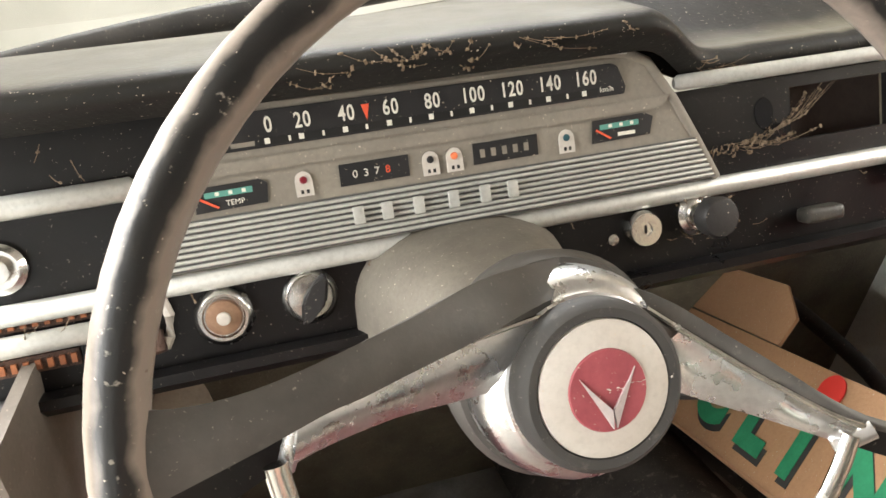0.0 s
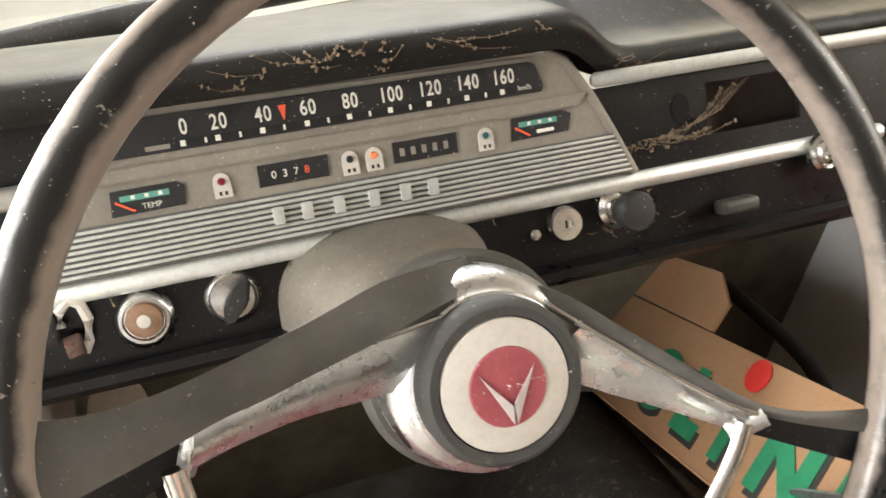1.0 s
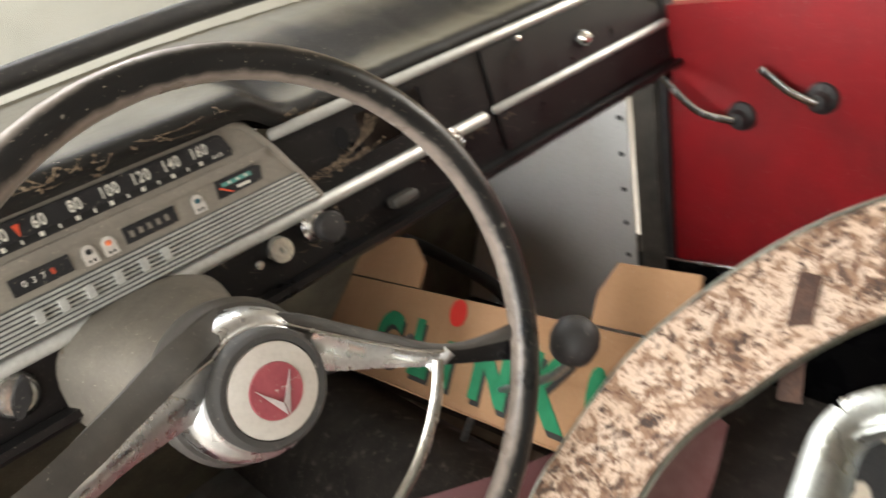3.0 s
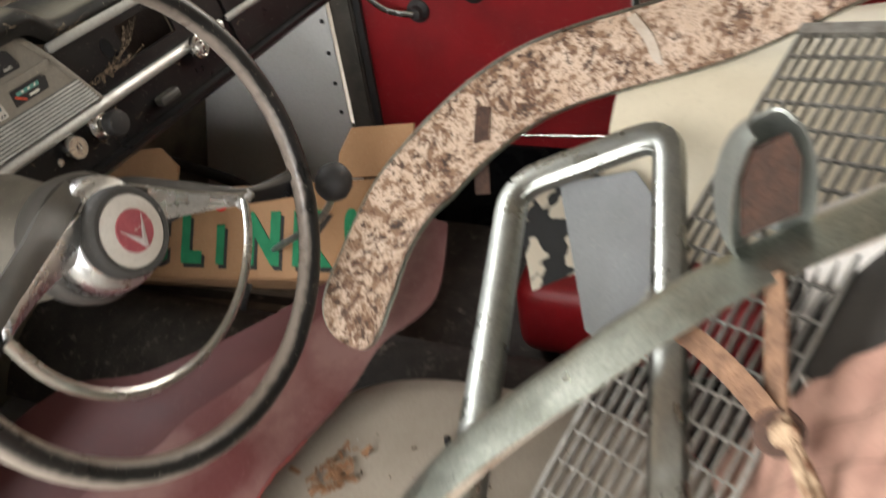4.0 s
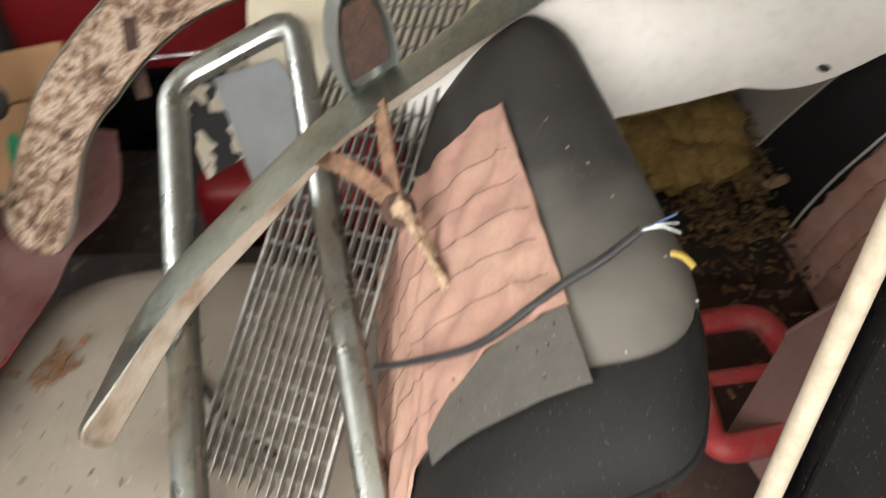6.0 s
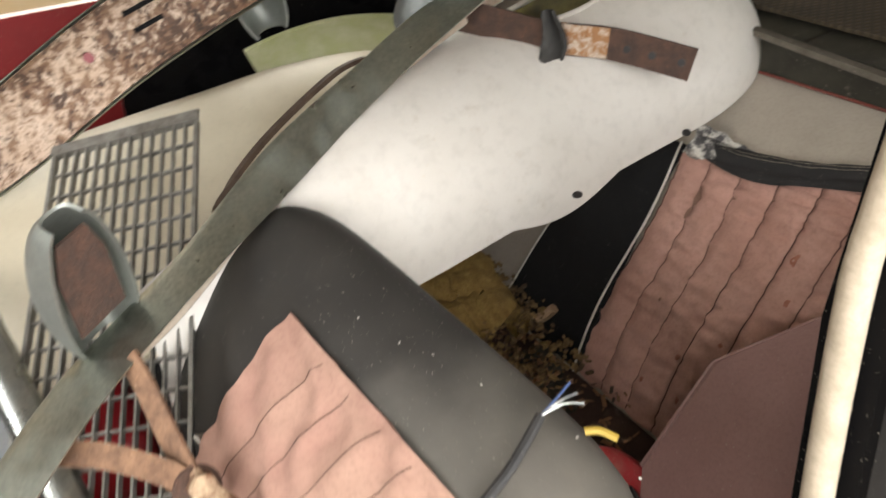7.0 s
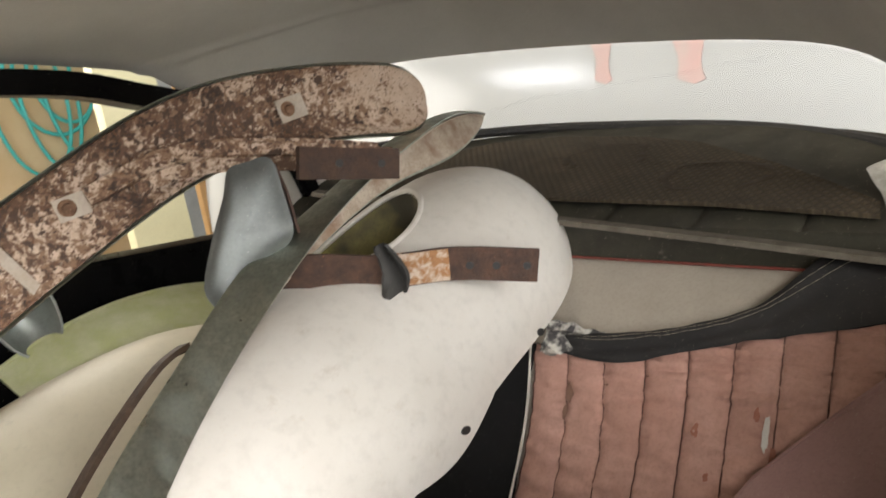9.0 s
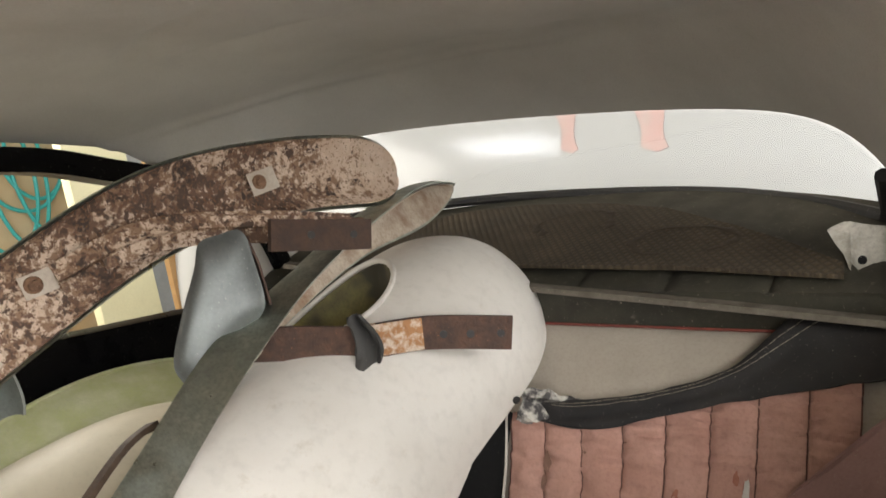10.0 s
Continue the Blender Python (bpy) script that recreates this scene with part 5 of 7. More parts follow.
def blade_rows(inset):
    """Cross-sections of the folded blade, moved inwards by inset."""
    rows, last = [], len(crown) - 1
    for i, (a, b, c) in enumerate(zip(lip_near, crown, lip_far)):
        heart = (a + c) / 2
        out = (b - heart).normalized()
        row = spline([a, (a + b) / 2 + out * 0.004, b, (b + c) / 2 + out * 0.004, c], 4)
        row = [p.lerp(heart, min(0.4, inset / max(0.01, (p - heart).length))) for p in row]
        e = min(1.0, i / 9.0, (last - i) / 8.0)
        q = math.sqrt(max(0.03, 1 - (1 - e) ** 2))
        mid3 = (a + b + c) / 3
        rows.append([mid3.lerp(p, q) for p in row])
    return rows


for name, inset, material, label in (("blade", 0.0, OLDCHROME, "tarnished chrome bumper blade"), ("inner_face", 0.005, INNERW, "cream painted inside, rusting")):
    rows = blade_rows(inset)
    part(name, shell(lambda u, v: rows[int(round(u * (len(rows) - 1)))][int(round(v * 16))], len(rows) - 1, 16, 0.0016), material, bumper, label)
overrider(bumper, (-0.165, -0.555, 0.672), (-0.26, 0.06, 0.78), (0.6, 0.5, 0.45), 0.175, 0.078, 0.05, PLATED, 0.22, 0.55)
horn_n = V(-0.74, 0.62, 0.22).normalized()
horn_line = spline([(0.101, -1.073, 0.966), (0.087, -1.091, 0.972), (0.068, -1.112, 0.971), (0.058, -1.113, 0.93), (0.047, -1.106, 0.882), (0.059, -1.086, 0.86), (0.076, -1.063, 0.842), (0.094, -1.024, 0.806), (0.106, -1.014, 0.819), (0.113, -1.014, 0.842), (0.109, -1.035, 0.89), (0.103, -1.060, 0.937)], 5, True)
mid = sum(horn_line, V(0, 0, 0)) / len(horn_line)


def horn_fn(u, v):
    """A shield-shaped hollow horn: a domed face with walls turned back."""
    p = horn_line[int(round(u * len(horn_line))) % len(horn_line)]
    if v < 0.5:
        k = math.sin(math.pi * v)
        return mid.lerp(p, k * 0.97) + horn_n * (0.010 * (1 - k ** 6))
    return p - horn_n * (0.055 * (v - 0.5) * 2)


horn = part("overrider", shell(horn_fn, len(horn_line), 18, 0.003), DULLHORN, bumper, "dull grey shield-shaped overrider")
part("overrider_edge", sweep([(-0.012, -0.0015), (0.012, -0.0015), (0.012, 0.0015), (-0.012, 0.0015)], [V(0.066, -1.113, 0.966) - horn_n * 0.022, V(0.056, -1.115, 0.93) - horn_n * 0.022, V(0.044, -1.110, 0.88) - horn_n * 0.022], V(0.5, 0.8, 0.1)), RUSTY, horn, "brown rusted wall edge")
part("hole", lathe([(0, 0.0012), (0.006, 0.0012), (0.0065, 0.0)], frame_of((0.0985, -1.036, 0.858), (0, 0, 1), (-0.78, 0.57, 0.24)), 12), IVORY, bumper, "chipped pale hole")
part("bracket", sweep([(-0.003, -0.021), (0.003, -0.021), (0.003, 0.021), (-0.003, 0.021)], spline([(0.085, -1.09, 0.835), (0.03, -1.125, 0.828), (-0.03, -1.172, 0.815), (-0.09, -1.23, 0.81), (-0.172, -1.292, 0.792)], 5), (-0.1, -0.1, 1)), RUSTY, bumper, "rusty flat bracket with bolt holes")
for f in (0.02, 0.34, 0.62):
    p = V(-0.172, -1.292, 0.792).lerp(V(-0.08, -1.22, 0.811), f + 0.1)
    part("bolt_hole", lathe([(0.0, 0.0045), (0.005, 0.0045), (0.005, 0.003)], frame_of(p, (-0.8, -0.6, -0.1), (-0.6, 0.75, 0.1)), 12), RUBBER, bumper)
part("bracket_paint", sweep([(-0.0042, -0.019), (0.0042, -0.020), (0.0042, 0.021), (-0.0042, 0.021)], [V(-0.085, -1.226, 0.81), V(-0.06, -1.202, 0.812), V(-0.04, -1.181, 0.814)], (-0.1, -0.1, 1)), mat("flaking orange paint", (0.62, 0.5, 0.40), (0.40, 0.20, 0.09), rough=0.85, scale=75, bump=0.9, mix=0.48, sharp=0.85), bumper, "flaking cream and orange paint")
part("rubber_washer", shell(lambda u, v: V(-0.040, -1.168, 0.812) + V(0.010 * math.sin(5 * u + 2), 0.0, 0.088 * (u - 0.55)) + V(-0.82, -0.5, 0.1) * (0.029 * (v - 0.5) * (0.6 + 0.5 * math.sin(3.1 * u))) + V(-0.5, 0.8, 0.2) * (0.012 * math.sin(5.5 * v + 2 * u) + 0.006 * noise.noise(V(u * 6, v * 6, 5))), 20, 14, 0.004), CAPRUBBER, bumper, "perished black rubber washer")
STRAPM = mat("pale brown rust", (0.30, 0.17, 0.10), (0.15, 0.085, 0.055), rough=0.85, scale=70, bump=0.6, dust=0.2, dust_col=(0.42, 0.29, 0.2))
flat_strap = [(-0.011, -0.002), (0.011, -0.002), (0.011, 0.002), (-0.011, 0.002)]
part("strap", sweep(flat_strap, spline([(-0.205, -0.468, 0.585), (-0.235, -0.482, 0.602), (-0.272, -0.517, 0.612), (-0.303, -0.555, 0.600), (-0.318, -0.574, 0.585)], 6), (-0.5, 0.3, 0.8)), STRAPM, bumper, "rusty bent strap")
part("strap", sweep(flat_strap, spline([(-0.205, -0.560, 0.655), (-0.235, -0.565, 0.640), (-0.275, -0.570, 0.612), (-0.312, -0.576, 0.588)], 6), (-0.7, 0.5, 0.2)), STRAPM, bumper, "rusty bent strap")
CREAMRUST = mat("cream rust", (0.52, 0.38, 0.25), (0.16, 0.075, 0.04), rough=0.8, scale=70, bump=0.5, mix=0.5, sharp=0.7)
for side in (-0.004, 0.004):
    part("long_bolt", tube([p + V(side * math.cos(i * 0.22), side * math.sin(i * 0.22), 0.006 + side * 0.3) for i, p in enumerate(spline([(-0.318, -0.580, 0.588), (-0.365, -0.603, 0.572), (-0.42, -0.626, 0.556), (-0.484, -0.650, 0.545)], 8))], 0.0056, 8), CREAMRUST, bumper, "flaking cream bolt rod")
part("bolt_washer", lathe([(0.0, 0.004), (0.020, 0.004), (0.0215, 0.002), (0.0215, -0.002), (0.0, -0.003)], frame_of((-0.319, -0.578, 0.580), (0, 1, 0.3), (-0.8, -0.2, 0.55)), 22), RUSTY, bumper, "round rusty washer")
part("bolt_nut", lathe([(0.0, 0.018), (0.011, 0.018), (0.013, 0.014), (0.013, 0.003), (0.0, 0.002)], frame_of((-0.321, -0.580, 0.584), (0, 1, 0.3), (-0.75, -0.25, 0.55)), 6), CREAMRUST, bumper, "flaking hexagon nut", False)
for p in ((0.10, -1.155, 0.85), (0.075, -1.09, 0.79)):
    part("nut", lathe([(0, 0.014), (0.008, 0.014), (0.009, 0.0), (0.013, 0.0), (0.013, -0.004)], frame_of(p, (0, 0, 1), (-0.7, -0.5, 0.1)), 6), RUSTY, bumper, smooth=False)

rusty = thing("rusty_bumper", "rusty bumper lying face down, cream paint flaking from its inside", "bumper", "loose bumpers", at=(0.1, -0.6, 0.6))
rpath = spline([(-0.152, -0.045, 0.389), (-0.092, -0.055, 0.457), (0.051, -0.090, 0.538), (0.224, -0.218, 0.621), (0.304, -0.474, 0.689), (0.295, -0.687, 0.813), (0.262, -0.913, 0.924), (0.217, -1.110, 1.001), (0.163, -1.297, 1.009), (0.111, -1.482, 0.981)], 22)
rup = [V(0.9, -0.15, -0.2)] * len(rpath)
blade_parts(rusty, rpath, rup, 0.112, 0.03, OLDCHROME, LEOPARD, "cream paint eaten through by brown rust")
for p, q in (((0.300, -0.380, 0.664), (0.0, 0.03, 0.17)), ((0.292, -0.87, 0.896), (0.0, 0.05, 0.17))):
    overrider(rusty, p, q, (0.9, -0.1, -0.1), 0.215, 0.074, 0.055, PLATED, 0.5)
CREAMB = mat("bare cream paint", (0.60, 0.53, 0.45), (0.50, 0.41, 0.32), rough=0.6, scale=40, bump=0.15)
for pts in (((0.268, -0.345, 0.704), (0.278, -0.370, 0.664), (0.262, -0.387, 0.624)), ((0.245, -0.850, 0.948), (0.258, -0.872, 0.912), (0.236, -0.893, 0.862))):
    part("cross_band", sweep([(-0.007, -0.001), (0.007, -0.001), (0.008, 0.001), (-0.006, 0.001)], spline(pts, 5), (-1, 0, 0.2)), CREAMB, rusty, "bare cream band")
part("hole", lathe([(0, 0.001), (0.0065, 0.001), (0.0075, 0.0)], frame_of((0.290, -0.640, 0.800), (0, 1, 0), (-1, 0, 0.1)), 14), MARBLE, rusty, "round hole with red showing through")
part("bracket", sweep([(-0.004, -0.018), (0.004, -0.018), (0.004, 0.018), (-0.004, 0.018)], spline([(0.215, -1.02, 0.968), (0.175, -1.10, 0.975), (0.10, -1.20, 0.955), (0.022, -1.275, 0.932)], 5), (0, -0.1, 1)), LEOPARD, rusty, "brown rusty bracket bar")
part("bracket", sweep([(-0.004, -0.012), (0.004, -0.012), (0.004, 0.012), (-0.004, 0.012)], spline([(0.235, -0.97, 0.958), (0.19, -1.07, 0.988), (0.12, -1.18, 0.972), (0.035, -1.265, 0.946)], 5), (0.7, 0.4, 0.6)), LEOPARD, rusty, "rusty bracket flange")
for p, wide in (((0.166, -1.243, 1.014), 0.028), ((0.240, -0.946, 0.952), 0.024)):
    part("bare_patch", rbox((wide * 1.6, wide * 1.15, 0.0012), frame_of(p, (-0.16, -0.95, 0.12), (-0.9, 0.2, 0.15)) @ Matrix.Translation((wide * 0.25, 0, 0)), 0.0004), CREAMB, rusty, "bare cream patch round a bolt")
    part("bolt", lathe([(0, 0.009), (0.006, 0.008), (0.007, 0.003), (0.0105, 0.002), (0.011, 0.0)], frame_of(p, (0, 0, 1), (-0.9, 0.2, 0.15)), 14), STRAPM, rusty)
for a, b in (((0.276, -0.693, 0.852), (0.270, -0.735, 0.870)), ((0.288, -0.705, 0.826), (0.282, -0.745, 0.843))):
    part("slot", tube([V(*a), V(*b)], 0.0035, 6), BLACKD, rusty)
hang = spline([(0.165, -0.15, 0.605), (0.13, -0.155, 0.575), (0.105, -0.16, 0.545), (0.085, -0.165, 0.505)], 5)
part("end_plate", sweep([(-0.0055, -0.020), (0.0055, -0.020), (0.0055, 0.020), (-0.0055, 0.020)], [V(0.070, -1.155, 0.956), V(0.045, -1.214, 0.942), V(0.017, -1.28, 0.927)], (0, -0.1, 1)), mat("dark brown rust", (0.05, 0.032, 0.026), (0.085, 0.05, 0.035), rough=0.85, scale=50, bump=0.5), rusty, "dark brown bracket end with two holes")
for f in (0.35, 0.8):
    p = V(0.066, -1.16, 0.955).lerp(V(0.017, -1.28, 0.927), f)
    part("bolt_hole", lathe([(0, 0.0066), (0.005, 0.0066), (0.005, 0.005)], frame_of(p, (-0.4, -0.9, -0.2), (-0.9, 0.4, 0.05)), 12), RUBBER, rusty)
part("hanging_strap", sweep([(-0.011, -0.002), (0.011, -0.002), (0.011, 0.002), (-0.011, 0.002)], hang, (-0.8, -0.3, 0.3)), RUSTY, rusty, "rusty strap end")

# ---- grille surround and grille ----
surround = thing("grille_surround", "chromed grille surround standing on the seat", "grille surround", at=(-0.6, -0.4, 0.28))
fr = [V(0.038, -0.230, 0.560), V(-0.700, -0.336, 0.292), V(-0.685, -0.550, 0.296), V(0.085, -0.425, 0.635)]


def rounded_loop(corners, r, n=6):
    out = []
    k = len(corners)
    for i, c in enumerate(corners):
        a, b = (corners[i - 1] - c).normalized(), (corners[(i + 1) % k] - c).normalized()
        for s in range(n + 1):
            t = s / n
            out.append(c + a * r * (1 - t) ** 2 + b * r * t ** 2)
    return out


loop = rounded_loop(fr, 0.045)
fn_ = (fr[1] - fr[0]).cross(fr[3] - fr[0]).normalized()
fn_ = fn_ if fn_.z > 0 else -fn_
rail_prof = [(-0.021, -0.014), (0.019, -0.014), (0.021, -0.004), (0.017, 0.006), (0.006, 0.009), (-0.010, 0.008), (-0.017, 0.004), (-0.020, -0.003)]
nl = len(loop) // 4
for k, nm in enumerate(("side_rail", "end_rail", "side_rail", "end_rail")):
    seg = [loop[(k * nl + 3 + i) % len(loop)] for i in range(nl + 1)]
    rail = part(nm, sweep(rail_prof, seg, fn_), DULLCHROME, surround)
    heart = sum(fr, V(0, 0, 0)) / 4
    part("inner_lip", tube([p.lerp(heart, 0.022 / (p - heart).length) + fn_ * 0.003 for p in seg], 0.0026, 8), DULLCHROME, rail, "bright inner lip")


grille = thing("car_grille", "dusty egg-crate grille insert leaning over the seat", "grille", at=(-0.4, -0.4, 0.3))
ga, gb, gc, gd = V(-0.474, -0.291, 0.285), V(-0.556, -0.455, 0.288), V(0.129, -0.731, 0.742), V(0.228, -0.565, 0.696)


def G(u, v, lift=0.0):
    p = ga.lerp(gd, u).lerp(gb.lerp(gc, u), v)
    n = (gd - ga).cross(gb - ga).normalized()
    n = n if n.z > 0 else -n
    return p + n * (lift + 0.015 * math.sin(math.pi * u))


gn = (gd - ga).cross(gb - ga).normalized()
gn = gn if gn.z > 0 else -gn
strip = [(-0.0011, -0.006), (0.0011, -0.006), (0.0011, 0.006), (-0.0011, 0.006)]
GRILLEM = mat("dusty grille metal", (0.42, 0.41, 0.38), (0.24, 0.225, 0.2), rough=0.45, metal=0.7, scale=40, bump=0.1, dust=0.25)
for j in range(14):
    wide = [(x * (2.0 if j in (0, 13) else 1), y) for x, y in strip]
    part("long_bar", sweep(wide, [G(i / 12, j / 13) for i in range(13)], gn), GRILLEM, grille)
for i in range(25):
    wide = [(x * (2.5 if i in (0, 24) else 1.2), y * 0.5) for x, y in strip]
    part("cross_bar", sweep(wide, [G(i / 24, 0.0, -0.001), G(i / 24, 1.0, -0.001)], gn), GRILLEM, grille)
part("end_rail", sweep([(-0.008, -0.002), (0.008, -0.002), (0.008, 0.002), (-0.008, 0.002)], [G(1.005, -0.02, 0.006), G(1.005, 1.02, 0.006)], gn), GRILLEM, grille, "riveted end rail")
tagp = thing("metal_tag", "small white square clip on the seat cover", "clip", at=(-0.229, -0.607, 0.544))
part("plate", rbox((0.024, 0.024, 0.003), pose(-0.229, -0.607, 0.544, 40, -20, 20), 0.001), IVORY, tagp)
part("hole", lathe([(0, 0.0022), (0.0035, 0.0022), (0.0035, 0.001)], pose(-0.229, -0.607, 0.544, 40, -20, 20), 10), RUBBER, tagp)

plate = thing("steel_plate", "dull grey steel plate standing behind the bumper", "steel plate", at=(0.0, -0.38, 0.45))
part("sheet", board([V(0.097, -0.278, 0.528), V(0.117, -0.380, 0.548), V(0.087, -0.408, 0.530), V(0.037, -0.425, 0.498), V(-0.020, -0.431, 0.460), V(-0.100, -0.420, 0.402), V(-0.075, -0.352, 0.418)], (-0.5, 0.05, 0.75), 0.006, 0.0015), GREYP, plate)


# ---- loose wings ----
def wing_fn(cx, y0, y1, zc0, zc1, r, a0, a1, nose, flat=1.0, tail=0.0):
    """A domed front wing lying along y: u along, v round from the low driver's side over the top."""
    def fn(u, v):
        y = y0 + (y1 - y0) * u
        t = max(0.0, (u - (1 - nose)) / nose)
        f = math.sqrt(max(0.0, 1 - t ** 2.4)) * (1 - tail * (1 - u) ** 2)
        a = radians(a0 + (a1 - a0) * v)
        rr = r * max(f, 0.02)
        zc = zc0 + (zc1 - zc0) * u
        return (cx + rr * math.cos(a), y, zc + rr * flat * math.sin(a) + 0.003 * noise.noise(V(u * 6, v * 5, cx)))
    return fn


wing = thing("white_wing", "loose white front wing with an empty headlamp hole", "car wing", "loose wings", at=(0.05, -1.1, 0.5))
def wf(u, v):
    """The wing's skin: u from the seat to the nose, v from the low driver's side over the top."""
    y = -0.72 - 0.91 * u
    t = max(0.0, (u - 0.69) / 0.31)
    f = math.sqrt(max(0.0, 1 - t ** 2.4))
    k = min(1.0, max(0.0, (u - 0.30) / 0.16))
    a = radians(180 - (min(90.0, max(44.0, 60 + 100 * u)) + 63 * k * k * (3 - 2 * k)) * v)
    rr = 0.192 * max(f, 0.02)
    return (0.062 + rr * math.cos(a), y, 0.53 + 0.205 * u + rr * math.sin(a) + 0.003 * noise.noise(V(u * 6, v * 5, 0.06)))


HOLE_U, HOLE_V, HOLE_RU, HOLE_RV = 0.575, 0.665, 0.140, 0.185


def lamp_hole(u, v):
    return ((u - HOLE_U) / HOLE_RU) ** 2 + ((v - HOLE_V) / HOLE_RV) ** 2 < 1


part("skin", shell(lambda u, v: wf(-0.14 + 1.14 * u, v), 290, 220, 0.004, lambda u, v: lamp_hole(-0.14 + 1.14 * u, v)), WHITEW, wing)
hole_ring = [V(*wf(HOLE_U + (HOLE_RU + 0.003) * math.cos(a), HOLE_V + (HOLE_RV + 0.004) * math.sin(a))) for a in (2 * math.pi * i / 96 for i in range(96))]
part("lamp_hole_lip", tube(hole_ring, 0.0042, 8, True), WHITEW, wing, "rolled lip of the headlamp hole")
for u, v in ((0.475, 0.003), (0.69, 0.006)):
    p = V(*wf(u, v))
    part("bolt_hole", lathe([(0, 0.0015), (0.0055, 0.0015), (0.006, 0.0)], frame_of(p, (0, 1, 0.3), V(-1, 0, 0.1)) @ Matrix.Diagonal((1.6, 0.9, 1, 1)), 14), RUBBER, wing)
part("flange", shell(lambda u, v: V(*wf(0.36 + 0.2 * u, 0.0)) + V(0.004, 0, -0.022 * v * math.sin(math.pi * u)), 16, 3, 0.003), WHITEW, wing, "thin mounting tab")
heart_of_hole = sum(hole_ring, V(0, 0, 0)) / len(hole_ring)


def bowl_fn(u, v):
    p = hole_ring[int(round(u * 96)) % 96]
    k = math.cos(0.5 * math.pi * v)
    return heart_of_hole.lerp(p, max(k, 0.03) * 1.02) + V(-0.22, 0.0, -0.97) * (0.006 + 0.115 * math.sin(0.5 * math.pi * v))


part("lamp_bowl", shell(bowl_fn, 96, 12, 0.003), mat("ochre undercoat", (0.40, 0.33, 0.09), (0.045, 0.04, 0.025), rough=0.6, scale=7, mix=0.52, sharp=0.55, bump=0.1, detail=3.0), wing, "ochre painted lamp bowl inside")

wing2 = thing("cream_wing", "loose cream front wing, dusty, under the bumpers", "car wing", "loose wings", at=(0.35, -0.7, 0.5))
part("skin", shell(wing_fn(0.345, -0.33, -1.34, 0.385, 0.520, 0.254, 178, 0, 0.45, 0.98, 0.05), 80, 56, 0.004), CREAMW, wing2)
part("underside", board([V(0.12, -0.20, 0.50), V(0.17, -0.33, 0.555), V(0.20, -0.40, 0.56), V(0.18, -0.46, 0.42), V(0.05, -0.24, 0.36)], (-0.8, 0.2, 0.4), 0.004), mat("flaking underseal", (0.012, 0.012, 0.012), (0.6, 0.53, 0.42), rough=0.6, scale=24, mix=0.50, sharp=0.97, bump=0.3, detail=1.5, grain=0), wing2, "black underseal flaking off cream paint")
moulding = thing("trim_rod", "bent brown trim rod lying on the cream wing", "trim rod", at=(0.0, -0.8, 0.74))
part("rod", sweep([(-0.006, -0.003), (0.006, -0.003), (0.006, 0.003), (-0.006, 0.003)], spline([(0.04, -0.715, 0.655), (0.03, -0.735, 0.69), (0.05, -0.80, 0.735), (0.075, -0.90, 0.785), (0.085, -0.95, 0.795), (0.10, -0.96, 0.785)], 6), (0.2, 0, 1)), mat("brown rusted strip", (0.09, 0.055, 0.035), (0.05, 0.03, 0.02), rough=0.7, scale=60, bump=0.3), moulding)
lime = thing("lime_panel", "pale lime body panel with peeling paint", "body panel", at=(0.5, -1.2, 0.5))
part("sheet", shell(lambda u, v: (0.40 + 0.16 * v, -0.93 - 0.42 * u, 0.60 + 0.122 * math.sin(math.pi * (0.3 + 0.5 * u)) * (0.35 + 0.65 * v) + 0.02 * u + 0.004 * noise.noise(V(u * 9, v * 5, 1))), 30, 14, 0.004), LIME, lime)
part("rolled_edge", tube([V(0.56, -0.93 - 0.42 * i / 20, 0.60 + 0.122 * math.sin(math.pi * (0.3 + 0.5 * i / 20)) + 0.02 * i / 20) for i in range(21)], 0.004, 6), LIME, lime)

# ---- passenger seat, hidden under the parts ----
pseat = thing("passenger_chair", "red vinyl car seat buried under loose parts", "car seat", at=(0.36, -0.3, 0.05))
part("cushion", rbox((0.42, 0.46, 0.18), pose(0.44, -0.36, 0.11), 0.05, 4), REDV, pseat, "red vinyl cushion")
part("backrest", rbox((0.44, 0.14, 0.34), pose(0.40, -0.66, 0.27, -22, 0, 0), 0.05, 4), BLACKC, pseat, "dark backrest")

# ---- passenger door ----
door = structure("door_1", board([(0.665, 0.33, 0.74), (0.665, 0.345, 0.20), (0.665, -0.72, 0.20), (0.665, -0.74, 0.80)], (-1, 0, 0), 0.03), REDV, "red vinyl trimmed car door", "door")
for name, (y, z), (dy, dz), bow in (("window_winder", (0.180, 0.555), (0.13, 0.068), 0.02), ("door_handle", (0.048, 0.597), (0.085, 0.052), 0.006)):
    h = part(name, lathe([(0.026, 0.0), (0.025, 0.006), (0.016, 0.012), (0.013, 0.024), (0.0, 0.026)], frame_of((0.665, y, z), (0, 1, 0), (-1, 0, 0)), 22), RUBBER, door, "chrome lever on a black rose")
    part("lever", sweep(ring_profile(0.007, 8, 0.0045), spline([(0.638, y, z), (0.634, y + dy * 0.5, z + dz * 0.5 - bow), (0.636, y + dy, z + dz)], 6), (1, 0, 0)), CHROME, h, "chrome lever")
part("sill_trim", tube([V(0.655, 0.395, 0.235), V(0.655, 0.0, 0.27), V(0.655, -0.5, 0.30)], 0.004, 8), CHROME, door, "thin bright sill strip")
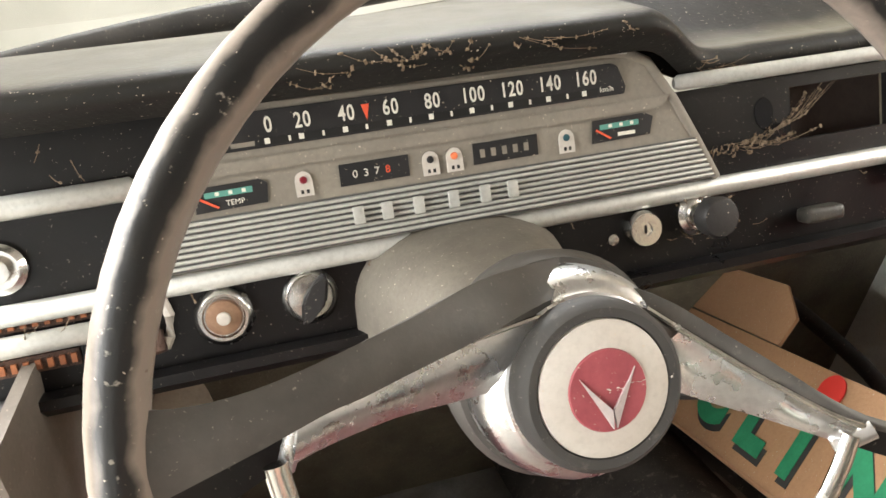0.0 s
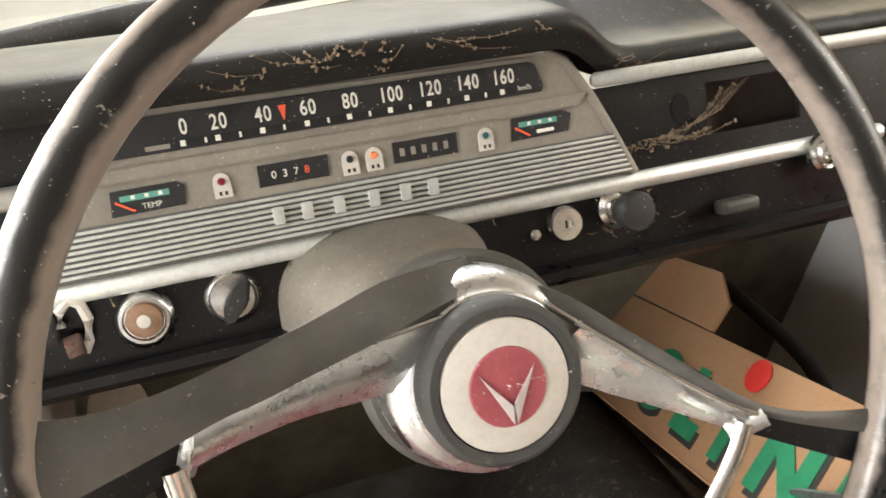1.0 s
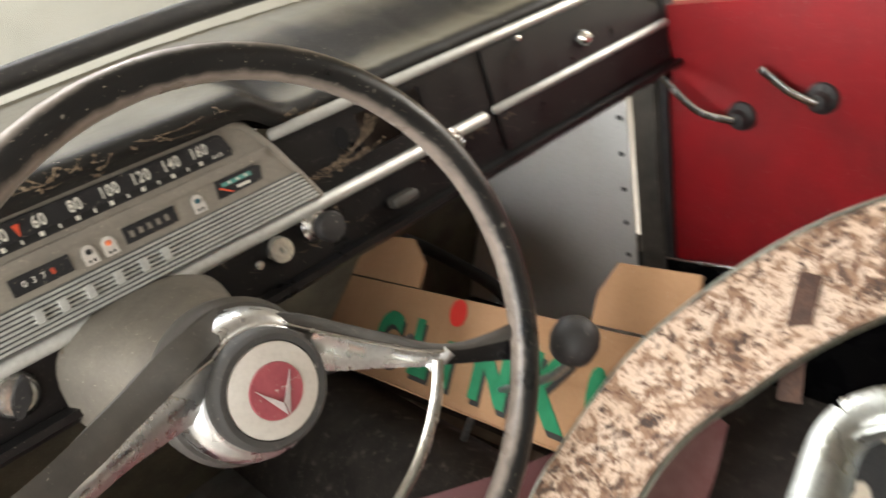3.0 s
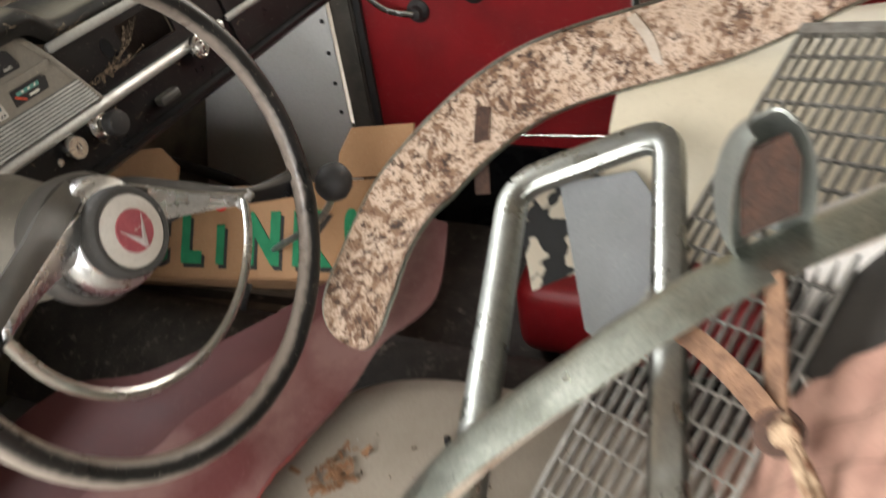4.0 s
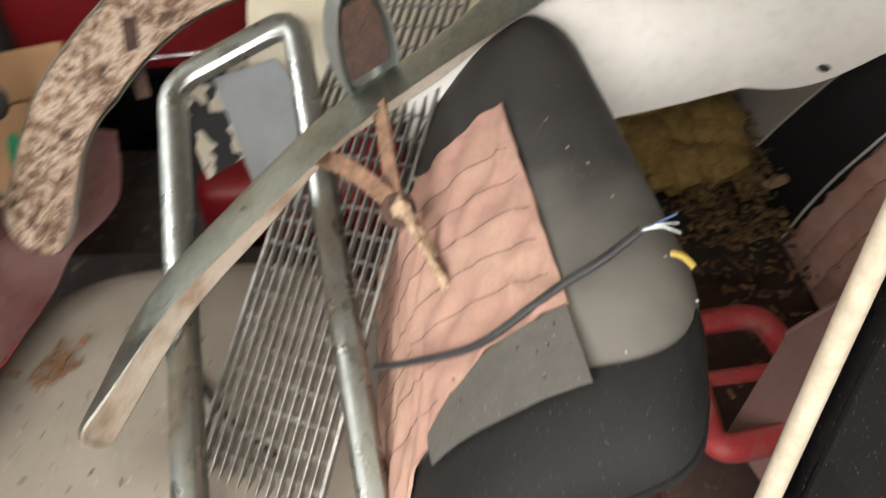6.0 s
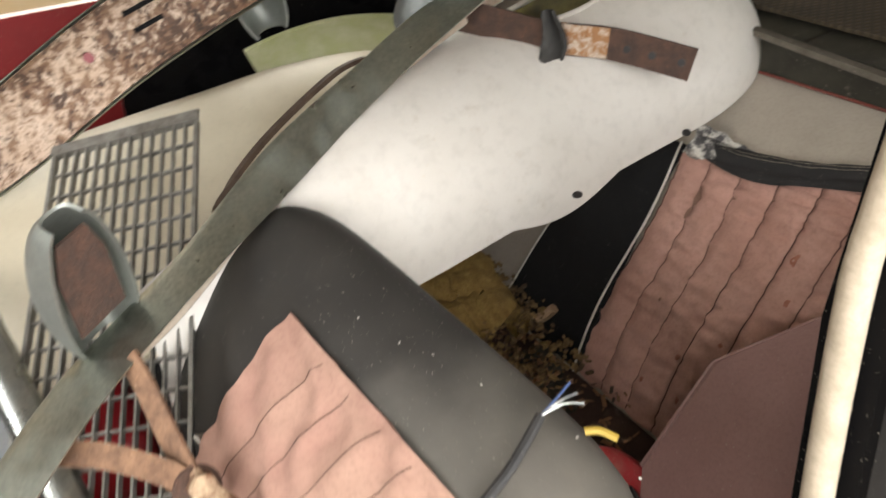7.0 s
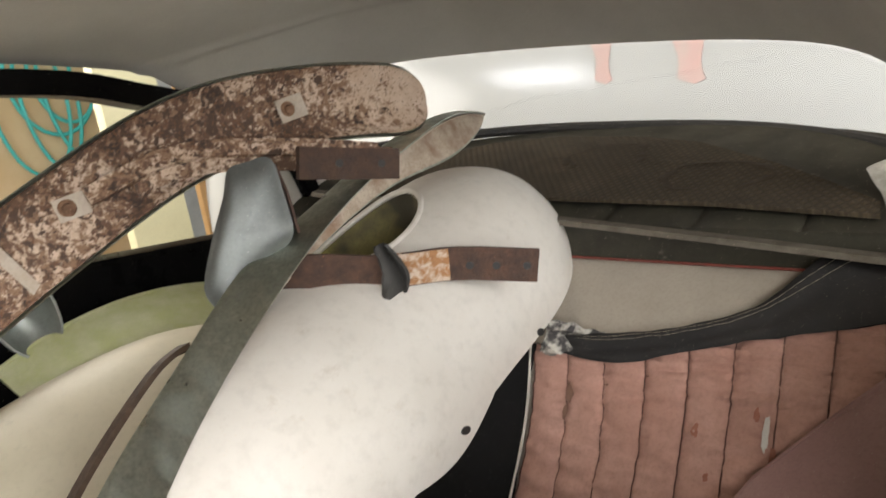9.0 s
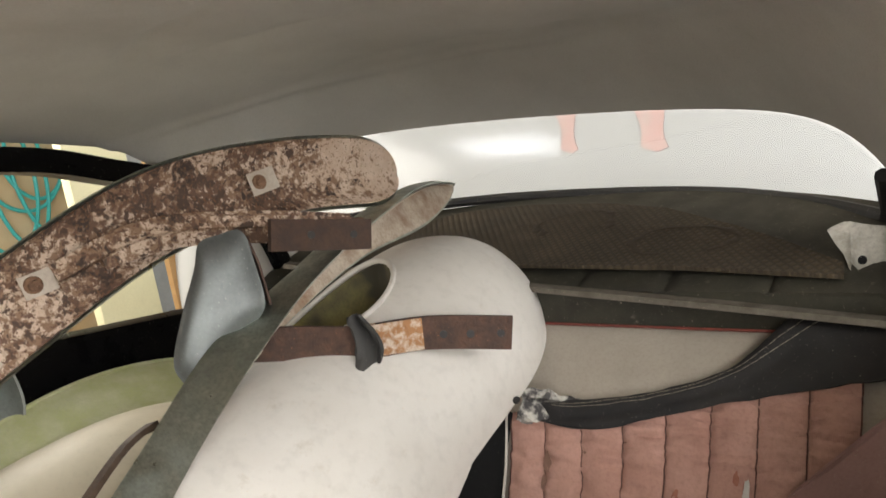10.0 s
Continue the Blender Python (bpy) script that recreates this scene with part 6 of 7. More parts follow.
structure("door_edge", board([(0.655, 0.335, 0.82), (0.655, 0.347, 0.15), (0.655, 0.325, 0.15), (0.655, 0.31, 0.82)], (-1, 0, 0), 0.03), RUBBER, "black door shut line and seal", "seal")

# ---- passenger side, rear ----
structure("rear_side_panel", board([(0.655, -0.70, 0.0), (0.655, -0.72, 0.825), (0.64, -1.10, 0.795), (0.62, -1.42, 0.755), (0.60, -1.60, 0.72), (0.60, -1.60, 0.0)], (-1, 0, 0), 0.03), BLACKB, "glossy black painted rear side panel", "wall")
structure("window_sill", sweep([(-0.02, -0.008), (0.02, -0.008), (0.022, 0.004), (0.0, 0.010), (-0.02, 0.006)], [V(0.645, -0.70, 0.83), V(0.632, -1.10, 0.80), V(0.61, -1.42, 0.76), V(0.59, -1.60, 0.725)], (0, 0, 1)), BLACKB, "black painted window sill", "sill", True)
structure("window_header", sweep([(-0.02, -0.03), (0.02, -0.03), (0.02, 0.03), (-0.02, 0.03)], spline([(0.645, 0.35, 1.13), (0.65, -0.3, 1.145), (0.645, -0.8, 1.135), (0.625, -1.14, 1.10), (0.61, -1.30, 1.055), (0.60, -1.45, 1.0), (0.585, -1.58, 0.90), (0.58, -1.62, 0.80)], 6), (-1, 0, 0)), BLACKB, "black painted window frame", "frame", True)
bp2 = structure("door_pillar", board([(0.66, -0.70, 0.2), (0.66, -0.86, 0.2), (0.65, -0.85, 1.13), (0.65, -0.74, 1.13)], (-1, 0, 0), 0.04, 0.004), BLACKB, "black painted centre door pillar", "pillar")
part("red_strip", board([(0.617, -0.735, 0.80), (0.617, -0.765, 0.80), (0.607, -0.765, 1.10), (0.607, -0.735, 1.10)], (-1, 0, 0), 0.004), REDV, bp2, "red vinyl strip")
part("cream_strip", tube([V(0.612, -0.728, 0.80), V(0.602, -0.728, 1.10)], 0.006, 8), IVORY, bp2)
part("screw", lathe([(0, 0.005), (0.006, 0.004), (0.008, 0)], frame_of((0.612, -0.838, 0.86), (0, 1, 0), (-1, 0, 0)), 12), CHROME, bp2)

# ---- driver's side door post and sill ----
structure("door_pillar_driver", board([(-0.775, -0.88, -0.05), (-0.775, -1.15, -0.05), (-0.665, -1.12, 0.80), (-0.66, -1.12, 1.12), (-0.665, -0.945, 1.12), (-0.66, -0.94, 0.80)], (-1, 0, 0), 0.05, 0.006), BLACKB, "black painted door pillar with dust spots", "pillar")
structure("door_seal", tube(spline([(-0.754, -0.864, 0.05), (-0.690, -0.897, 0.456), (-0.637, -0.925, 0.792), (-0.632, -0.93, 0.90), (-0.645, -0.93, 1.12)], 6), 0.0105, 10), mat("cream cloth piping", (0.52, 0.44, 0.34), (0.42, 0.35, 0.26), rough=0.8, scale=60, bump=0.2), "cream cloth covered door seal", "seal", True)
structure("rear_side_panel_driver", board([(-0.69, -1.12, 0.0), (-0.69, -1.12, 0.84), (-0.64, -1.60, 0.80), (-0.62, -1.62, 0.0)], (1, 0, 0), 0.03), BLACKB, "black painted rear side panel", "wall")
structure("sill", board([(-0.72, 0.9, 0.02), (-0.72, -0.9, 0.02), (-0.80, -0.9, 0.02), (-0.80, 0.9, 0.02)], (0, 0, 1), 0.2), BLACKB, "black door sill", "sill")
structure("front_pillar_driver", sweep(ring_profile(0.03, 8), [V(-0.74, 0.50, 0.1), V(-0.74, 0.46, 0.86), V(-0.68, 0.10, 1.19)], (1, 0, 0)), BLACKB, "black windscreen pillar", "pillar", True)
structure("window_header_driver", sweep([(-0.02, -0.02), (0.02, -0.02), (0.02, 0.02), (-0.02, 0.02)], spline([(-0.68, 0.12, 1.20), (-0.67, -0.4, 1.235), (-0.665, -0.9, 1.19), (-0.64, -1.3, 1.10), (-0.60, -1.58, 0.95), (-0.60, -1.62, 0.82)], 6), (1, 0, 0)), BLACKB, "black door opening frame", "frame", True)


# ---- roof lining ----
def rear_plan(x):
    return -1.99 + 0.30 * (abs(x) / 0.56) ** 2.6


def rear_top(x):
    """Height of the rear window's upper edge."""
    r = min(1.06, abs(x) / 0.556)
    return 1.021 + 0.06 * x - 0.058 * r ** 10 - 0.008 * r * r


def liner_fn(u, v):
    s = 2 * v - 1
    x = s * (0.66 - 0.06 * max(0.0, 2.0 * u - 1.0))
    end = rear_plan(x) + 0.10
    y = 0.15 + (end - 0.15) * u
    top, edge = 1.245 - 0.03 * max(0, (y + 0.3)) ** 2 - 0.02 * max(0, (-y - 0.6)), 1.165 - 0.02 * max(0, -y - 0.6)
    z = edge + (top - edge) * (1 - abs(s) ** 2.6)
    # the cloth runs nearly flat to a seam, then drops to the rear window
    seam = end + 0.19 + 0.02 * noise.noise(V(s * 2.5, 4, 4))
    run = min(1.0, max(0.0, (-0.9 - y) / (-0.9 - seam)))
    drop = min(1.0, max(0.0, (seam - y) / (seam - end)))
    z -= 0.055 * run ** 1.6
    z += (rear_top(x) - z) * drop ** 1.15
    z -= 0.006 * math.exp(-((y - seam) / 0.012) ** 2)
    loose = (1 - abs(s) ** 4) * (1 - drop ** 2)
    fold = 0.007 * math.sin(y * 8 + 3 * noise.noise(V(s * 1.5, y * 1.5, 2))) + 0.009 * noise.noise(V(s * 2.5, y * 3.5, 7)) + 0.004 * noise.noise(V(s * 7, y * 6, 3))
    for at, lean, deep in ((-1.36, 0.16, 0.018), (-1.12, -0.12, 0.014), (-0.86, 0.08, 0.014), (-1.62, 0.05, 0.010)):
        d = y - at - lean * s - 0.03 * noise.noise(V(s * 3, at, 1))
        fold += deep * math.exp(-abs(d) / 0.035) * (0.6 + noise.noise(V(s * 2, at * 5, 8)))
    return (x, y, z + fold * loose)


structure("ceiling", shell(lambda u, v: liner_fn(u, 1 - v), 220, 90, 0.008), LINER, "sagging grey cloth headlining", "ceiling", True)
structure("roof", shell(lambda u, v: V(*liner_fn(u, 1 - v)) + V(0, 0, 0.03), 24, 14, 0.004), WHITECAR, "car roof skin", "roof", True)


# ---- rear window, shelf and rear seat ----
def rw(x, s):
    """A place in the rear window's plane: s from 0 at the sill to 1 at the top."""
    zb = 0.8485 + 0.03 * x
    zt = rear_top(x) - 0.002
    return V(x, rear_plan(x) + 0.10 * s, zb + (zt - zb) * s)


rwin = structure("window_1", shell(lambda u, v: rw(-0.555 + 1.11 * u, v), 24, 6, 0.004), GLASS, "rear window glass", "window", True)
rwin.visible_shadow = False
edge = [rw(-0.555, 1 - k / 6) for k in range(1, 6)] + [rw(-0.55 + 1.1 * i / 30, 0) for i in range(31)] + [rw(0.555, k / 6) for k in range(1, 6)]
part("window_seal", tube(edge, 0.011, 8), RUBBER, rwin, "black rubber window seal")


def shelf_fn(u, v):
    x = -0.60 + 1.2 * v
    y0, y1 = -1.545, rear_plan(x * 0.93) + 0.01
    y = y0 + (y1 - y0) * u
    rib = 0.006 * (1 if (x * 7) % 1.0 < 0.12 and u < 0.5 else 0)
    return (x, y, 0.765 + 0.075 * u - rib)


shelf = structure("parcel_shelf", shell(lambda u, v: shelf_fn(u, 1 - v), 30, 120, 0.006), OLIVE, "bare olive metal parcel shelf", "shelf", True)
part("shelf_strip", sweep([(-0.012, -0.004), (0.012, -0.004), (0.010, 0.004), (-0.010, 0.004)], [V(0.45, -1.53, 0.822), V(-0.106, -1.525, 0.779), V(-0.346, -1.52, 0.761), V(-0.60, -1.52, 0.738)], (0, 0, 1)), mat("worn grey rail", (0.17, 0.15, 0.12), (0.10, 0.085, 0.065), rough=0.5, metal=0.4, scale=30, dust=0.2), shelf, "long worn metal strip")
part("shelf_front", board([V(-0.60, -1.55, 0.70), V(0.60, -1.55, 0.70), V(0.60, -1.545, 0.768), V(-0.60, -1.545, 0.768)], (0, 1, 0), 0.01), OLIVE, shelf)
mat_out = [(0.42, -1.62), (0.40, -1.78), (0.25, -1.88), (0.1, -1.90), (-0.08, -1.88), (-0.2, -1.84), (-0.345, -1.74), (-0.43, -1.67), (-0.505, -1.60), (-0.51, -1.56), (-0.3, -1.59), (0.0, -1.605)]
sm = thing("shelf_mat", "water-stained brown fibre mat on the parcel shelf", "mat", at=(0, -1.8, 0.82))
part("mat", board([V(x, y, 0.775 + 0.075 * (-1.545 - y) / 0.44 + 0.012) for x, y in mat_out], (0, 0, 1), 0.006), FIBRE, sm)
DAMP = mat("damp brown stain", (0.045, 0.031, 0.019), (0.06, 0.043, 0.027), rough=0.9, scale=30)
for cx, cy, rx, ry, a0, a1 in ((-0.27, -1.69, 0.085, 0.055, 2.2, 7.6), (-0.05, -1.76, 0.075, 0.075, 3.0, 6.6), (0.05, -1.72, 0.05, 0.06, 3.2, 5.2)):
    ring = []
    for k in range(41):
        a = a0 + (a1 - a0) * k / 40
        q = 1 + 0.22 * noise.noise(V(math.cos(a) * 1.6 + cx * 30, math.sin(a) * 1.6, 2))
        y = cy + ry * q * math.sin(a)
        ring.append(V(cx + rx * q * math.cos(a), y, 0.775 + 0.075 * (-1.545 - y) / 0.44 + 0.0128))
    part("stain", sweep([(-0.006, 0), (0.006, 0), (0.005, 0.0008), (-0.005, 0.0008)], ring, (0, 0, 1), scale=[0.5 + abs(noise.noise(V(k * 0.3, cx, 0))) * 2 for k in range(41)]), DAMP, sm, "dark water stain")
structure("rear_pillar", shell(lambda u, v: (-0.605 + 0.045 * v + 0.008 * math.sin(9 * u), -1.50 - 0.17 * v, 0.72 + 0.26 * u), 10, 8, 0.01), LINER, "torn grey cloth on the rear pillar", "pillar", True)
structure("rear_pillar", shell(lambda u, v: (0.605 - 0.045 * v, -1.50 - 0.17 * v, 0.72 + 0.26 * u), 10, 8, 0.01), LINER, "grey cloth on the rear pillar", "pillar", True)

rear = thing("rear_seat", "rear bench with faded pink quilting and torn black cover", "rear seat", at=(0, -1.4, 0.2))
prof = spline([(-1.225, 0.25, 0), (-1.30, 0.42, 0), (-1.385, 0.58, 0), (-1.455, 0.66, 0), (-1.54, 0.715, 0), (-1.56, 0.712, 0)], 8)


def rear_pt(x, s, n=0.0):
    k = s * (len(prof) - 1)
    i = min(int(k), len(prof) - 2)
    p, d = prof[i].lerp(prof[i + 1], k - i), (prof[i + 1] - prof[i]).normalized()
    return V(x, p.x + d.y * n, p.y - d.x * n)


part("backrest", shell(lambda u, v: rear_pt(-0.62 + 1.24 * v, u, -0.002), 30, 12, 0.03), SEATV, rear, "bare beige backing cloth")


def quilt_fn(u, v):
    x = -0.088 - 0.447 * v
    top = 0.485 - 0.03 * math.exp(-((v - 0.22) / 0.16) ** 2) + 0.175 * max(0.0, (v - 0.25) / 0.75) ** 1.1
    s = 0.02 + (top - 0.02) * u
    ch = abs(math.sin(math.pi * (x + 0.088) / 0.0559))
    puff = 0.0085 * ch ** 0.5 + 0.0055 * noise.noise(V(x * 22 + 3 * s, s * 60, 0)) + 0.0035 * noise.noise(V(x * 45, s * 110, 3)) * (1 - 0.6 * ch) + 0.0015 * noise.noise(V(x * 90, s * 40, 6))
    return rear_pt(x + 0.008 * (1 - v) * math.sin(7 * u), s, 0.006 + puff)


part("quilting", shell(lambda u, v: quilt_fn(u, 1 - v), 110, 170, 0.006), PINKQ, rear, "faded pink channel quilting, stained")
for k in range(9):
    v = k / 8
    if v <= 1:
        part("seam", tube([V(*quilt_fn(i / 60, min(v, 1.0))) + V(0, 0.0012, 0.0010) for i in range(61)], 0.0010, 5), mat("seam thread", (0.16, 0.08, 0.06), (0.1, 0.05, 0.04), rough=0.9, scale=80), rear)
part("black_panel", shell(lambda u, v: rear_pt(-0.085 + (0.225 - 0.10 * u) * v, 0.02 + 0.46 * u, 0.012 + 0.004 * noise.noise(V(u * 3, v * 3, 1))), 24, 10, 0.005), BLACKD, rear, "black cloth side panel with white piping")
part("white_piping", tube([V(*rear_pt(-0.086 + 0.225 - 0.10 * i / 24, 0.02 + 0.46 * i / 24, 0.016)) for i in range(25)], 0.0016, 6), IVORY, rear, "thin white piping")
part("white_piping", tube([V(*rear_pt(-0.086 + 0.008 * math.sin(7 * i / 24), 0.02 + 0.46 * i / 24, 0.019)) for i in range(25)], 0.002, 6), IVORY, rear, "thin white piping")
band_low = spline([(-0.10, 0.470, 0), (-0.215, 0.455, 0), (-0.322, 0.515, 0), (-0.423, 0.578, 0), (-0.60, 0.67, 0)], 6)
band_top = spline([(-0.11, 0.515, 0), (-0.20, 0.535, 0), (-0.319, 0.593, 0), (-0.41, 0.70, 0), (-0.475, 0.97, 0)], 6)


def band_fn(u, v):
    k = v * (len(band_low) - 1)
    i = min(int(k), len(band_low) - 2)
    a, b = band_low[i].lerp(band_low[i + 1], k - i), band_top[i].lerp(band_top[i + 1], k - i)
    p = a.lerp(b, u)
    return rear_pt(p.x, p.y, 0.018 + 0.007 * math.sin(math.pi * u) + 0.0035 * math.cos(9 * u + 3 * p.x) + 0.005 * noise.noise(V(p.x * 30, u * 3, 0)))


part("torn_cover", shell(lambda u, v: band_fn(u, 1 - v), 16, 60, 0.006), BLACKC, rear, "folded torn black cover with white stitching")
THREAD = mat("old thread", (0.36, 0.32, 0.25), (0.22, 0.19, 0.15), rough=0.9, scale=90)
for row in (0.66, 0.78):
    for k in range(34):
        v0 = 0.14 + 0.024 * k
        part("stitch", tube([V(*band_fn(row, v0)) + V(0, 0.0022, 0.0022), V(*band_fn(row, v0 + 0.020)) + V(0, 0.0022, 0.0022)], 0.00040, 4), THREAD, rear)
part("cover_corner", board([rear_pt(-0.455, 0.66, 0.010), rear_pt(-0.62, 0.70, 0.010), rear_pt(-0.62, 0.99, 0.010), rear_pt(-0.475, 0.985, 0.010)], (0, 0.6, 0.8), 0.01, 0.003), BLACKC, rear, "torn black cover over the corner")
part("red_piping", tube([rear_pt(0.5 - 0.96 * i / 20, 0.80, 0.003) for i in range(21)], 0.0020, 6), mat("dull red piping", (0.24, 0.05, 0.035), (0.15, 0.04, 0.03), rough=0.7, scale=40, dust=0.2), rear, "red piping along the top")
part("seat_base", rbox((1.24, 0.36, 0.24), pose(0, -1.08, 0.13), 0.02, 2), mat("brown bench board", (0.085, 0.045, 0.035), (0.05, 0.03, 0.023), rough=0.75, scale=9, bump=0.15, dust=0.3), rear, "brown bench base")
rag = thing("rag", "crumpled grey-white rag end", "rag", at=(-0.13, -1.42, 0.64))
part("cloth", shell(lambda u, v: V(-0.120 - 0.075 * u, -1.37 - 0.090 * u + 0.012 * math.sin(9 * v), 0.658 - 0.038 * u + 0.058 * (v - 0.5) * (1 - 0.5 * u) + 0.012 * noise.noise(V(u * 6, v * 6, 4))), 16, 12, 0.003), mat("dirty rag", (0.55, 0.52, 0.46), (0.06, 0.055, 0.055), rough=0.9, scale=50, sharp=0.8, bump=0.4), rag)

# ---- rear footwell ----
mboard = thing("maroon_panel", "maroon vinyl trim panel leaning on the rear bench", "trim panel", at=(-0.5, -1.2, 0.3))
MAROONP = mat("faded maroon board", (0.36, 0.21, 0.19), (0.28, 0.15, 0.135), rough=0.45, scale=7, bump=0.06, dust=0.2, dust_col=(0.30, 0.23, 0.2), sharp=0.1)
mo = [V(-0.36, -1.09, 0.36), V(-0.355, -1.20, 0.475), V(-0.413, -1.32, 0.535), V(-0.48, -1.365, 0.595), V(-0.56, -1.405, 0.665), V(-0.655, -1.43, 0.72), V(-0.655, -1.05, 0.27), V(-0.45, -1.0, 0.27)]
part("panel", board(mo, (0.35, 0.72, 0.6), 0.006, 0.001), MAROONP, mboard)
part("edge_fold", tube([p + V(0, 0, -0.002) for p in mo[:6]], 0.004, 6), MAROONP, mboard, "turned vinyl edge")
rframe = thing("red_frame", "bent red-painted tube frame on the rear bench", "metal frame", at=(-0.4, -1.1, 0.3))
part("tube", tube(rounded_loop([V(-0.50, -0.962, 0.30), V(-0.295, -0.972, 0.31), V(-0.29, -1.09, 0.32), V(-0.48, -1.12, 0.32)], 0.035), 0.019, 10, True), REDCHIP, rframe, "chipped red tube")
part("cross_tube", tube([V(-0.39, -0.97, 0.305), V(-0.385, -1.105, 0.315)], 0.011, 8), REDPAINT, rframe)
olive_board = thing("floor_board", "dark olive board behind the seat", "board", at=(-0.1, -1.0, 0.27))
part("sheet", board([V(-0.13, -0.94, 0.272), V(-0.16, -1.16, 0.272), V(-0.02, -1.22, 0.275), V(0.06, -0.96, 0.275)], (0, 0, 1), 0.012, 0.002), OLIVE, olive_board)
foam = thing("foam_slab", "crumbling yellow foam slab", "foam", at=(0.15, -1.05, 0.27))
part("slab", shell(lambda u, v: (0.04 + 0.36 * u, -0.92 - 0.30 * v, 0.33 + 0.05 * noise.noise(V(u * 7, v * 7, 0)) - 0.05 * (2 * u - 1) ** 2), 26, 20, 0.04), mat("yellow foam", (0.36, 0.24, 0.07), (0.22, 0.13, 0.04), rough=0.95, scale=60, bump=0.8), foam)
rng = random.Random(5)
crumbs = bmesh.new()
for _ in range(900):
    x = rng.uniform(-0.14, 0.36)
    y = -1.05 - 0.16 * rng.random() - 0.04 * (x > 0.0)
    s = rng.uniform(0.002, 0.008)
    rbox((s * 1.6, s, s * 0.6), pose(x, y, 0.30 + rng.random() * 0.03, rng.uniform(-40, 40), rng.uniform(-40, 40), rng.uniform(0, 360)), 0, bm=crumbs)
part("foam_crumbs", crumbs, mat("foam crumbs", (0.24, 0.15, 0.06), (0.07, 0.045, 0.025), rough=0.95, scale=25, bump=0.4, sharp=0.7), None, smooth=False)
tagged(bpy.data.objects["foam_crumbs"], "crumbled yellow foam and leaf litter behind the seat", "debris", kind="stuff")
part_c = thing("foam_lump", "torn lump of tan foam", "foam", at=(0.0, -1.22, 0.31))
part("lump", tube(spline([(0.03, -1.215, 0.30), (0.012, -1.225, 0.315), (0.0, -1.235, 0.335)], 4), 0.009, 7), mat("tan foam", (0.45, 0.30, 0.19), (0.35, 0.22, 0.13), rough=0.95, scale=90, bump=0.8), part_c)

# ---- cables and bits on the seat ----
cable = thing("electric_cable", "black cable with frayed blue and white wire ends", "cable", at=(-0.45, -0.7, 0.55))
cp = spline([(-0.459, -0.543, 0.462), (-0.511, -0.598, 0.537), (-0.528, -0.640, 0.570), (-0.533, -0.669, 0.597), (-0.526, -0.704, 0.626), (-0.516, -0.735, 0.645), (-0.511, -0.769, 0.668), (-0.498, -0.806, 0.692)], 6)
part("sheath", tube(cp, 0.0042, 8), RUBBER, cable, "black sheath")
for dx, m in ((-0.004, DULLCHROME), (0.004, plain("blue wire", (0.08, 0.12, 0.26), 0.5)), (0.0, PITTED)):
    part("wire", tube(spline([cp[-1], cp[-1] + V(dx, -0.018, 0.006), cp[-1] + V(dx * 2.2, -0.034, 0.006 + dx)], 4), 0.0011, 6), m, cable)
ycable = thing("wire_scrap", "short yellow scrap of wire", "wire scrap", at=(-0.471, -0.86, 0.61))
part("wire", tube(spline([(-0.522, -0.829, 0.684), (-0.529, -0.837, 0.686), (-0.540, -0.845, 0.683)], 4), 0.0032, 7), plain("yellow plastic", (0.42, 0.29, 0.05), 0.5), ycable)
lead = thing("thin_lead", "thin dark lead along the cushion", "cable", at=(-0.3, -0.3, 0.29))
part("lead", tube(spline([(-0.20, -0.19, 0.30), (-0.30, -0.25, 0.30), (-0.40, -0.33, 0.292), (-0.46, -0.40, 0.29)], 6), 0.005, 7), RUBBER, lead)

# ---- garage round the car ----
structure("garage_wall_rear", board([(-6, -7, -0.4), (6, -7, -0.4), (6, -7, 2.9), (-6, -7, 2.9)], (0, 1, 0), 0.1), PLASTER, "ochre plaster garage wall", "wall")
structure("garage_wall_side", board([(4.0, 5, -0.4), (4.0, -7, -0.4), (4.0, -7, 2.9), (4.0, 5, 2.9)], (-1, 0, 0), 0.1), PLASTER, "ochre stained plaster garage wall", "wall")
structure("garage_wall_front", board([(-6, 5, -0.4), (6, 5, -0.4), (6, 5, 2.9), (-6, 5, 2.9)], (0, -1, 0), 0.1), mat("white plaster", (0.62, 0.63, 0.58), (0.54, 0.55, 0.50), rough=0.8, scale=2, bump=0.08), "white plaster garage wall", "wall")
structure("garage_ceiling", board([(-6, 5, 2.75), (6, 5, 2.75), (6, -7, 2.75), (-6, -7, 2.75)], (0, 0, -1), 0.1), mat("ceiling boards", (0.6, 0.57, 0.5), (0.5, 0.47, 0.4), rough=0.85, scale=3), "pale garage ceiling", "ceiling")
van = thing("white_car_panel", "glossy white car body close behind the rear window", "car body", at=(0, -3.2, -0.3))
part("skin", shell(lambda u, v: (-2.6 + 5.2 * v, -2.75 - 0.30 * u ** 2, 0.2 + 1.1 * u), 16, 20, 0.01), WHITECAR, van)
def van_pt(x, z, off=0.004):
    return V(x, -2.75 - 0.30 * ((z - 0.2) / 1.1) ** 2 + off, z)


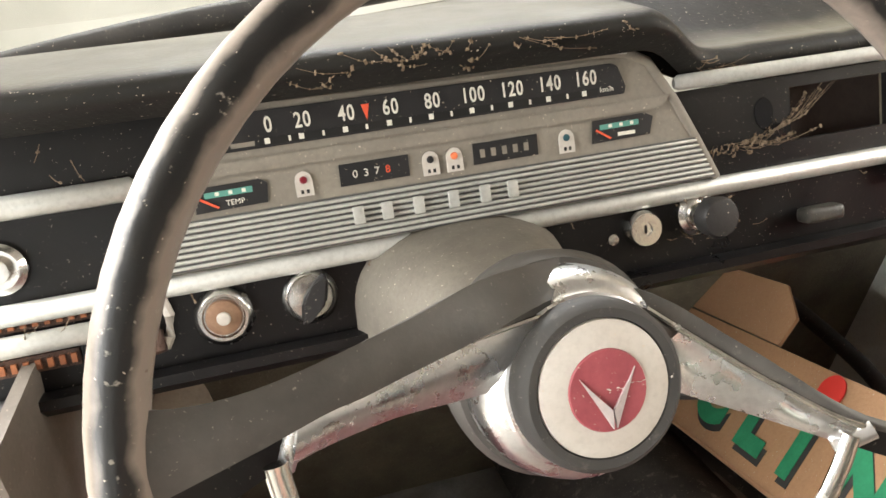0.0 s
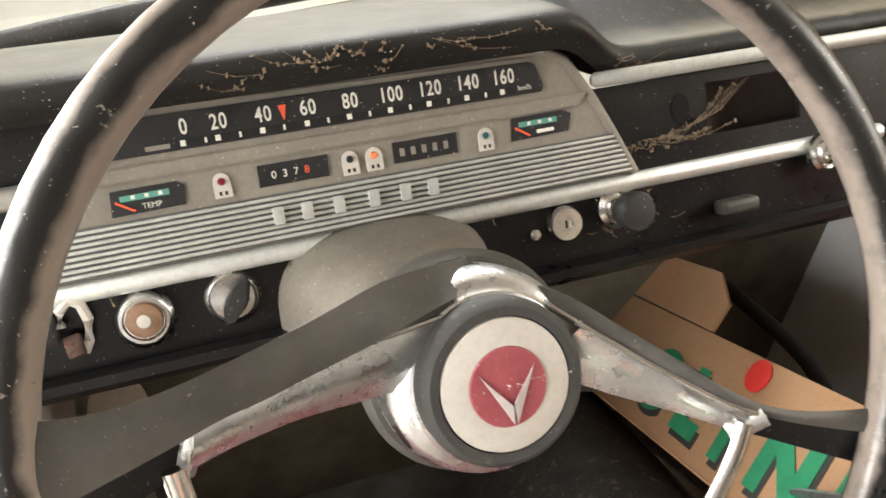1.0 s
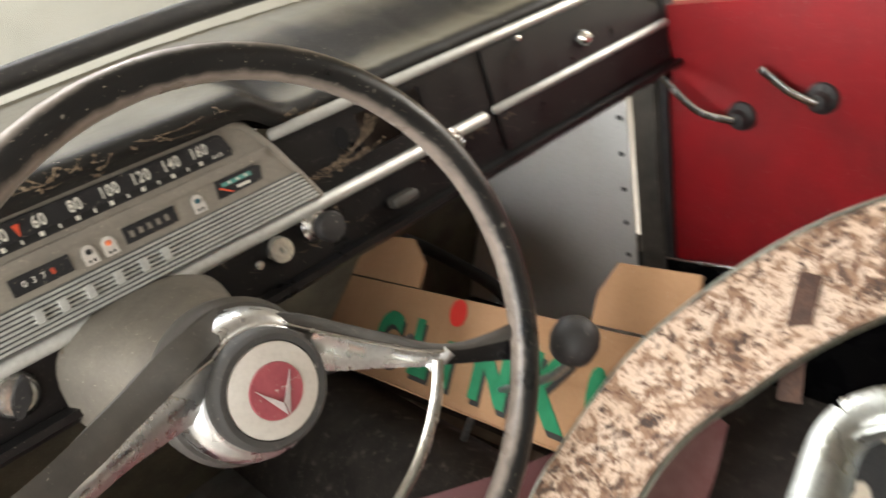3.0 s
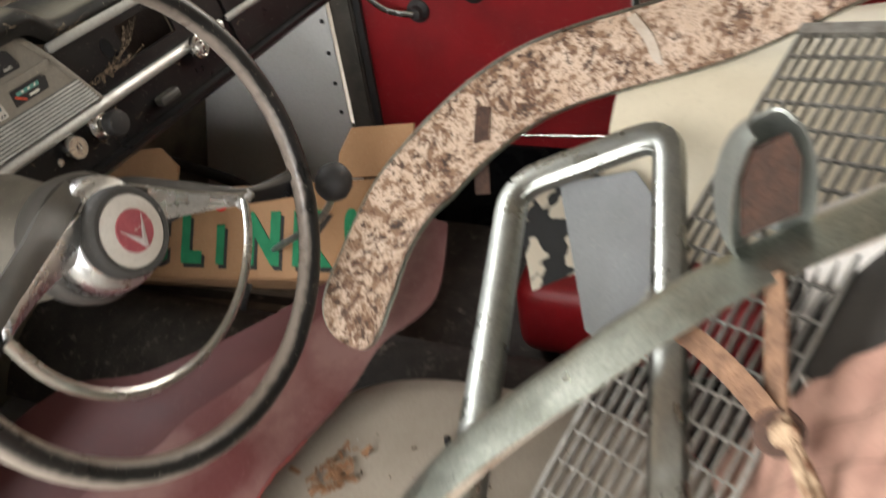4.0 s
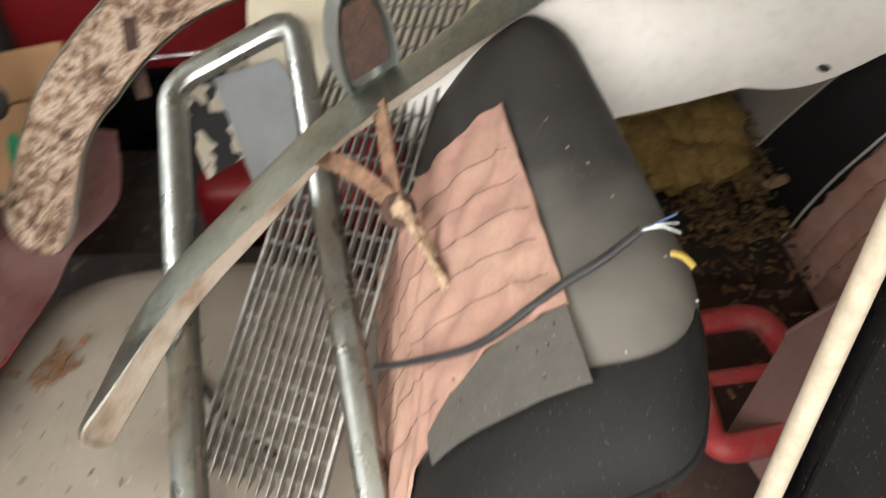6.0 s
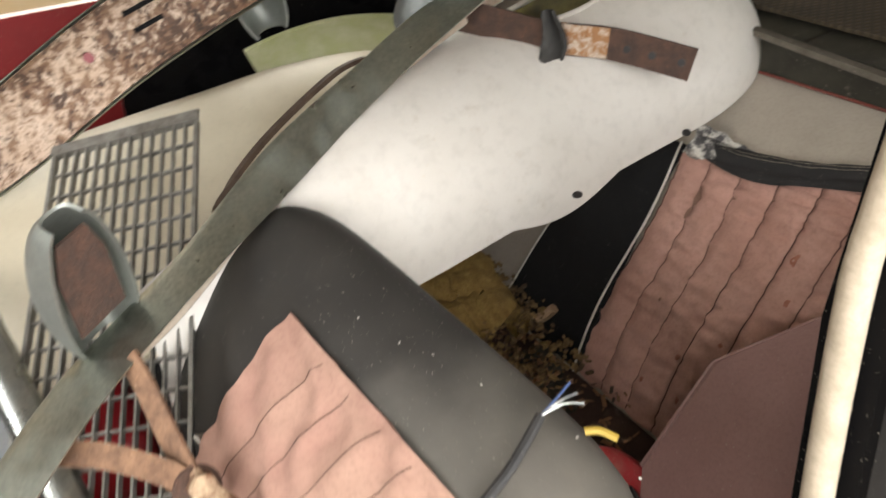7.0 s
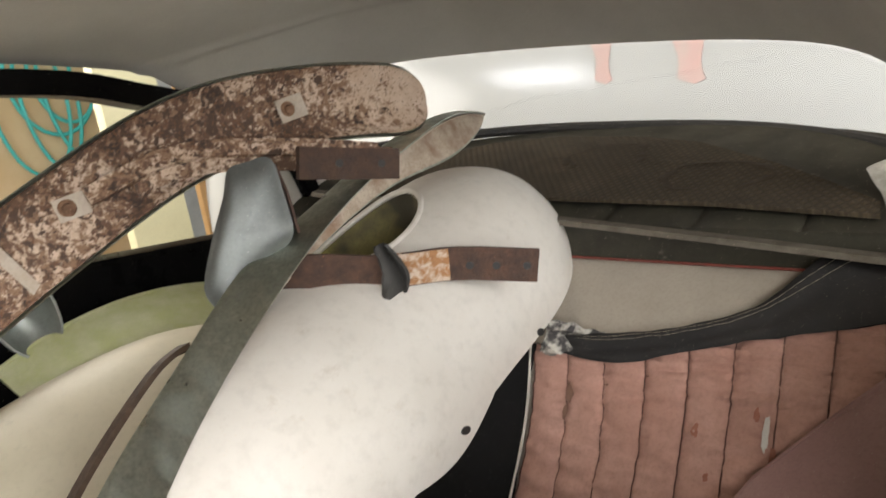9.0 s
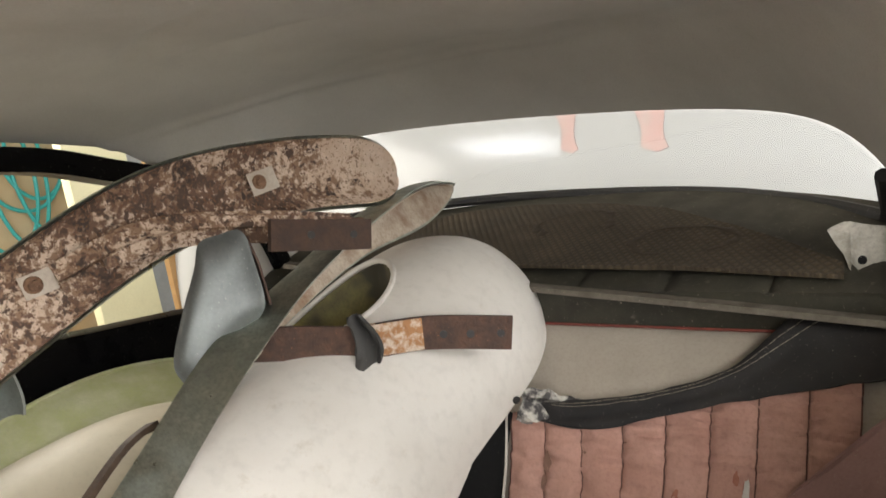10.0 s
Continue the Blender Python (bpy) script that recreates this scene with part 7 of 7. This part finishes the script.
PALERED = mat("pale red patch tone", (0.60, 0.36, 0.33), (0.58, 0.49, 0.47), rough=0.4, scale=14, sharp=0.2)
for x, w, z0 in ((0.405, 0.06, 0.86), (0.105, 0.085, 0.84)):
    part("red_mark", shell(lambda u, v: van_pt(x + w * v + 0.03 * u + 0.008 * math.sin(6 * u + 9 * v), z0 + 0.16 * u - 0.012 * math.sin(4 * v)), 10, 6, 0.003), PALERED, van, "pale red patch")
hose = thing("garden_hose", "coiled teal hose hanging on the garage wall", "hose", at=(3.9, -2.9, 1.4))
for cy, cz, ry, rz in ((-2.98, 1.22, 0.20, 0.33), (-2.90, 1.18, 0.26, 0.35), (-2.86, 1.10, 0.17, 0.47), (-2.74, 1.05, 0.22, 0.44), (-3.02, 1.15, 0.19, 0.5)):
    part("coil", tube([V(3.965 + 0.012 * math.sin(5 * cz), cy + ry * math.cos(a), cz + rz * math.sin(a)) for a in (2 * math.pi * i / 40 for i in range(40))], 0.012, 7, True), TEAL, hose)
part("peg", rbox((0.16, 0.04, 0.04), pose(3.92, -2.9, 1.53), 0.005), PLYWOOD, hose)
post = thing("wooden_post", "rough pine post in the garage", "post", at=(2.6, -2.79, -0.32))
part("post", rbox((0.12, 0.12, 2.9), pose(2.6, -2.80, 1.12), 0.008), PLYWOOD, post)
screen = thing("window_sash", "dark-framed window sash leaning by the post", "window sash", at=(2.5, -2.55, -0.32))
part("frame", rbox((0.04, 0.045, 2.0), pose(2.45, -2.50, 0.68), 0.004), BLACKB, screen)
part("pane", rbox((0.01, 0.15, 2.0), pose(2.47, -2.59, 0.68), 0.002), GREYP, screen)
sheet_w = thing("cream_door", "cream painted door leaning in the garage", "door", at=(2.2, -2.8, -0.32))
part("leaf", rbox((0.06, 0.28, 2.2), pose(2.35, -2.36, 0.78, 0, 0, 0), 0.006), mat("cream gloss", (0.72, 0.68, 0.45), (0.66, 0.62, 0.4), rough=0.5, scale=4), sheet_w)

flap = thing("torn_lining", "torn pale lining flap at the rear window's corner", "lining", at=(-0.53, -1.6, 0.8))
part("flap", board([V(x, -1.60 + 0.5 * (x + 0.53) + 0.02 * math.sin(60 * z), z) for x, z in ((-0.490, 0.846), (-0.500, 0.852), (-0.513, 0.857), (-0.533, 0.848), (-0.562, 0.838), (-0.578, 0.78), (-0.575, 0.728), (-0.553, 0.722), (-0.541, 0.742), (-0.530, 0.752), (-0.522, 0.775), (-0.511, 0.788), (-0.506, 0.806), (-0.496, 0.822))], (0.35, 0.9, 0.2), 0.010, 0.002), mat("torn pale lining", (0.56, 0.53, 0.46), (0.30, 0.27, 0.22), rough=0.85, scale=34, bump=0.5, mix=0.56, sharp=0.5), flap, "ragged pale flap")
part("hole", lathe([(0, 0.003), (0.005, 0.003), (0.006, 0.0)], frame_of((-0.528, -1.594, 0.80), (1, 0, 0), (0.35, 0.9, 0.2)), 10), BLACKD, flap)
part("front_panel", board([V(-0.63, -0.893, 0.005), V(-0.33, -0.893, 0.005), V(-0.33, -0.893, 0.235), V(-0.63, -0.893, 0.235)], (0, 1, 0), 0.004, 0.001), mat("dark red vinyl", (0.16, 0.012, 0.014), (0.11, 0.02, 0.02), rough=0.5, scale=14, bump=0.1, dust=0.16), rear, "dark red vinyl front of the bench")
# Added board where there is a dark gap; the shade is its black colour.
part("front_panel", board([V(-0.325, -0.893, 0.005), V(0.62, -0.893, 0.005), V(0.62, -0.893, 0.235), V(-0.325, -0.893, 0.235)], (0, 1, 0), 0.004, 0.001), BLACKD, rear, "black board in place of the dark gap at the bench")
litter("seat_litter", "brown litter and leaf crumbs on the rear bench", (-0.05, -1.12, 0.275), (0.16, 0.05, 0), 260, 0.008, LEAF, lift=0.02)
litter("seat_dirt", "dark dirt crumbs on the rear bench", (-0.05, -1.10, 0.275), (0.16, 0.06, 0), 200, 0.006, SPECK, lift=0.02)


def smear(x, s, w, h, material, label):
    """A thin irregular blot on the rear backrest."""
    out = []
    for i in range(22):
        a = 2 * math.pi * i / 22
        k = 1 + 0.5 * noise.noise(V(math.cos(a) * 1.7 + x * 90, math.sin(a) * 1.7, s * 70))
        v = min(1.0, max(0.0, (-0.088 - (x + w * k * math.cos(a))) / 0.447))
        top = 0.485 - 0.03 * math.exp(-((v - 0.22) / 0.16) ** 2) + 0.175 * max(0.0, (v - 0.25) / 0.75) ** 1.1
        u = (s + h * k * math.sin(a) - 0.02) / (top - 0.02)
        out.append(V(*quilt_fn(u, v)) + V(0, 0.0022, 0.0014))
    part("stain", board(out, (0, 0.85, 0.5), 0.0008), material, rear, label)


RUSTSTAIN = mat("rust stain", (0.30, 0.11, 0.07), (0.40, 0.18, 0.13), rough=0.9, scale=60, sharp=0.3)
BROWNSTAIN = mat("brown stain", (0.20, 0.11, 0.075), (0.28, 0.16, 0.12), rough=0.9, scale=50, sharp=0.3)
smear(-0.414, 0.375, 0.004, 0.024, IVORY, "dried white paint smear")
for x, s, w, h in ((-0.402, 0.40, 0.0035, 0.012), (-0.424, 0.345, 0.004, 0.012), (-0.35, 0.30, 0.003, 0.006), (-0.33, 0.36, 0.004, 0.010), (-0.30, 0.20, 0.003, 0.004), (-0.25, 0.15, 0.0025, 0.004), (-0.21, 0.09, 0.003, 0.004), (-0.28, 0.10, 0.003, 0.005)):
    smear(x, s, w, h, RUSTSTAIN, "rusty red stain")
for x, s, w, h in ((-0.150, 0.385, 0.007, 0.016), (-0.144, 0.35, 0.004, 0.012), (-0.205, 0.41, 0.0025, 0.003), (-0.26, 0.44, 0.002, 0.003), (-0.36, 0.24, 0.0025, 0.004), (-0.18, 0.21, 0.002, 0.003)):
    smear(x, s, w, h, BROWNSTAIN, "brown stain")
strip_wood = mat("grey old wood", (0.16, 0.125, 0.09), (0.10, 0.078, 0.058), rough=0.85, scale=18, bump=0.3, dust=0.2)
for k, (p, q) in enumerate((((0.20, 0.70, 0.09), (0.22, 0.33, 0.10)), ((0.16, 0.66, 0.07), (0.19, 0.30, 0.075)), ((0.11, 0.60, 0.08), (0.15, 0.26, 0.085)), ((0.06, 0.58, 0.05), (0.10, 0.25, 0.055)))):
    st = thing("wood_strip", "old grey-brown wooden strip on the footwell floor", "wooden strip", "wooden strips", at=p)
    part("strip", sweep([(-0.011, -0.006), (0.011, -0.006), (0.011, 0.006), (-0.011, 0.006)], [V(*p), V(*p).lerp(V(*q), 0.5) + V(0, 0, 0.003), V(*q)], (0, 0, 1)), strip_wood, st)
